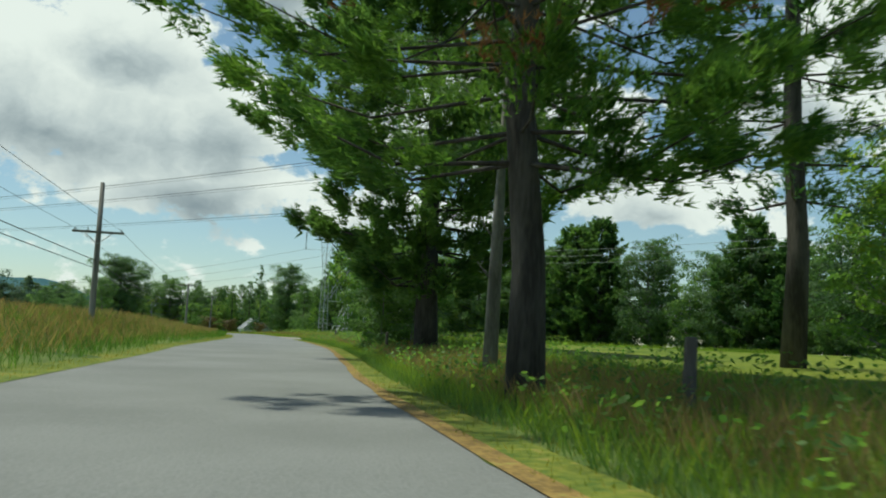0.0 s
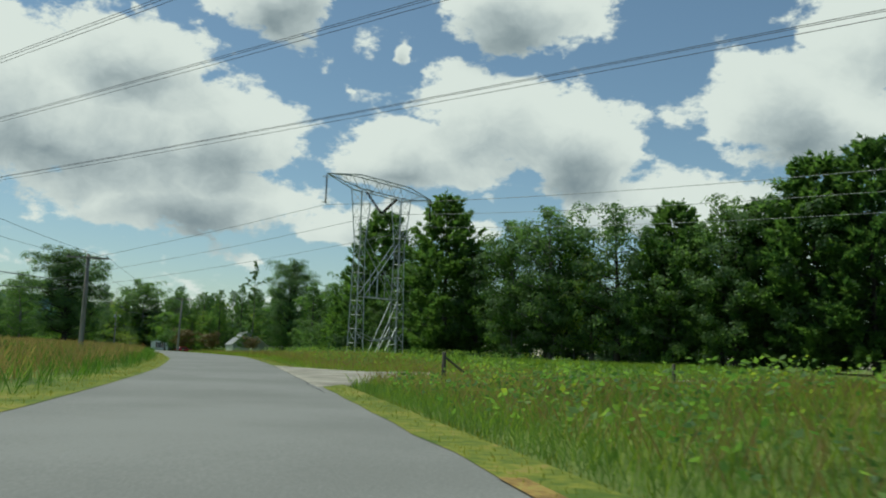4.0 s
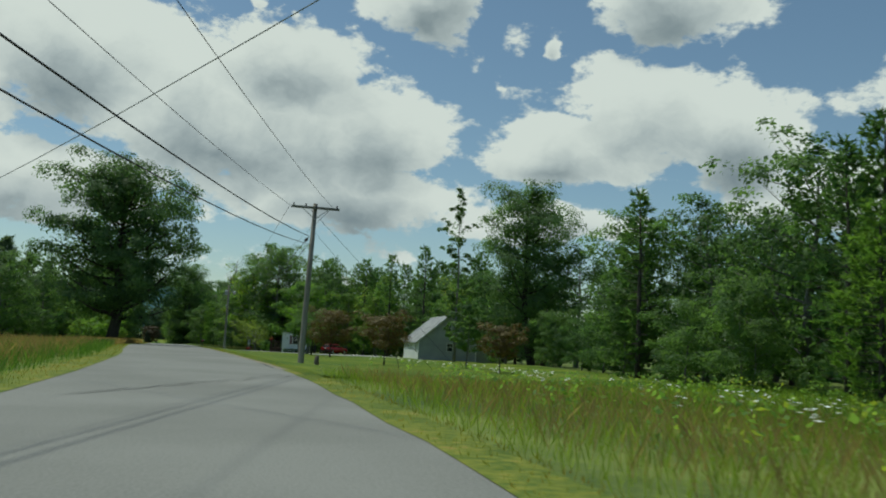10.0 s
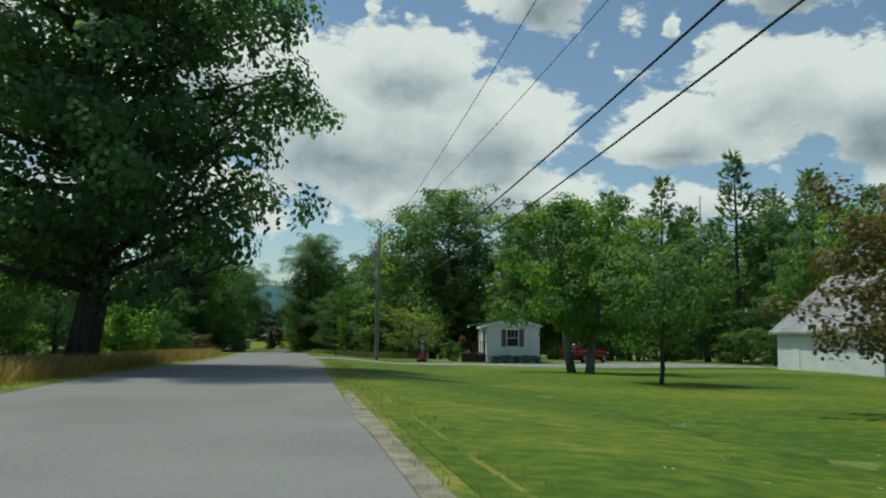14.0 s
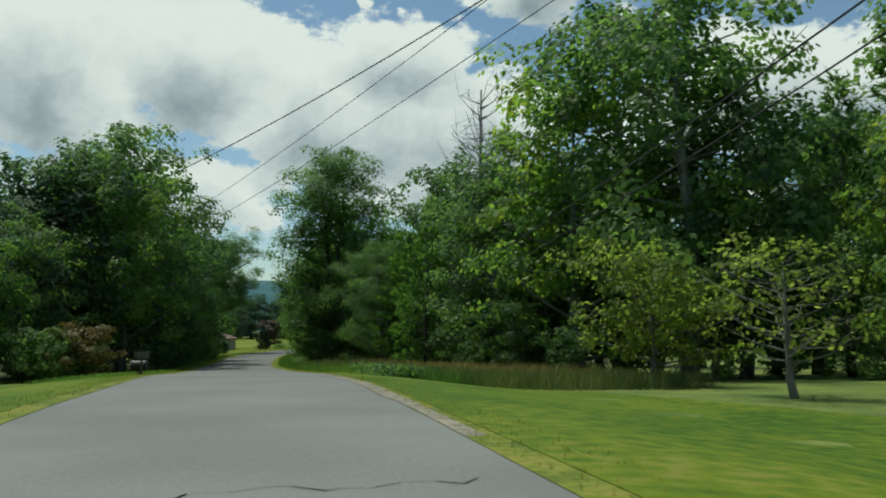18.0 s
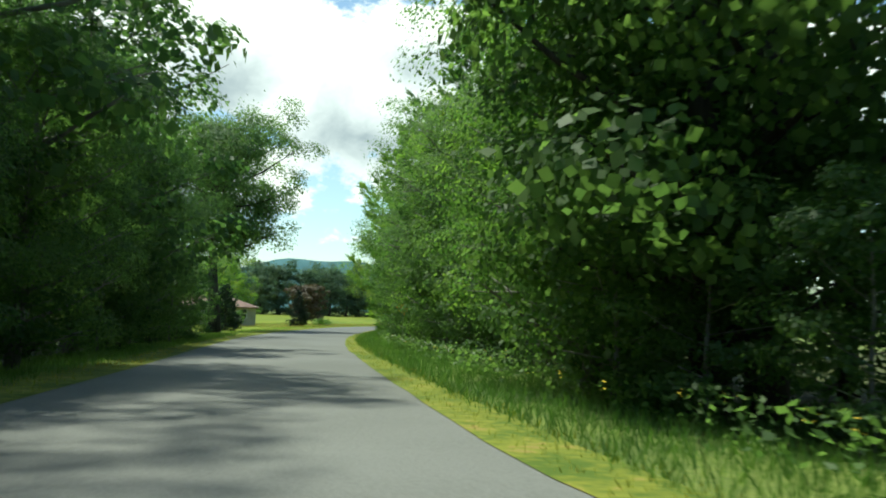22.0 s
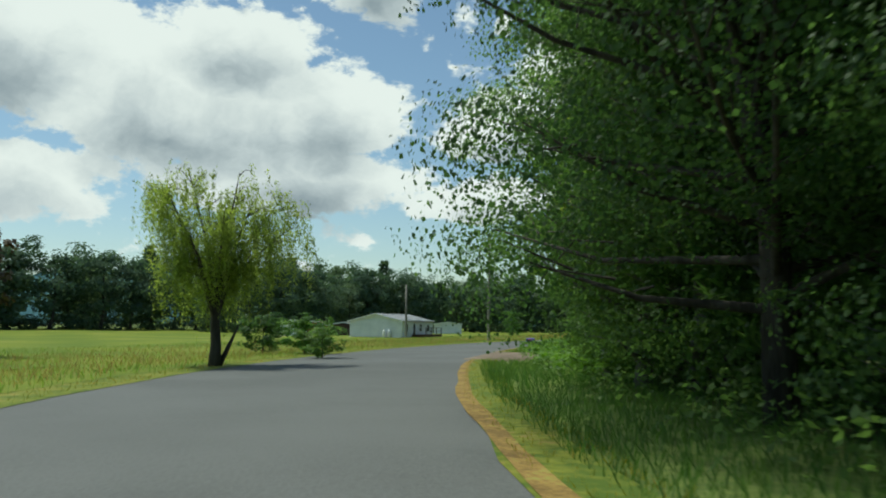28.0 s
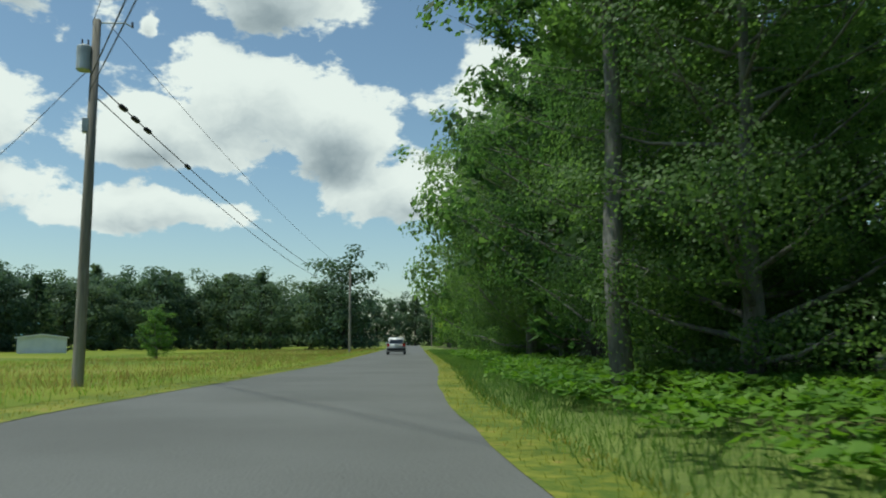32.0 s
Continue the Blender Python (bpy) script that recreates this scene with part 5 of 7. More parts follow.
def window_unit(parent, x0, x1, z0, z1, y, out, m=None, shutters=0.0, bars=True, name="window"):
    m = m or Matrix()
    f = Solid()
    t = 0.06
    lo, hi = min(y, y + out * 0.05), max(y, y + out * 0.05)
    f.box(x0, lo, z0, x1, hi, z0 + t, m).box(x0, lo, z1 - t, x1, hi, z1, m).box(x0, lo, z0 + t, x0 + t, hi, z1 - t, m).box(x1 - t, lo, z0 + t, x1, hi, z1 - t, m)
    f.box(x0 + t, lo, (z0 + z1) / 2 - 0.025, x1 - t, hi, (z0 + z1) / 2 + 0.025, m)
    w = f.make(name, TRIM, parent)
    g = y + out * 0.012
    Solid().box(x0 + t, min(y, g), z0 + t, x1 - t, max(y, g), z1 - t, m).make("pane", GLASS, w)
    if bars:
        for k in (1, 2):
            b = Solid()
            xx = x0 + t + (x1 - x0 - 2 * t) * k / 3
            b.box(xx - 0.012, min(g, g + out * 0.015), (z0 + z1) / 2 + 0.03, xx + 0.012, max(g, g + out * 0.015), z1 - t, m)
            b.make("glazing_bar", TRIM, w)
    if shutters:
        for a in (x0 - shutters - 0.02, x1 + 0.02):
            s = Solid()
            s.box(a, min(y, y + out * 0.03), z0, a + shutters, max(y, y + out * 0.03), z1, m)
            n = int((z1 - z0) / 0.09)
            for i in range(n):
                zz = z0 + 0.05 + i * (z1 - z0 - 0.1) / n
                s.box(a + 0.03, min(y + out * 0.03, y + out * 0.042), zz, a + shutters - 0.03, max(y + out * 0.03, y + out * 0.042), zz + 0.05, m)
            s.make("shutter", SHUTTER, parent)
    return w


def gable_roof(parent, x0, x1, y0, y1, eave, ridge, over, mat, thick=0.12, courses=14, name="roof"):
    """Two slopes of overlapping courses; the ridge runs along y."""
    xm = (x0 + x1) / 2
    drop = (ridge - eave) * over / (xm - x0)
    for s in (-1, 1):
        xe = x0 - over if s < 0 else x1 + over
        deck = ((xe, eave - drop - 0.02), (xm, ridge - 0.02), (xm, ridge - thick), (xe, eave - drop - thick))
        slope = Solid().plate(deck, y0 - over, y1 + over).make("roof_slope", mat, parent)
        for i in range(courses):
            k0, k1 = i / courses, (i + 1) / courses
            xa, xb = xe + (xm - xe) * k0, xe + (xm - xe) * k1
            za, zb = eave - drop + (ridge - eave + drop) * k0, eave - drop + (ridge - eave + drop) * k1
            Solid().plate(((xa, za + 0.014), (xb, zb + 0.002), (xb, zb - 0.018), (xa, za - 0.018)), y0 - over - 0.01, y1 + over + 0.01).make("shingle_course", mat, slope)
        for yy in (y0 - over - 0.04, y1 + over + 0.012):
            Solid().plate(((xe, eave - drop - 0.16), (xm, ridge - 0.16), (xm, ridge + 0.02), (xe, eave - drop + 0.02)), yy, yy + 0.026).make("rake_board", TRIM, parent)


def gable_fill(parent, mat, x0, x1, z0, z1, y, out, step):
    xm = (x0 + x1) / 2
    n = int(round((z1 - z0) / step))
    for i in range(n):
        a, b = z0 + i * step, z0 + (i + 1) * step
        h = (x1 - x0) / 2 * (1 - (a - z0) / (z1 - z0))
        h2 = (x1 - x0) / 2 * (1 - (b - z0) / (z1 - z0))
        board(xm - h, xm + h, xm - h2, xm + h2, a, b, y, out, Matrix(), mat, parent)


def barn():
    """Gable end towards the road, long side to the left of it."""
    x, y = -59.2, 260.1
    turn = math.atan2(11.0, -4.4) - math.pi / 2
    root = thing("barn", "grey clapboard barn with steep pale roof and white side wall", "barn", Matrix.Translation((x, y, ground_at(x, y) - 0.05)) @ Matrix.Rotation(turn, 4, "Z"))
    w, ln, eave, ridge = 7.4, 11.5, 2.55, 5.75
    front = Solid().box(0, 0, 0, w, 0.12, eave).plate(((0, eave), (w, eave), (w / 2, ridge - 0.1)), 0, 0.12).make("gable_wall", GREY_VINYL, root)
    siding(front, GREY_VINYL, 0, w, 0, eave, 0, -1, 0.15, holes=((3.6, 4.4, 1.2, 2.3),))
    gable_fill(front, GREY_VINYL, 0, w, eave, ridge - 0.1, 0, -1, 0.15)
    rear = Solid()
    rear.box(0, ln - 0.12, 0, w, ln, eave).plate(((0, eave), (w, eave), (w / 2, ridge - 0.1)), ln - 0.12, ln).make("rear_wall", GREY_VINYL, root)
    turn_side = Matrix.Rotation(math.pi / 2, 4, "Z")
    left = Solid().box(0, 0.12, 0, 0.12, ln - 0.12, eave).make("side_wall", WHITE_VINYL, root, "white vinyl siding")
    siding(left, WHITE_VINYL, 0, ln, 0, eave, 0, 1, 0.15, turn_side, holes=((1.5, 2.2, 1.0, 2.0), (8.6, 9.6, 0.0, 2.05)))
    Solid().box(w - 0.12, 0.12, 0, w, ln - 0.12, eave).make("side_wall", GREY_VINYL, root)
    gable_roof(root, 0, w, 0, ln, eave, ridge, 0.35, SHINGLE, courses=16)
    window_unit(root, 3.6, 4.4, 1.2, 2.3, -0.005, -1)
    window_unit(root, 3.3, 4.1, 3.6, 4.7, -0.03, -1)
    window_unit(root, 1.5, 2.2, 1.0, 2.0, 0.005, 1, turn_side)
    d = Solid().box(8.6, 0.0, 0.0, 9.6, 0.04, 2.05, turn_side).make("door", TRIM, root)
    Solid().rod(turn_side @ Vector((9.45, 0.04, 1.0)), turn_side @ Vector((9.45, 0.10, 1.0)), 0.03, n=8).make("door_knob", STEEL, d)
    c = Solid()
    for xx in (-0.03, w - 0.09):
        c.box(xx, -0.035, 0, xx + 0.12, -0.001, eave)
    c.make("corner_board", TRIM, root)
    s = Solid().box(w + 0.02, 1.2, 0, w + 2.4, 5.2, 1.9).plate(((w + 0.02, 1.9), (w + 2.6, 1.9), (w + 2.6, 2.0), (w + 0.02, 2.5)), 1.0, 5.4)
    s.make("lean_to", GREY_VINYL, root)


def mobile_home():
    x, y = -84.0, 278.0
    ax = radians(18.6)
    root = thing("mobile_home", "white single-wide mobile home with low grey roof and mauve shutters", "mobile home", Matrix.Translation((x, y, ground_at(x, y) + 0.02)) @ Matrix.Rotation(ax, 4, "Z"))
    w, ln, eave, ridge, sk = 4.05, 18.6, 2.95, 3.5, 0.62
    g = Solid().box(0, 0, sk, w, 0.1, eave).plate(((0, eave), (w, eave), (w / 2, ridge - 0.06)), 0, 0.1)
    g = g.make("end_wall", WHITE_VINYL, root)
    siding(g, WHITE_VINYL, 0, w, sk, eave, 0, -1, 0.125, holes=((1.5, 2.46, 1.25, 2.6),))
    gable_fill(g, WHITE_VINYL, 0, w, eave, ridge - 0.06, 0, -1, 0.12)
    side = Matrix.Rotation(math.pi / 2, 4, "Z")
    holes = ((0.9, 1.4, 1.55, 2.5), (2.95, 3.75, 0.7, 2.65), (4.4, 5.9, 0.95, 2.65), (6.6, 7.1, 1.55, 2.5), (14.4, 15.0, 1.55, 2.5))
    g = Solid().box(0, 0.1, sk, 0.1, ln, eave).make("side_wall", WHITE_VINYL, root)
    siding(g, WHITE_VINYL, 0, ln, sk, eave, 0, 1, 0.125, side, holes)
    Solid().box(w - 0.1, 0.1, sk, w, ln, eave).make("side_wall", WHITE_VINYL, root)
    Solid().box(0.1, ln - 0.1, sk, w - 0.1, ln, eave).plate(((0, eave), (w, eave), (w / 2, ridge - 0.06)), ln - 0.1, ln).make("end_wall", WHITE_VINYL, root)
    s = Solid().box(0.03, 0.03, -0.1, w - 0.03, 0.07, sk)
    s.box(0.03, 0.07, -0.1, 0.07, ln, sk).box(w - 0.07, 0.07, -0.1, w - 0.03, ln, sk)
    for i in range(int(ln / 0.2)):
        s.box(0.015, 0.1 + i * 0.2, -0.1, 0.03, 0.16 + i * 0.2, sk)
    for i in range(19):
        s.box(0.05 + i * 0.2, 0.015, -0.1, 0.11 + i * 0.2, 0.03, sk)
    s.make("skirting", TRIM, root)
    gable_roof(root, 0, w, 0, ln, eave, ridge, 0.18, SHINGLE, 0.1, 8)
    t = Solid().box(-0.03, -0.03, sk - 0.05, w + 0.03, 0.0, sk + 0.02).box(-0.2, -0.2, eave - 0.22, -0.16, ln + 0.2, eave - 0.02)
    t.make("fascia", TRIM, root)
    window_unit(root, 1.5, 2.46, 1.25, 2.6, -0.005, -1, shutters=0.36)
    for a, b, lo, hi in (holes[0], holes[3], holes[4]):
        window_unit(root, a, b, lo, hi, 0.005, 1, side, shutters=0.22)
    window_unit(root, *holes[2][:2], holes[2][2], holes[2][3], 0.005, 1, side, shutters=0.26, bars=False, name="picture_window")
    d = Solid().box(2.95, 0.0, 0.7, 3.75, 0.05, 2.65, side).make("door", TRIM, root)
    Solid().box(3.07, 0.05, 1.0, 3.63, 0.06, 2.5, side).make("storm_glass", GLASS, d)
    porch = Solid().plate(((-1.35, 2.84), (0.0, 3.05), (0.0, 3.13), (-1.35, 2.92)), 2.5, 6.3)
    porch.make("porch_roof", SHINGLE, root)
    Solid().box(-1.35, 2.5, 2.72, -1.31, 6.3, 2.9).make("porch_fascia", TRIM, root)
    Solid().rod((2.0, 5.2, 3.4), (2.0, 5.2, 3.95), 0.09, n=10).rod((2.0, 5.2, 3.95), (2.0, 5.2, 4.05), 0.14, n=10).make("flue", STEEL, root)
    # deck and steps
    m = Matrix.Translation((x, y, ground_at(x, y) + 0.02)) @ Matrix.Rotation(ax, 4, "Z")
    deck = thing("entry_deck", "dark brown stained wooden deck with railing and steps", "deck", m)
    d0, d1, out = 2.5, 5.4, -1.9
    for i in range(12):
        xx = out + (-0.05 - out) * i / 12
        Solid().box(xx, d0, 0.62, xx + 0.14, d1, 0.66).make("deck_board", DECK, deck)
    Solid().box(out, d0, 0.0, out + 0.05, d1, 0.6).box(out, d0, 0.0, -0.08, d0 + 0.05, 0.6).make("deck_skirt", DECK, deck)
    for xx, yy in ((out, d0), (out, d1), (-0.12, d0), (out, (d0 + d1) / 2), (out + 0.9, d0)):
        Solid().box(xx, yy, 0.6, xx + 0.09, yy + 0.09, 1.62).make("rail_post", DECK, deck)
    Solid().box(out - 0.02, d0, 1.56, out + 0.12, d1 + 0.09, 1.61).box(out, d0 - 0.02, 1.56, -0.05, d0 + 0.11, 1.61).make("handrail", DECK, deck)
    for i in range(17):
        yy = d0 + 0.12 + i * 0.165
        Solid().box(out + 0.03, yy, 0.66, out + 0.07, yy + 0.04, 1.56).make("baluster", DECK, deck)
    for i in range(10):
        xx = out + 0.14 + i * 0.17
        Solid().box(xx, d0 + 0.03, 0.66, xx + 0.04, d0 + 0.07, 1.56).make("baluster", DECK, deck)
    for i in range(4):
        Solid().box(out + 0.1, d1 + 0.28 * i, 0.02, out + 1.2, d1 + 0.28 * (i + 1), 0.56 - 0.16 * i).make("step", DECK, deck)
    for xx in (out + 0.05, out + 1.2):
        Solid().rod((xx, d1, 1.58), (xx, d1 + 1.15, 0.95), 0.045, n=6).make("stair_rail", DECK, deck)
        Solid().box(xx - 0.045, d1 + 1.1, 0, xx + 0.045, d1 + 1.19, 1.0).make("newel_post", DECK, deck)
        for i in range(6):
            yy = d1 + 0.12 + i * 0.17
            zt = 1.56 - 0.55 * (yy - d1)
            Solid().box(xx - 0.02, yy, zt - 0.85, xx + 0.02, yy + 0.04, zt).make("baluster", DECK, deck)
    pot = thing("flower_pot", "red flowers in a pot on the deck railing", "flower pot", m @ Matrix.Translation((out + 0.1, 3.6, 1.61)))
    Solid().tube([(0, 0, 0), (0, 0, 0.16)], [0.13, 0.18], 12).make("pot", DECK, pot)
    rng = np.random.default_rng(5)
    v, f = leaf_quads(rng.normal(0, 0.12, (160, 3)) + np.array([0, 0, 0.25]), rng, 0.09)
    mesh_from("flowers", v, f, TERRACOTTA, pot)
    for i, (xx, yy) in enumerate(((0.6, -0.5), (1.4, -0.55), (2.2, -0.5), (3.0, -0.55), (3.8, -0.5))):
        p = m @ Vector((xx, yy, 0))
        put(P_BUSH, p.x, p.y, i * 1.3, 0.26 + 0.03 * (i % 2), 0.7)
    p = m @ Vector((-2.9, 8.4, 0))
    put(P_BUSH_B, p.x, p.y, 0.4, 0.55)


def plain_house(name, label, category, x, y, z, turn, w, ln, eave, ridge, wall, roof, wins=(), side_wins=(), trim=True):
    root = thing(name, label, category, Matrix.Translation((x, y, ground_at(x + w / 2, y + 2) + z)) @ Matrix.Rotation(turn, 4, "Z"))
    g = Solid().box(0, 0, 0, w, 0.12, eave).plate(((0, eave), (w, eave), (w / 2, ridge - 0.08)), 0, 0.12)
    g = g.make("gable_wall", wall, root)
    siding(g, wall, 0, w, 0.3, eave, 0, -1, 0.2, holes=wins)
    Solid().box(0, ln - 0.12, 0, w, ln, eave).plate(((0, eave), (w, eave), (w / 2, ridge - 0.08)), ln - 0.12, ln).make("rear_wall", wall, root)
    side = Matrix.Translation((w, 0, 0)) @ Matrix.Rotation(math.pi / 2, 4, "Z")
    g = Solid().box(w - 0.12, 0.12, 0, w, ln - 0.12, eave).make("side_wall", wall, root)
    siding(g, wall, 0, ln, 0.3, eave, 0, -1, 0.2, side, side_wins)
    Solid().box(0, 0.12, 0, 0.12, ln - 0.12, eave).make("side_wall", wall, root)
    gable_roof(root, 0, w, 0, ln, eave, ridge, 0.3, roof, 0.12, 10)
    for a, b, c, d in wins:
        window_unit(root, a, b, c, d, -0.005, -1)
    for a, b, c, d in side_wins:
        window_unit(root, a, b, c, d, -0.005, -1, side)
    return root


barn()
mobile_home()
# white house in the field by the bend, gable to the road
hx, hy, hturn = -201.0, 530.8, -0.01
house = plain_house("white_house", "white double-wide house with pale roof in the field", "house", hx, hy, -0.15, hturn - 0.25, 8.4, 10.8, 2.6, 3.6, WHITE_VINYL, SHINGLE,
                    side_wins=((1.0, 1.9, 1.0, 2.1), (3.6, 4.5, 0.3, 2.2), (5.8, 6.7, 1.0, 2.1), (8.6, 9.5, 1.0, 2.1)))
plain_house("ranch_house", "low tan ranch house with brown roof behind spruces", "house", -200.0, 401.4, -0.1, 0.0, 8.5, 16.5, 2.5, 3.7, TAN_VINYL, BROWN_SHINGLE,
            wins=((3.4, 4.6, 1.0, 2.2),), side_wins=((1.5, 2.8, 1.0, 2.2), (5.5, 6.6, 1.0, 2.2), (9.5, 10.6, 0.9, 2.2), (13.0, 14.4, 1.0, 2.2)))
plain_house("garden_shed", "pale grey garden shed in the hay field", "shed", -213.3, 536.1, -0.1, 0.1, 3.3, 4.5, 2.1, 2.7, WHITE_VINYL, SHINGLE)
plain_house("small_barn", "rusty orange-brown shed in the hay field", "shed", -216.3, 556.2, -0.1, 0.1, 4.2, 4.5, 2.1, 2.6, CLAY, BROWN_SHINGLE)
plain_house("open_shed", "dark low shed beside the white house", "shed", -210.6, 552.9, -0.1, 0.1, 5.6, 4.0, 1.9, 2.4, DECK, BROWN_SHINGLE)
plain_house("small_white_house", "small white building beyond the reed meadow", "house", -147.4, 401.2, -0.1, 0.2, 7.0, 8.0, 2.4, 3.4, WHITE_VINYL, SHINGLE)
plain_house("camper_shed", "white camper shed at the field's far side", "shed", -198.2, 594.7, -0.1, 0.1, 6.0, 3.0, 2.4, 2.8, WHITE_VINYL, SHINGLE)

# porch rail of the white house
hm = Matrix.Translation((hx, hy, ground_at(hx + 4.8, hy + 2) - 0.15)) @ Matrix.Rotation(hturn - 0.25, 4, "Z")
porch = thing("porch_deck", "dark brown wooden porch on the white house", "deck", hm)
Solid().box(8.5, 3.0, 0.0, 10.8, 8.8, 0.6).make("platform", DECK, porch)
for yy in (3.05, 4.9, 6.8, 8.65):
    Solid().box(10.66, yy, 0.6, 10.76, yy + 0.1, 1.6).make("rail_post", DECK, porch)
Solid().box(10.64, 3.0, 1.5, 10.78, 8.8, 1.58).box(10.66, 3.0, 1.05, 10.74, 8.8, 1.1).make("handrail", DECK, porch)
for k, (yy, xx) in enumerate(((-0.35, 5.7), (-0.35, 6.5))):
    tk = thing("gas_bottle", "white gas bottle against the house wall", "gas bottle", hm @ Matrix.Translation((xx, yy, 0.1)), "gas bottles")
    Solid().tube([(0, 0, 0), (0, 0, 0.05), (0, 0, 0.95), (0, 0, 1.1), (0, 0, 1.18)], [0.16, 0.19, 0.19, 0.12, 0.05], 12).make("tank", TRIM, tk, smooth=True)
    Solid().rod((0, 0, 1.18), (0, 0, 1.28), 0.035, n=8).make("valve", STEEL, tk)


# ---- vehicles ----


def car(label, x, y, turn, paint, z):
    """A small sport utility car, rear towards -y."""
    root = thing("car", label, "car", Matrix.Translation((x, y, z)) @ Matrix.Rotation(turn, 4, "Z"))
    side = Matrix(((0, 1, 0, 0), (1, 0, 0, 0), (0, 0, 1, 0), (0, 0, 0, 1)))
    prof = ((-2.1, 0.42), (-2.15, 0.75), (-2.08, 1.0), (0.75, 0.98), (1.85, 0.86), (2.1, 0.62), (2.08, 0.34), (1.75, 0.24), (-1.8, 0.24))
    body = Solid().plate(prof, -0.86, 0.86, side).make("body", paint, root, bevel=0.07, smooth=True)
    roofp = ((-2.02, 0.98), (-1.82, 1.40), (-1.55, 1.54), (-0.2, 1.56), (0.35, 1.44), (1.05, 0.97))
    Solid().plate(roofp, -0.70, 0.70, side).make("cabin", paint, root, bevel=0.06, smooth=True)
    Solid().plate(((-2.055, 1.02), (-1.885, 1.36), (-1.86, 1.36), (-2.03, 1.02)), -0.58, 0.58, side).make("rear_window", GLASS, root)
    for s in (-1, 1):
        Solid().plate(((-1.75, 1.04), (-1.55, 1.42), (0.18, 1.42), (0.72, 1.04)), s * 0.695, s * 0.712, side).make("side_window", GLASS, root)
        Solid().box(s * 0.60 if s > 0 else -0.84, -2.17, 0.72, 0.84 if s > 0 else s * 0.60, -2.10, 1.0).make("tail_lamp", LAMP_RED, root, bevel=0.015)
        Solid().box(s * 0.55 if s > 0 else -0.8, 2.03, 0.6, 0.8 if s > 0 else s * 0.55, 2.12, 0.76).make("headlight", TRIM, root, bevel=0.015)
        Solid().box(s * 0.86 if s > 0 else -1.02, 0.55, 0.98, 1.02 if s > 0 else s * 0.86, 0.72, 1.12).make("door_mirror", paint, root, bevel=0.03)
        for yy in (-1.32, 1.36):
            wheel = Solid().tube([(s * 0.66, yy, 0.33), (s * 0.68, yy, 0.33), (s * 0.84, yy, 0.33), (s * 0.87, yy, 0.33)], [0.30, 0.33, 0.33, 0.29], 20).make("wheel", RUBBER, root)
            Solid().tube([(s * 0.868, yy, 0.33), (s * 0.885, yy, 0.33)], [0.21, 0.19], 14).make("rim", STEEL, wheel)
    Solid().plate(((1.0, 1.0), (0.40, 1.40), (0.42, 1.42), (1.03, 1.01)), -0.6, 0.6, side).make("windscreen", GLASS, root)
    Solid().box(-0.84, -2.24, 0.36, 0.84, -2.09, 0.58).make("rear_bumper", DARK, root, bevel=0.03)
    pl = Solid().box(-0.16, -2.19, 0.78, 0.16, -2.145, 0.92).make("number_plate", TRIM, root)
    Solid().box(-0.12, -2.196, 0.83, 0.12, -2.191, 0.87).make("plate_bar", DARK, pl)
    return root


cx, cy = spot(37.3, 0.3)
car("white compact sport utility car driving ahead on the asphalt", cx, cy, radians(-13.5), WHITE_PAINT, ground_at(cx, cy) + 0.02)
car("red compact car parked on the gravel drive", -77.3, 283.0, radians(-25), RED_PAINT, ground_at(-77.3, 283.0) + 0.05)

# ---- small things by the road ----


def mailbox(label, x, y, turn, paint, wood_mat, plate=None, flag=RED_FLAG):
    z = ground_at(x, y) - 0.34
    root = thing("mailbox", label, "mailbox", Matrix.Translation((x, y, z)) @ Matrix.Rotation(turn, 4, "Z") @ Matrix.Scale(0.86 if plate else 1.0, 4), "mailboxes")
    Solid().box(-0.05, -0.05, -0.3, 0.05, 0.05, 1.02).make("post", wood_mat, root, bevel=0.006)
    Solid().box(-0.30, -0.05, 0.98, 0.24, 0.05, 1.06).make("bracket", wood_mat, root, bevel=0.005)
    if plate is None:
        Solid().rod((0.0, 0, 0.66), (-0.26, 0, 1.0), 0.04, n=4).make("diagonal_brace", wood_mat, root)
    n = 10
    shape = [(-0.10, 1.06), (0.10, 1.06)] + [(0.10 * math.cos(math.pi * k / n), 1.18 + 0.10 * math.sin(math.pi * k / n)) for k in range(n + 1)]
    turned = Matrix.Rotation(math.pi / 2, 4, "Z")
    box = Solid().plate(shape, -0.26, 0.27, turned).make("box", paint, root, bevel=0.006)
    Solid().plate([(a * 1.06, b * 1.0 + (0.006 if b > 1.1 else -0.006)) for a, b in shape], 0.27, 0.295, turned).make("door", paint, box)
    Solid().box(-0.10, -0.125, 1.14, 0.06, -0.108, 1.17).box(-0.14, -0.125, 1.14, -0.09, -0.108, 1.22).make("flag", flag, box)
    if plate is None:
        Solid().box(0.06, -0.109, 1.10, 0.25, -0.104, 1.23).make("number_panel", DARK, box)
        for k in range(3):
            Solid().box(0.08 + k * 0.055, -0.112, 1.12, 0.115 + k * 0.055, -0.106, 1.21).make("number_bar", TRIM, box)
    else:
        p = Solid().box(-0.075, -0.066, 0.42, 0.075, -0.052, 0.98).make("address_plate", GREEN_SIGN, root, "green address plate")
        for k in range(3):
            Solid().box(-0.035, -0.070, 0.54 + k * 0.13, 0.035, -0.064, 0.62 + k * 0.13).make("number_bar", TRIM, p)
    return root


mailbox("black metal mailbox with pale number bars on a dark post", -94.9, 274.1, radians(25), DARK, POST_WOOD)
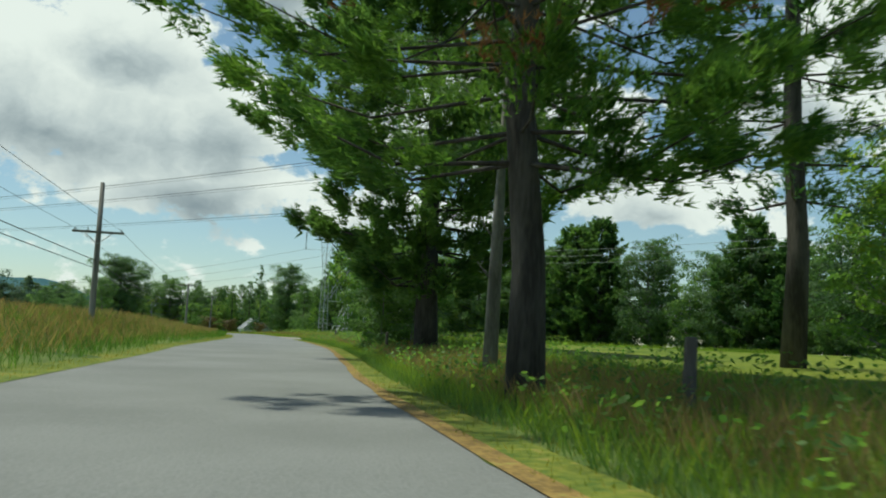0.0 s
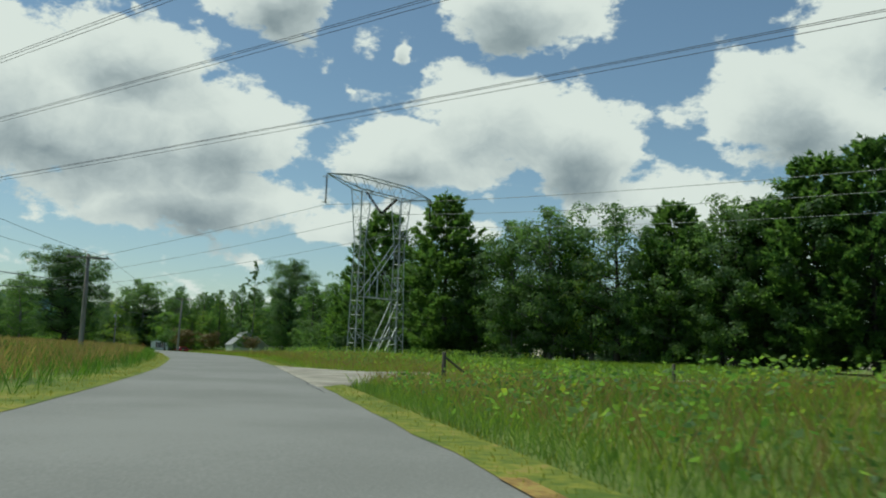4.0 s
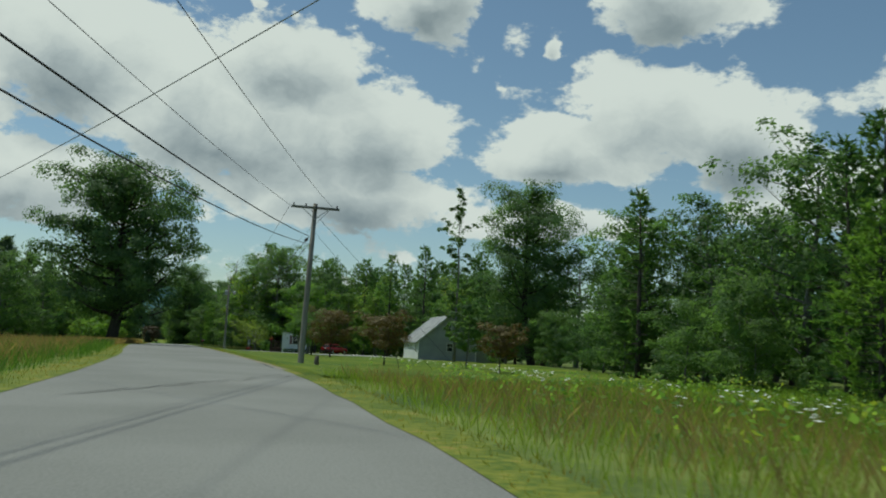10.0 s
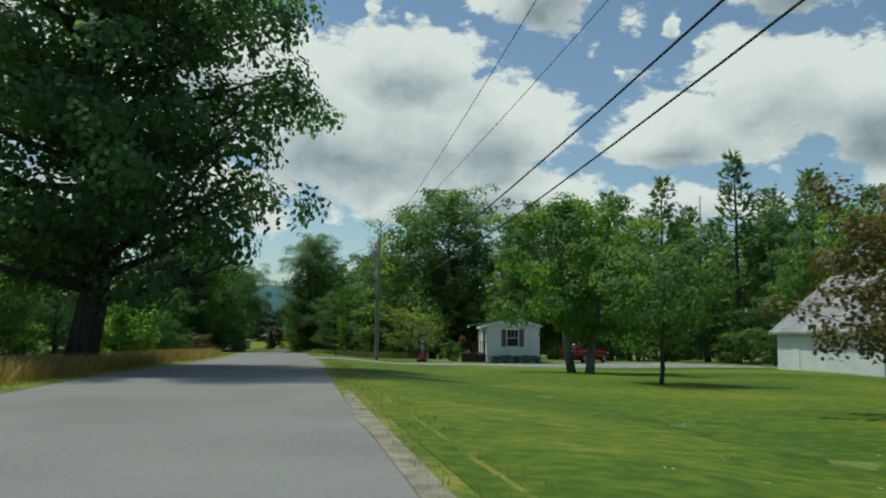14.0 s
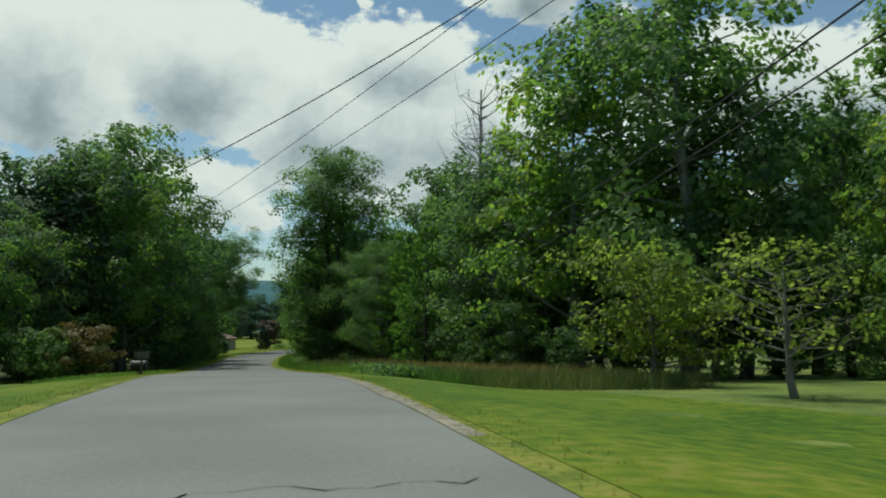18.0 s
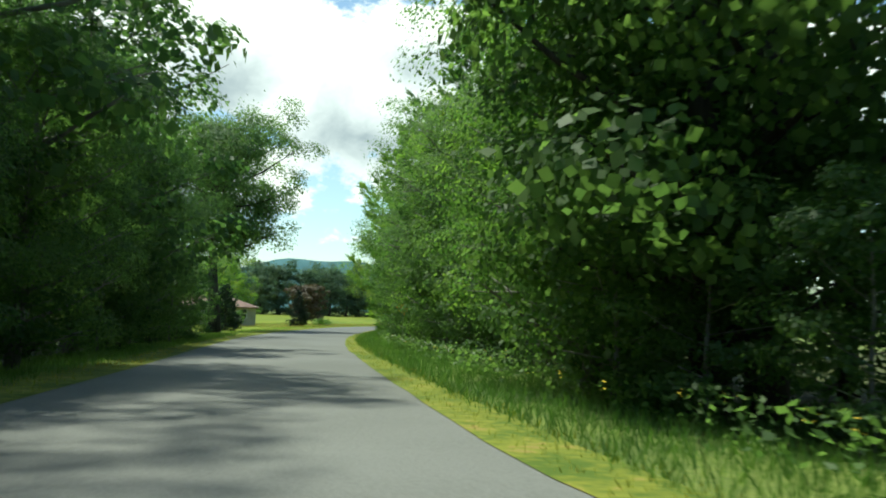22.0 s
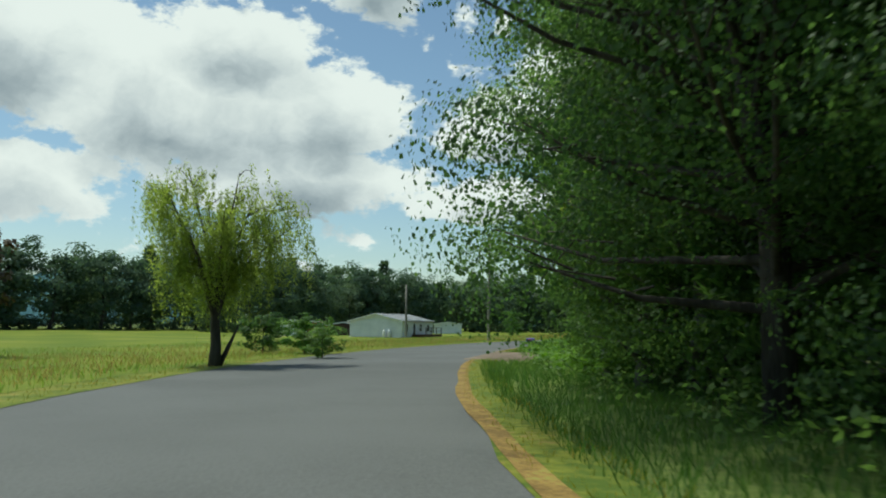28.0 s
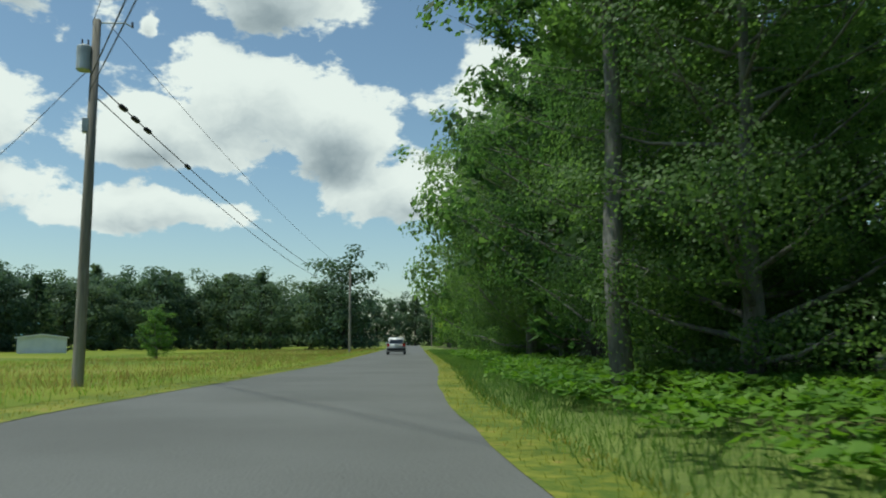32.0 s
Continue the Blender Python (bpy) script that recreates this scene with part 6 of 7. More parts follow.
mailbox("purple plastic mailbox with green plate on a wooden post", -172.4, 459.3, radians(-8), PURPLE, POST_WOOD, plate=1)
bx, by = spot(20.5, 4.65)
m = thing("barrel_mailbox", "dark round mailbox lying at the road's edge", "mailbox", Matrix.Translation((bx, by, ground_at(bx, by))) @ Matrix.Rotation(0.5, 4, "Z"), "mailboxes")
Solid().tube([(-0.34, 0, 0.42), (-0.3, 0, 0.42), (0.3, 0, 0.42), (0.34, 0, 0.42)], [0.2, 0.24, 0.24, 0.2], 16).make("barrel", DARK, m, smooth=False)
Solid().box(-0.07, -0.07, -0.3, 0.07, 0.07, 0.2).make("post", POST_WOOD, m)
Solid().box(-0.12, -0.5, 0.75, 0.5, -0.42, 1.05).box(0.15, -0.5, -0.2, 0.23, -0.42, 0.75).make("side_board", POST_WOOD, m)


def post(label, x, y, h, r=0.07, lean=0.0, name="fence_post"):
    z = ground_at(x, y)
    g = Solid().tube([(0, 0, -0.3), (lean * h * 0.5, 0, h * 0.5), (lean * h, 0, h * 0.97), (lean * h, 0, h)], [r * 1.1, r, r * 0.92, r * 0.7], 9)
    ob = g.make(name, POST_WOOD, smooth=True)
    ob.matrix_basis = Matrix.Translation((x, y, z))
    return tagged(ob, label, "post", "old posts")


post("thick weathered wooden fence post in tall grass", 4.2, 18.7, 1.05, 0.09, 0.03)
post("old leaning fence post with a brace in the meadow", -10.6, 96.9, 1.05, 0.08)
g = Solid().rod((0, 0, 0.9), (1.3, 0.5, -0.1), 0.045, n=7).make("brace_post", POST_WOOD)
g.matrix_basis = Matrix.Translation((-10.6, 96.9, ground_at(-10.6, 96.9)))
tagged(g, "slanting wooden brace against the fence post", "post", "old posts")
post("grey wooden fence post in the meadow", -3.0, 94.8, 0.95, 0.06)
post("cut wooden post stump beside the utility pole", -51.5, 198.8, 0.5, 0.125, name="post_stump")
post("thin dark stake at the lawn's edge", -48.5, 205.2, 0.9, 0.02, -0.35, name="garden_stake")
for k in range(4):
    x, y = spot(19.0 + 0.22 * k, 6.2 + 0.9 * k)
    post("rail fence post at the lawn", x, y, 0.95, 0.06)
for k in range(3):
    a, b = spot(19.0 + 0.22 * k, 6.2 + 0.9 * k), spot(19.22 + 0.22 * k, 7.1 + 0.9 * k)
    za, zb = ground_at(*a), ground_at(*b)
    for h in (0.45, 0.8):
        tagged(Solid().rod((*a, za + h), (*b, zb + h), 0.04, n=6).make("fence_rail", POST_WOOD), "brown wooden fence rail", "fence rail", "fence rails")

# meter board
root = thing("meter_pedestal", "grey electric meter pedestal on wooden posts with red flowers", "electric meter", Matrix.Translation((-89.5, 278.6, ground_at(-89.5, 278.6))) @ Matrix.Rotation(0.3, 4, "Z"))
for s in (-0.22, 0.2):
    Solid().box(s - 0.05, -0.05, -0.3, s + 0.05, 0.05, 1.75).make("post", POST_WOOD, root)
bxm = Solid().box(-0.16, -0.16, 1.05, 0.16, -0.05, 1.72).make("meter_box", STEEL, root, bevel=0.012)
Solid().tube([(0, -0.16, 1.48), (0, -0.25, 1.48)], [0.09, 0.075], 14).make("meter_dial", GLASS, bxm)
for s in (-0.08, 0.06):
    Solid().rod((s, -0.10, -0.2), (s, -0.10, 1.05), 0.035, n=8).make("conduit", STEEL, root)
Solid().box(-0.4, -0.5, 0.0, 0.4, -0.12, 0.22).make("planter", DECK, root, bevel=0.01)
rng = np.random.default_rng(9)
v, f = leaf_quads(rng.normal(0, 1, (260, 3)) * np.array([0.2, 0.12, 0.12]) + np.array([0, -0.3, 0.4]), rng, 0.1)
mesh_from("flower_cluster", v, f, TERRACOTTA, root)

# warning sign
sx, sy = -148.1, 365.1
sz = ground_at(sx, sy)
root = thing("warning_sign", "amber diamond warning sign with black lettering on a steel post", "road sign", Matrix.Translation((sx, sy, sz)) @ Matrix.Rotation(radians(22), 4, "Z"))
Solid().box(-0.025, -0.015, -0.3, 0.025, 0.015, 2.55).make("sign_post", STEEL, root, bevel=0.004)
d = 0.46
pl = Solid().plate(((0, 2.4), (d, 2.4 - d), (0, 2.4 - 2 * d), (-d, 2.4 - d)), -0.03, -0.018).make("sign_plate", ORANGE, root)
for word, zz in (("BLIND", 2.0), ("DRIVEWAY", 1.84)):
    cu = bpy.data.curves.new("lettering", "FONT")
    cu.body, cu.size, cu.align_x, cu.extrude = word, 0.155, "CENTER", 0.001
    cu.materials.append(DARK)
    ob = new("lettering", cu)
    ob.parent = pl
    ob.matrix_basis = Matrix.Translation((0, -0.033, zz)) @ Matrix.Rotation(math.pi / 2, 4, "X")

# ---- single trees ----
# the first pine's sunlit front is given by the lighter needle colour
settle(pine("white_pine", "large white pine with leaning trunk and dead rust-brown boughs", 61, 15.5, 16.5, 0.26, 22.0, NEEDLE_SUNLIT, trunk=0.29, dead_mat=NEEDLE_RUST, lean=(-0.03, 0), tuft=0.19, slim=0.11, mat_under=0.24, fans_per=9, gap=0.55, rise=0.02, steep=0.3, loft=0.15, group="roadside pines"), 2.4, 22.0, 0.6)
settle(pine("white_pine", "broad dark white pine overhanging the road", 62, 18, 17.0, 0.15, 19.0, NEEDLE, trunk=0.42, gap=0.6, tuft=0.24, slim=0.13, mat_under=0.34, fans_per=8, group="roadside pines", cone=0.42, sparse=0.08, rise=0.0, steep=0.3, loft=0.18, skirt=0.42, fill=2.6), 0.2, 41.4, 1.2)
settle(pine("white_pine", "tall open white pine with long bare boughs", 63, 22, 13, 0.22, 11.0, NEEDLE, trunk=0.30, gap=1.3, sparse=0.25, tuft=0.22, slim=0.15, mat_under=0.28, fans_per=7, rise=0.02, steep=0.25, loft=0.2, group="roadside pines"), 11.0, 32.0, 2.0)


def snag(label, seed, x, y, height, r, fan=0, bark=BARK_GREY, spread=0.3):
    rng = np.random.default_rng(seed)
    root = thing("dead_tree", label, "tree", Matrix.Translation((x, y, ground_at(x, y))), "dead trees")
    g = Solid().tube([(0, 0, -0.3), (0.1, 0, height * 0.5), (0.2, 0.05, height)], [r * 1.15, r * 0.8, r * 0.25], 9)
    g.make("trunk", bark, root, smooth=True)
    for i in range(fan):
        w = Solid()
        z = height * rng.uniform(0.25, 0.95)
        a = rng.uniform(0, 6.28)
        ln = height * spread * rng.uniform(0.3, 1.0) * (1.1 - z / height * 0.6)
        p = Vector((0.15, 0, z))
        q = p + Vector((math.cos(a) * ln * 0.6, math.sin(a) * ln * 0.6, ln * rng.uniform(0.1, 0.9)))
        w.tube([p, (p + q) / 2 + Vector((0, 0, -0.05 * ln)), q], [r * 0.18, r * 0.1, 0.008], 4, False)
        for k in range(4):
            e = p.lerp(q, rng.uniform(0.4, 1.0))
            w.rod(e, e + Vector(rng.normal(0, ln * 0.16, 3)) + Vector((0, 0, ln * 0.15)), r * 0.06, 0.005, 4, False)
        w.make("branch", bark, root)
    return root


def weeping_tree(label, seed, height, width):
    """A willow: a short trunk, rising limbs, and strands of narrow leaves that hang from them."""
    rng = np.random.default_rng(seed)
    root = thing("willow_tree", label, "tree")
    wood = Solid().tube([(0, 0, -0.3), (0.04, 0.02, height * 0.1), (-0.02, 0.05, height * 0.26), (0.06, 0, height * 0.4)], [0.24, 0.17, 0.14, 0.1], 9)
    wood.tube([(0.05, 0, -0.2), (0.42, 0.2, height * 0.09), (0.75, 0.3, height * 0.2)], [0.1, 0.07, 0.02], 6)
    heads = []
    for i in range(13):
        w, k = i * 2.399 + rng.normal(0, 0.2), (i + 0.5) / 13
        z0 = height * rng.uniform(0.2, 0.4)
        out = width * 0.5 * rng.uniform(0.35, 0.85) * (1.1 - 0.5 * k)
        top = height * (0.62 + 0.33 * k) * rng.uniform(0.95, 1.03)
        a, c = np.array([0.03, 0.02, z0]), np.array([math.cos(w) * out, math.sin(w) * out, top])
        m = a * 0.5 + c * 0.5 + np.array([-math.cos(w), -math.sin(w), 0.35]) * out * 0.12
        wood.tube([a, m, c], [0.075, 0.045, 0.012], 6, False)
        for q in range(9):
            g = rng.uniform(0.35, 1.0)
            p = (m + (c - m) * (g * 2 - 1)) if g > 0.5 else (a + (m - a) * g * 2)
            e = p + np.array([rng.normal(0, 0.42), rng.normal(0, 0.42), rng.uniform(0.05, 0.5)]) + np.array([math.cos(w), math.sin(w), 0]) * rng.uniform(0, 0.75)
            wood.tube([p, (p + e) / 2 + np.array([0, 0, 0.08]), e], [0.02, 0.013, 0.004], 4, False)
            heads += [e, (p + e) / 2]
    heads = np.array(heads)
    strands = heads[rng.choice(len(heads), 1100)] + rng.normal(0, 0.2, (1100, 3)) * np.array([1, 1, 0.6])
    length = rng.uniform(0.5, 2.1, 1100)
    pick = rng.integers(0, 1100, 40000)
    g = rng.uniform(0, 1, 40000)
    way = strands[:, :2] / (np.linalg.norm(strands[:, :2], axis=1)[:, None] + 0.3)
    pos = strands[pick] + rng.normal(0, 0.045, (40000, 3))
    pos[:, :2] += way[pick] * (np.sqrt(g) * 0.22)[:, None]
    pos[:, 2] -= g * length[pick] - 0.15
    pos[:, 2] = np.maximum(pos[:, 2], height * 0.12)
    v, f = leaf_quads(pos, rng, 0.13, upright=0.75, droop=0.8, aspect=0.32)
    wood.make("trunk", BARK, root, smooth=True)
    mesh_from("crown", v, f, LEAF_WILLOW, root)
    return root


snag("grey dead trunk with broken twigs beside the pines", 71, 2.1, 27.7, 7.5, 0.17, 14, spread=0.16)
snag("bare grey dead tree with a fan of branches", 72, -111.6, 320.4, 18.6, 0.24, 70, spread=0.36)
snag("thin bare dead trunk in the wood", 73, -106.5, 316.8, 15.5, 0.12, 26, spread=0.25)
snag("bare grey dead pine standing above the wood", 74, -69.8, 317.1, 19.0, 0.2, 14, spread=0.08)

settle(broadleaf("maple_tree", "rounded green maple with yellow-green tips by the road", 81, 5.7, 5.6, 0.02, 20000, 0.15, LEAF_BRIGHT, BARK_GREY, limbs=34, trunk=0.12), -1.8, 51.2, 0.0)
settle(broadleaf("oak_tree", "huge dark oak tree beside the road", 82, 19.5, 15.2, 0.13, 52000, 0.26, LEAF_OAK, BARK, trunk=0.55, limbs=58, shape=0.7, clump=0.98, core=0.1, open_crown=0.2), -89.6, 241.2, 0.3)
settle(broadleaf("oak_tree", "large green oak with boughs reaching over the road", 83, 18.0, 13.6, 0.36, 62000, 0.18, LEAF_OAK, BARK, trunk=0.45, limbs=48, open_crown=0.4, clump=1.1, shape=0.8), -172.2, 382.1, 0.9)
settle(broadleaf("tall_hardwood", "tall dark tree with ragged top behind the barn", 84, 21.5, 11.0, 0.06, 36000, 0.24, LEAF_OAK, BARK, limbs=48, clump=1.25), -44.6, 254.4)
settle(broadleaf("slender_tree", "slender sparse tree with a bare spike top", 85, 21.0, 4.6, 0.10, 6500, 0.22, LEAF, BARK_GREY, limbs=26, open_crown=0.7, trunk=0.16), -53.9, 255.8)
settle(broadleaf("ornamental_tree", "small bronze-leaved ornamental tree on the lawn", 86, 4.3, 4.8, 0.26, 6400, 0.12, LEAF_RUST, BARK, limbs=20, trunk=0.07, group="lawn trees"), -62.2, 234.2)
settle(broadleaf("ornamental_tree", "small bronze-leaved ornamental tree on the lawn", 87, 3.5, 3.9, 0.26, 5200, 0.115, LEAF_RUST, BARK, limbs=20, trunk=0.06, group="lawn trees"), -52.1, 215.3)
settle(broadleaf("ornamental_tree", "small bronze-leaved ornamental tree on the lawn", 88, 2.8, 2.8, 0.26, 3600, 0.11, LEAF_RUST, BARK, limbs=18, trunk=0.05, group="lawn trees"), -42.8, 207.2)
settle(broadleaf("young_tree", "young green tree on the lawn", 89, 4.6, 2.6, 0.22, 3200, 0.14, LEAF, BARK_GREY, limbs=18, trunk=0.06, group="lawn trees"), -45.8, 213.0)
settle(broadleaf("crab_apple", "small grey-green crab apple tree on the lawn", 90, 4.6, 4.8, 0.26, 5600, 0.13, LEAF, BARK, limbs=20, trunk=0.08, group="lawn trees"), -68.4, 246.5)
settle(broadleaf("lawn_maple", "bright green maple with twin trunks on the lawn", 91, 9.0, 6.8, 0.14, 16000, 0.165, LEAF_BRIGHT, BARK_GREY, limbs=26, trunk=0.2, twin=True, group="lawn trees"), -73.2, 257.6)
settle(broadleaf("apple_tree", "spreading sparse apple tree at the lawn's edge", 92, 4.4, 5.0, 0.2, 900, 0.16, LEAF_WILLOW, BARK_GREY, limbs=34, trunk=0.11, open_crown=0.8), -94.6, 293.6)
settle(broadleaf("apple_tree", "spreading sparse apple tree at the lawn's edge", 93, 4.8, 6.4, 0.16, 3800, 0.18, LEAF_WILLOW, BARK_GREY, limbs=26, trunk=0.12, open_crown=0.6), -99.2, 301.0)
settle(broadleaf("roadside_maple", "tall two-lobed dark green maple beside the road", 94, 20.0, 9.4, 0.05, 40000, 0.21, LEAF, BARK, clump=1.3, limbs=60, trunk=0.3, twin=True), -130.3, 337.6)
settle(pine("blue_spruce", "dense blue-green spruce on the lawn", 95, 4.4, 3.8, 0.0, 9.0, NEEDLE_BLUE, gap=0.28, tuft=0.2, fans=2.0, rise=-0.12, cone=0.9, trunk=0.08), -177.7, 391.3)
settle(pine("blue_spruce", "dense dark spruce beside the hay field", 96, 4.9, 3.3, 0.0, 9.0, NEEDLE_BLUE, gap=0.28, tuft=0.2, fans=2.0, rise=-0.12, cone=0.9, trunk=0.08), -187.8, 422.4)
settle(broadleaf("roadside_maple", "large dark maple with low boughs over the bend", 99, 15.0, 9.8, 0.08, 150000, 0.07, LEAF, BARK, trunk=0.19, limbs=96, clump=1.05, core=0.1, shape=0.6), *spot(28.68, -5.3), 0.8)
settle(weeping_tree("yellow-green weeping willow at the hay field's edge", 97, 6.7, 6.4), -181.7, 436.2, 0.4)
settle(broadleaf("smoke_bush", "rusty-leaved bush at the lawn's edge", 100, 2.6, 3.2, 0.05, 5200, 0.12, LEAF_RUST, BARK, limbs=18, trunk=0.05, category="bush"), *spot(20.95, 8.2))
settle(broadleaf("plum_tree", "dark purple-leaved tree by the hay field", 98, 6.5, 6.0, 0.08, 4200, 0.3, LEAF_PLUM, BARK, limbs=22), -200.0, 446.1)
for x, y, seed in ((-168.6, 473.0, 111), (-166.9, 484.0, 112), (-165.4, 462.0, 113)):
    settle(broadleaf("tall_hardwood", "tall hardwood with bare grey trunks at the wood's edge", seed, 18.0, 8.5, 0.4, 9000, 0.21, LEAF, BARK_GREY, limbs=18, trunk=0.2, twin=seed == 111, group="roadside wood"), x, y, seed)
put(P_BUSH_B, -183.1, 450.4, 0.3, 0.75, 0.75)
put(P_BUSH, -186.3, 453.6, 1.3, 0.85, 0.8)
put(P_BUSH, -180.6, 444.8, 2.3, 0.6, 0.7)
put(P_BUSH_B, *spot(29.3, 12.2), 0.4, 0.7, 0.5)
put(P_BUSH, *spot(29.5, 13.0), 1.4, 0.6, 0.45)
put(P_BUSH, -193.9, 413.9, 0.7, 0.9, 1.0)
put(P_BUSH, -190.0, 407.0, 1.1, 1.1, 1.25)
put(P_BUSH, -183.5, 398.5, 2.1, 0.9, 1.1)
put(P_UNDER, -170.5, 376.5, 0.3, 0.8)
put(P_BUSH, -185.4, 403.3, 2.7, 0.55)
put(P_BUSH, -187.5, 407.6, 1.7, 0.6)
put(P_BUSH_B, *spot(17.0, 8.5), 1.0, 1.1, 1.2)
put(P_ASH, -201.3, 426.8, 2.0, 0.85)
put(P_ASH, -207.4, 417.8, 0.5, 0.9)
put(P_ASH, -208.2, 431.9, 0.5, 0.8)
put(P_ASH, 10.4, 24.1, 0.2, 0.42)
put(P_UNDER, -0.6, 48.3, 0.6, 0.75)
put(P_UNDER, -1.9, 47.6, 2.6, 0.62)
post("weathered fence post beside the roadside maple", -1.6, 45.9, 1.0, 0.07)
put(P_UNDER, 12.6, 20.6, 1.9, 0.8)
put(P_ASH, -177.9, 540.5, 1.9, 0.34)
for t, d, s in ((18.4, 10, 0.9), (18.8, 12, 0.8), (19.3, 9, 0.7)):
    ob = put(P_BUSH, *spot(t, d), t, s)

# ---- grounds and grass ----
strip("hay_field", 25.2, 52, lambda t: edge_l(t) + 1.1, lambda t: edge_l(t) + 7.5, 0.036, HAY, "mown light green hay field by the road", "field", step=0.25, cross=10)
strip("hay_field", 25.2, 52, lambda t: edge_l(t) + 7.3, lambda t: 120.0, 0.05, HAY, "mown light green hay field", "field", step=0.25, cross=40)
strip("hay_meadow", -4, 6.0, lambda t: -48.0, lambda t: -7.5, 0.05, HAY, "bright yellow-green mown meadow", "field", step=0.25, cross=18)
strip("lawn", 11.7, 17.75, lambda t: -34.0, lambda t: edge_r(t) - 0.3, 0.036, LAWN, "sunny mown lawn with clover flowers", "lawn", cross=24)
strip("lawn", 18.05, 20.6, lambda t: -17.0 + 4.2 * (t - 18), lambda t: edge_r(t) - 0.3, 0.036, LAWN, "sunny mown lawn beside the road", "lawn", cross=12)
strip("lawn", 17.75, 18.05, lambda t: -34.0, lambda t: edge_r(t) - 0.3, 0.036, LAWN, "mown lawn round the mobile home", "lawn", cross=18)
strip("lawn", 18.1, 21.7, lambda t: edge_l(t) + 0.3, lambda t: 11.0, 0.036, LAWN, "mown lawn across the road", "lawn", cross=10)
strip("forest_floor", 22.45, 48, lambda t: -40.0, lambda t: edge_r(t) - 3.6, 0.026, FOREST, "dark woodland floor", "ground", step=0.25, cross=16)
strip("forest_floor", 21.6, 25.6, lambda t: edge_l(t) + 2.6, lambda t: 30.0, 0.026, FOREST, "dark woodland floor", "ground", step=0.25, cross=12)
patch("sand_drive", (spot(5.58, -1.9), spot(6.95, -2.1), spot(6.46, -5.6), spot(6.09, -5.7)), 0.046, SAND, "pale sandy gravel lane entering the road", "driveway")
patch("sand_drive", (spot(6.09, -5.7), spot(6.46, -5.6), spot(6.52, -10.0), spot(6.40, -10.0)), 0.046, SAND, "pale sandy gravel lane beside the meadow", "driveway")
patch("sand_drive", (spot(6.40, -10.0), spot(6.52, -10.0), spot(6.5, -44), spot(6.36, -44)), 0.046, SAND, "pale sandy gravel lane across the meadow", "driveway")
patch("gravel_drive", (spot(17.5, -1.6), spot(17.88, -1.9), spot(17.84, -8), spot(17.54, -8)), 0.045, GRAVEL, "grey gravel driveway to the mobile home", "driveway")
patch("gravel_drive", (spot(17.54, -8), spot(17.84, -8), spot(17.98, -30), spot(17.42, -38)), 0.045, GRAVEL, "grey gravel driveway beside the mobile home", "driveway")
patch("dirt_drive", (spot(30.38, -1.4), spot(31.14, -1.6), spot(30.86, -6.2), spot(30.52, -6.5)), 0.05, DIRT, "reddish dirt driveway into the wood", "driveway")
patch("dirt_drive", (spot(30.52, -6.5), spot(30.86, -6.2), spot(30.85, -18), spot(30.65, -18)), 0.05, DIRT, "reddish dirt track into the wood", "driveway")
strip("gravel_shoulder", 11.9, 15.2, lambda t: edge_r(t) - 0.12, lambda t: edge_r(t) + 0.15, 0.031, SHOULDER, "loose sandy gravel at the asphalt's edge", "road shoulder", wobble=0.06, cross=2)
strip("gravel_shoulder", 18.6, 20.4, lambda t: edge_r(t) - 0.16, lambda t: edge_r(t) + 0.15, 0.031, SHOULDER, "pale sandy gravel at the asphalt's edge", "road shoulder", wobble=0.05, cross=2)
LITTER = material("rusty_needle_litter", (0.17, 0.105, 0.03), (0.34, 0.22, 0.06), 2.0, 0.95, 0.6, fine=14, grit=2.0, third=(0.30, 0.27, 0.06))
for t0, t1 in ((-2.0, 4.6), (26.8, 30.3), (31.1, 31.9)):
    strip("needle_litter", t0, t1, lambda t: edge_r(t) - 0.14, lambda t: edge_r(t) + 0.14, 0.036, LITTER, "rust-brown pine needle litter along the asphalt edge", "leaf litter", wobble=0.03, cross=2)
strip("verge", -6, 40, lambda t: edge_r(t) - 0.7, lambda t: edge_r(t) + 0.09, 0.028, VERGE, "yellow-green grass verge along the asphalt", "verge", wobble=0.03, cross=3)
strip("verge", -6, 40, lambda t: edge_l(t) - 0.16, lambda t: edge_l(t) + 1.25, 0.028, VERGE, "yellow-green grass verge along the asphalt", "verge", wobble=0.07, cross=3)

rng = np.random.default_rng(77)


def u(a, b, n):
    return rng.uniform(a, b, n)


def er(t):
    return -table(RIGHT_EDGE, t)


def el(t):
    return table(LEFT_EDGE, t)


def off_drives(p):
    t, d = course(p)
    bad = on_drive(t, d)
    return p[~bad]


def sow(name, label, mat, t0, t1, d0, d1, n, h0, h1, width=0.012, lean=0.28, avoid=True):
    p = scatter(rng, t0, t1, d0, d1, n)
    if avoid:
        p = off_drives(p)
    return blades(name, p, u(h0, h1, len(p)), rng, mat, label, width, lean)


sow("verge_grass", "short yellow-green verge grass", YELLOW, -1, 40, lambda t: er(t) - 1.0, lambda t: er(t) + 0.02, 60000, 0.04, 0.12, 0.005)
sow("verge_grass", "short yellow-green verge grass", YELLOW, -1, 40, lambda t: el(t) - 0.02, lambda t: el(t) + 0.9, 34000, 0.04, 0.13, 0.007)
sow("tall_grass", "tall green roadside grass", LUSH, -1, 5.6, lambda t: er(t) - 6.0, lambda t: er(t) - 0.7, 80000, 0.12, 0.36, 0.0035)
sow("tall_grass", "tall green meadow grass", MEADOW, -1, 11.8, lambda t: np.where(t < 4, -8.0, -16.0), lambda t: er(t) - 0.9, 110000, 0.16, 0.45, 0.0045)
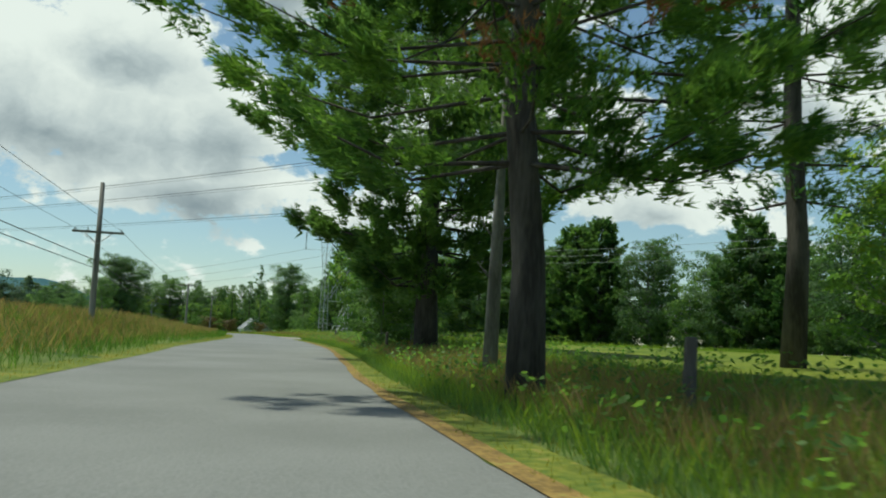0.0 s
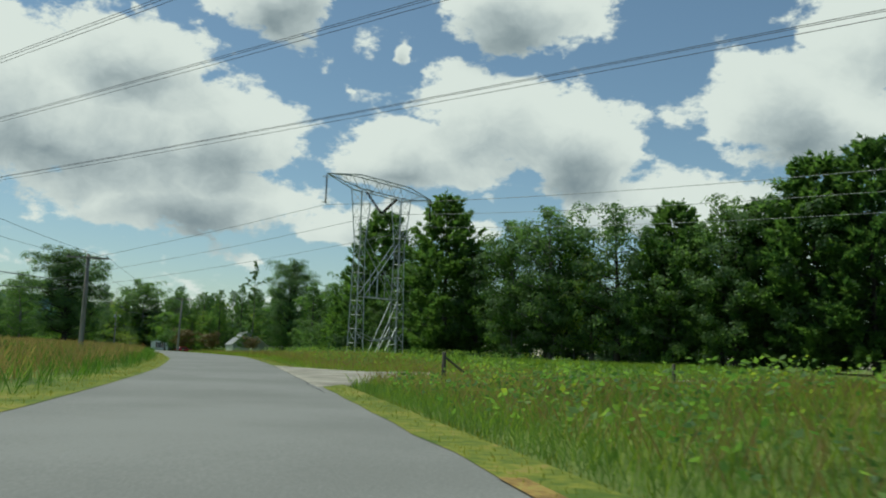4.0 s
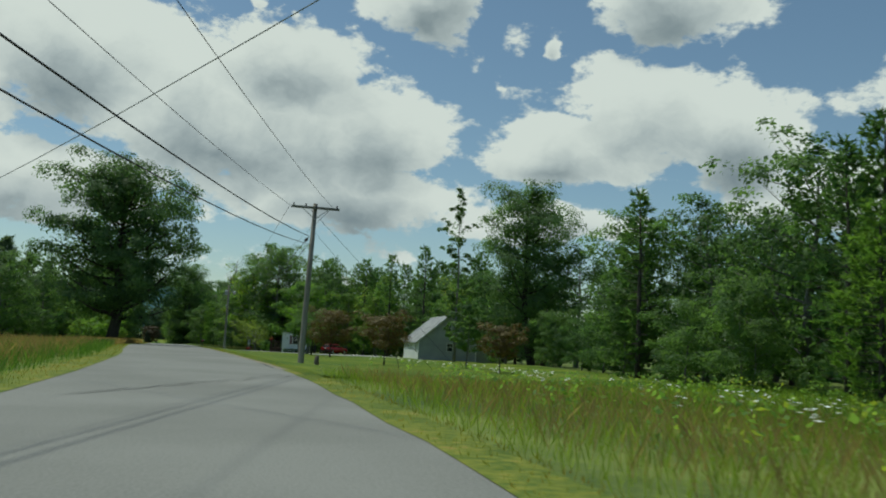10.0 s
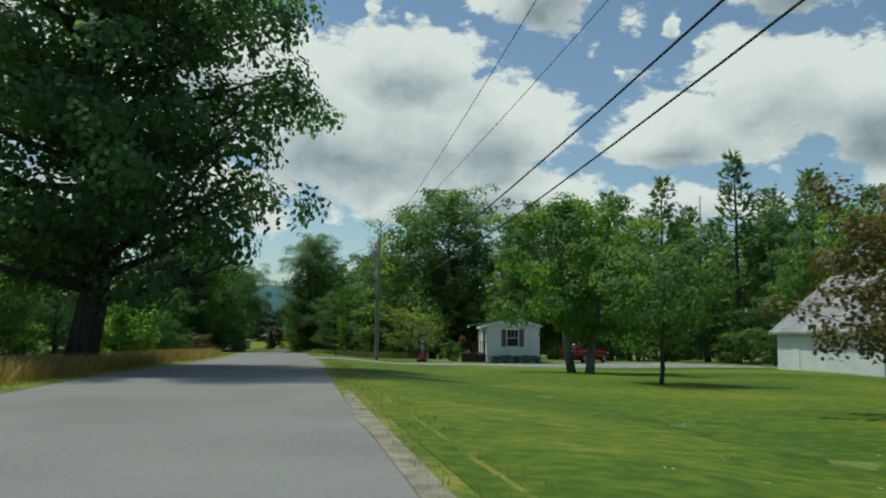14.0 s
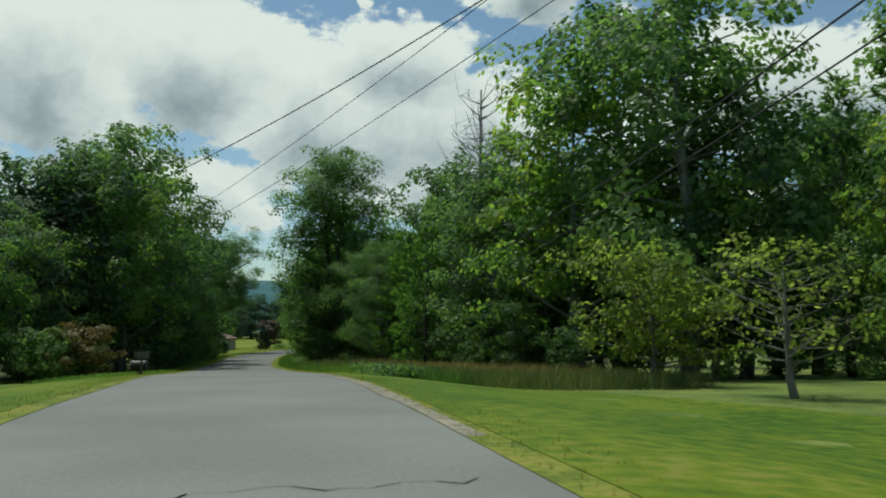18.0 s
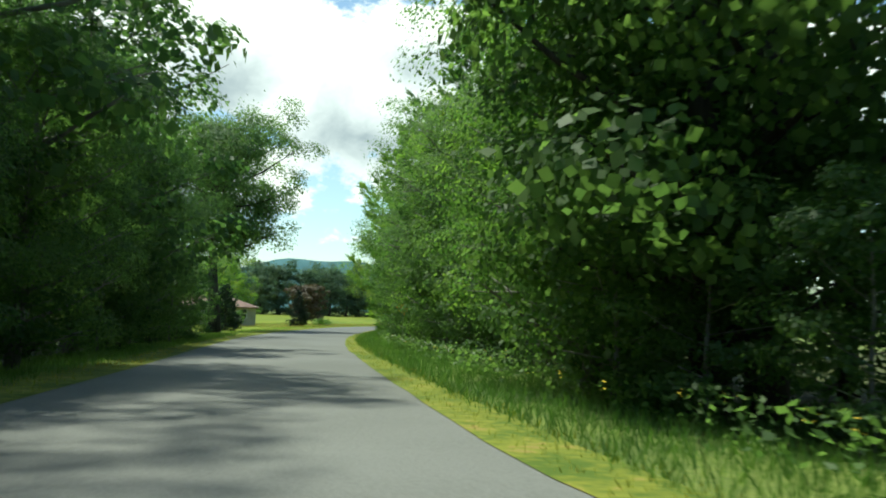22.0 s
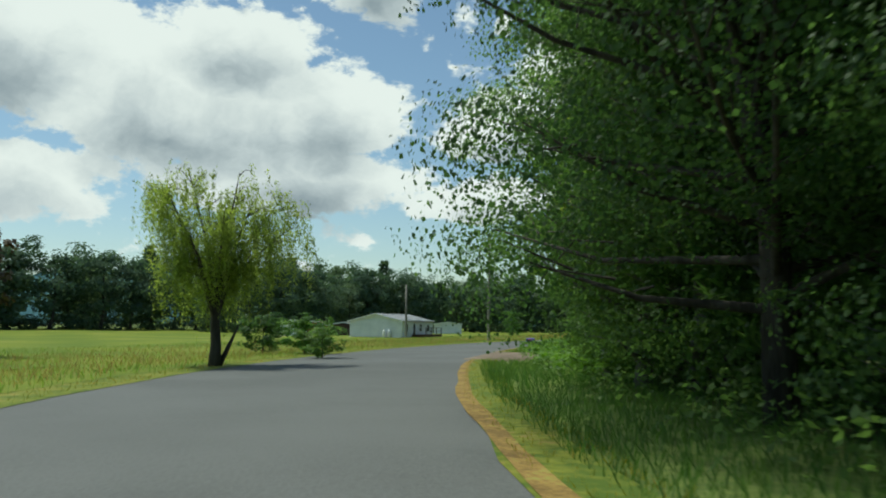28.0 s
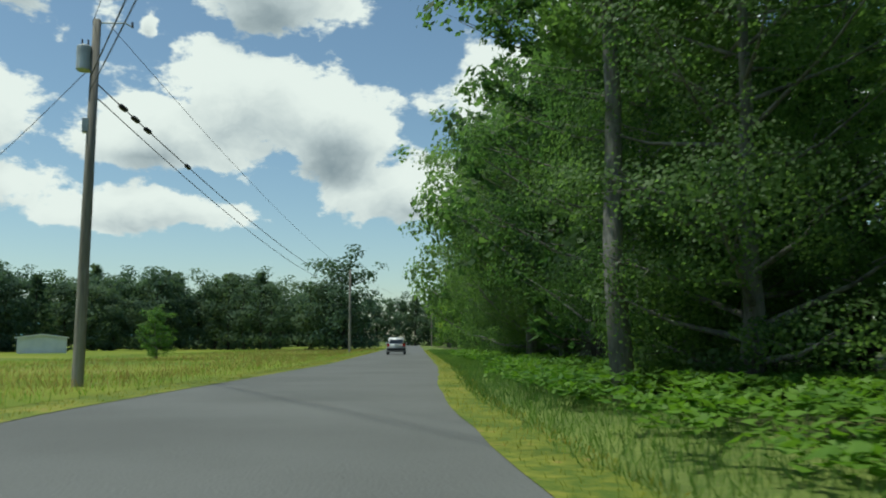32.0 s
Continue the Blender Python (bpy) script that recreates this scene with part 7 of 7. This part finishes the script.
sow("seeding_grass", "tan seeding meadow grass", TAN, -1, 11.8, lambda t: np.where(t < 4, -6.5, -13.0), lambda t: er(t) - 1.4, 46000, 0.28, 0.62, 0.0028)
sow("meadow_grass", "tall green meadow grass", MEADOW, 4, 12.2, -40.0, -9.0, 90000, 0.25, 0.5, 0.010)
sow("tall_grass", "tall green roadside grass", BLADE, -2, 14.0, lambda t: el(t) + 0.7, 14.0, 50000, 0.3, 0.7, 0.006)
sow("seeding_grass", "tan seeding meadow grass", TAN, -2, 14.0, lambda t: el(t) + 1.6, 16.0, 60000, 0.4, 0.85, 0.005)
sow("seeding_grass", "tan seeding meadow grass", TAN, -2, 14.5, 14.0, 60.0, 18000, 0.6, 1.0, 0.05)
sow("tall_grass", "tall grass beneath the oak", REED, 14.0, 17.4, lambda t: el(t) + 1.0, 12.0, 18000, 0.25, 0.6, 0.008)
sow("seeding_grass", "tan and rusty seeding grass across the road", TAN, 15.0, 18.15, lambda t: el(t) + 0.5, lambda t: el(t) + 4.5, 22000, 0.3, 0.7, 0.006)
sow("reed_grass", "pale seeding reeds", REED, 19.7, 22.2, -16.0, lambda t: er(t) - 1.6 - 4.5 * np.clip(20.4 - t, 0, 1), 40000, 0.35, 0.85, 0.005)
sow("tall_grass", "lush green grass before the reeds", LUSH, 19.8, 21.9, -10.0, lambda t: er(t) - 1.2 - 4.0 * np.clip(20.4 - t, 0, 1), 40000, 0.2, 0.6, 0.004)
sow("reed_heads", "tan plumes of the reeds", TAN, 20.1, 22.2, -15.0, lambda t: er(t) - 3.4 - 3.0 * np.clip(20.7 - t, 0, 1), 8000, 0.7, 1.05, 0.005)
sow("wood_edge_grass", "lush green grass under the wood's edge", LUSH, 21.6, 30.2, -7.5, lambda t: er(t) - 0.5, 90000, 0.06, 0.30, 0.004)
sow("wood_edge_grass", "lush green grass under the wood's edge", LUSH, 31.0, 40, -6.5, lambda t: er(t) - 0.5, 60000, 0.06, 0.26, 0.004)
sow("wood_edge_grass", "green grass under the trees", LUSH, 20.0, 25.4, lambda t: el(t) + 0.7, 7.5, 24000, 0.08, 0.25, 0.006)
sow("field_grass", "short pale green field grass", BLADE, 25.4, 42, lambda t: el(t) + 0.8, 27.7, 60000, 0.12, 0.30, 0.008)
sow("field_grass", "tan field grass", TAN, 28.0, 42, lambda t: el(t) + 1.5, 21.7, 20000, 0.2, 0.45, 0.006)
sow("lawn_blades", "short mown grass blades", YELLOW, 11.9, 21.4, -9.0, lambda t: er(t) - 0.35, 30000, 0.015, 0.04, 0.010)


def ferns(n, t0, t1, d0, d1):
    """Bracken: each frond a row of paired leaflets, in one object."""
    p = scatter(rng, t0, t1, d0, d1, n)
    z = land(p)
    pos, ln = [], 9
    for i in range(n):
        h = rng.uniform(0.35, 0.75)
        for k in range(4):
            w = rng.uniform(0, 6.28)
            r = np.linspace(0.15, 1.0, ln)
            arc = np.column_stack([p[i, 0] + np.cos(w) * r * 0.6, p[i, 1] + np.sin(w) * r * 0.6, z[i] + h * (0.4 + 1.2 * r - 0.85 * r * r)])
            pos.append(arc)
    pos = np.concatenate(pos) + rng.normal(0, 0.04, (n * 4 * ln, 3))
    v, f = leaf_quads(pos, rng, 0.20, upright=1.2, aspect=0.55)
    return tagged(mesh_from("bracken_ferns", v, f, FERN), "bright green bracken ferns under the trees", "ferns", kind="stuff")


ferns(1500, 30.9, 36.5, -11, lambda t: er(t) - 1.7)
ferns(200, 29.2, 30.35, -9.5, lambda t: er(t) - 2.4)


def weeds(n, t0, t1, d0, d1, mat, label, size=0.09, h=0.6):
    p = off_drives(scatter(rng, t0, t1, d0, d1, n))
    n = len(p)
    z = land(p)
    k = 14
    pos = np.repeat(np.column_stack([p, z]), k, 0)
    pos[:, :2] += rng.normal(0, 0.16, (n * k, 2))
    pos[:, 2] += rng.uniform(0.1, 1.0, n * k) * h
    v, f = leaf_quads(pos, rng, size)
    return tagged(mesh_from("leafy_weeds", v, f, mat), label, "weeds", kind="stuff")


weeds(900, -1, 5.5, -9, lambda t: er(t) - 1.2, LEAF_BRIGHT, "leafy roadside weeds", 0.12)
weeds(1100, 4, 12, -22, lambda t: er(t) - 3.0, LEAF_BRIGHT, "leafy meadow weeds", 0.13, 0.8)
weeds(900, 22, 30, -7.5, lambda t: er(t) - 2.0, LEAF, "leafy weeds at the wood's edge", 0.12)
weeds(420, 19.95, 20.45, -7.0, lambda t: er(t) - 1.6, LEAF, "low leafy weeds before the reeds", 0.14, 0.5)


def flowers(n, t0, t1, d0, d1, h, mat, label, size=0.05):
    p = scatter(rng, t0, t1, d0, d1, n)
    pos = np.repeat(np.column_stack([p, land(p) + h]), 4, 0) + rng.normal(0, 0.035, (n * 4, 3))
    v, f = leaf_quads(pos, rng, size, upright=2)
    return tagged(mesh_from("wild_flowers", v, f, mat), label, "flowers", kind="stuff")


flowers(140, 9.5, 12.0, -9, -3.5, 0.8, FLOWER, "white wild carrot flowers in the meadow", 0.07)
flowers(120, 12, 17, -8, -3, 0.06, FLOWER, "white clover flowers on the lawn", 0.03)
flowers(60, 23.6, 25.0, -5.2, -3.6, 0.45, FLOWER, "white wild flowers at the wood's edge", 0.05)
flowers(50, 22, 25, -6, -3.4, 0.5, GOLDENROD, "yellow wild flowers at the wood's edge", 0.05)

# sealed cracks in the asphalt


def crack(pts, w, label):
    v = []
    for i, (t, d) in enumerate(pts):
        x, y = spot(t, d)
        v += [(x - w / 2, y - w / 2), (x + w / 2, y + w / 2)]
    v = np.array(v)
    v = np.column_stack([v, land(v) + 0.026])
    n = len(pts) - 1
    f = np.array([(2 * i, 2 * i + 1, 2 * i + 3, 2 * i + 2) for i in range(n)])
    tagged(mesh_from("asphalt_crack", v, f, CRACK), label, "asphalt crack", "asphalt cracks", "structure")


for seed, (t0, d0, t1, d1, w) in enumerate(((10.95, 3.2, 11.62, -1.4, 0.03), (11.0, 3.0, 11.68, -1.2, 0.022), (8.3, 4.0, 8.5, -1.6, 0.025), (8.42, 4.0, 8.62, -1.0, 0.02), (5.4, -1.7, 6.9, -2.0, 0.025), (12.0, -1.35, 13.3, -1.0, 0.05), (13.85, 4.5, 13.9, 0.0, 0.025), (18.4, 2.0, 18.42, -1.8, 0.02), (6.6, 1.9, 6.62, 1.5, 0.018), (17.9, 1.3, 17.92, 0.9, 0.02))):
    r = random.Random(seed)
    n = 18
    crack([(t0 + (t1 - t0) * i / n + r.uniform(-0.012, 0.012), d0 + (d1 - d0) * i / n + r.uniform(-0.09, 0.09)) for i in range(n + 1)], w, "dark sealed crack in the asphalt")

# far hills, with the blue of distance in their colour


def hill(label, az, dist, wide, high):
    a = radians(az)
    c = np.array([-math.sin(a) * dist, math.cos(a) * dist])
    s = np.array([math.cos(a), math.sin(a)])
    n = 60
    v, f = [], []
    for i in range(n + 1):
        k = i / n * 2 - 1
        h = high * (0.5 + 0.5 * math.cos(k * math.pi)) * (1 + 0.16 * math.sin(k * 9 + az) + 0.05 * math.sin(k * 31))
        for q, (dd, hh) in enumerate(((-400, -20), (-150, 0.62), (0, 1.0), (400, -20))):
            p = c + s * k * wide + c / dist * dd
            v.append((p[0], p[1], -30 if hh < 0 else h * hh))
    for i in range(n):
        for q in range(3):
            f.append((i * 4 + q, i * 4 + q + 1, i * 4 + q + 5, i * 4 + q + 4))
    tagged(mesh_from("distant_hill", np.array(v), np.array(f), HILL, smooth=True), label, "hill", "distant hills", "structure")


hill("wooded hill far beyond the trees, tinted blue-green for haze", 31, 2200, 900, 105)
hill("low wooded hill on the horizon, tinted blue for haze", 12, 2600, 900, 90)
hill("low wooded hill on the horizon, tinted blue for haze", 52, 2400, 900, 95)
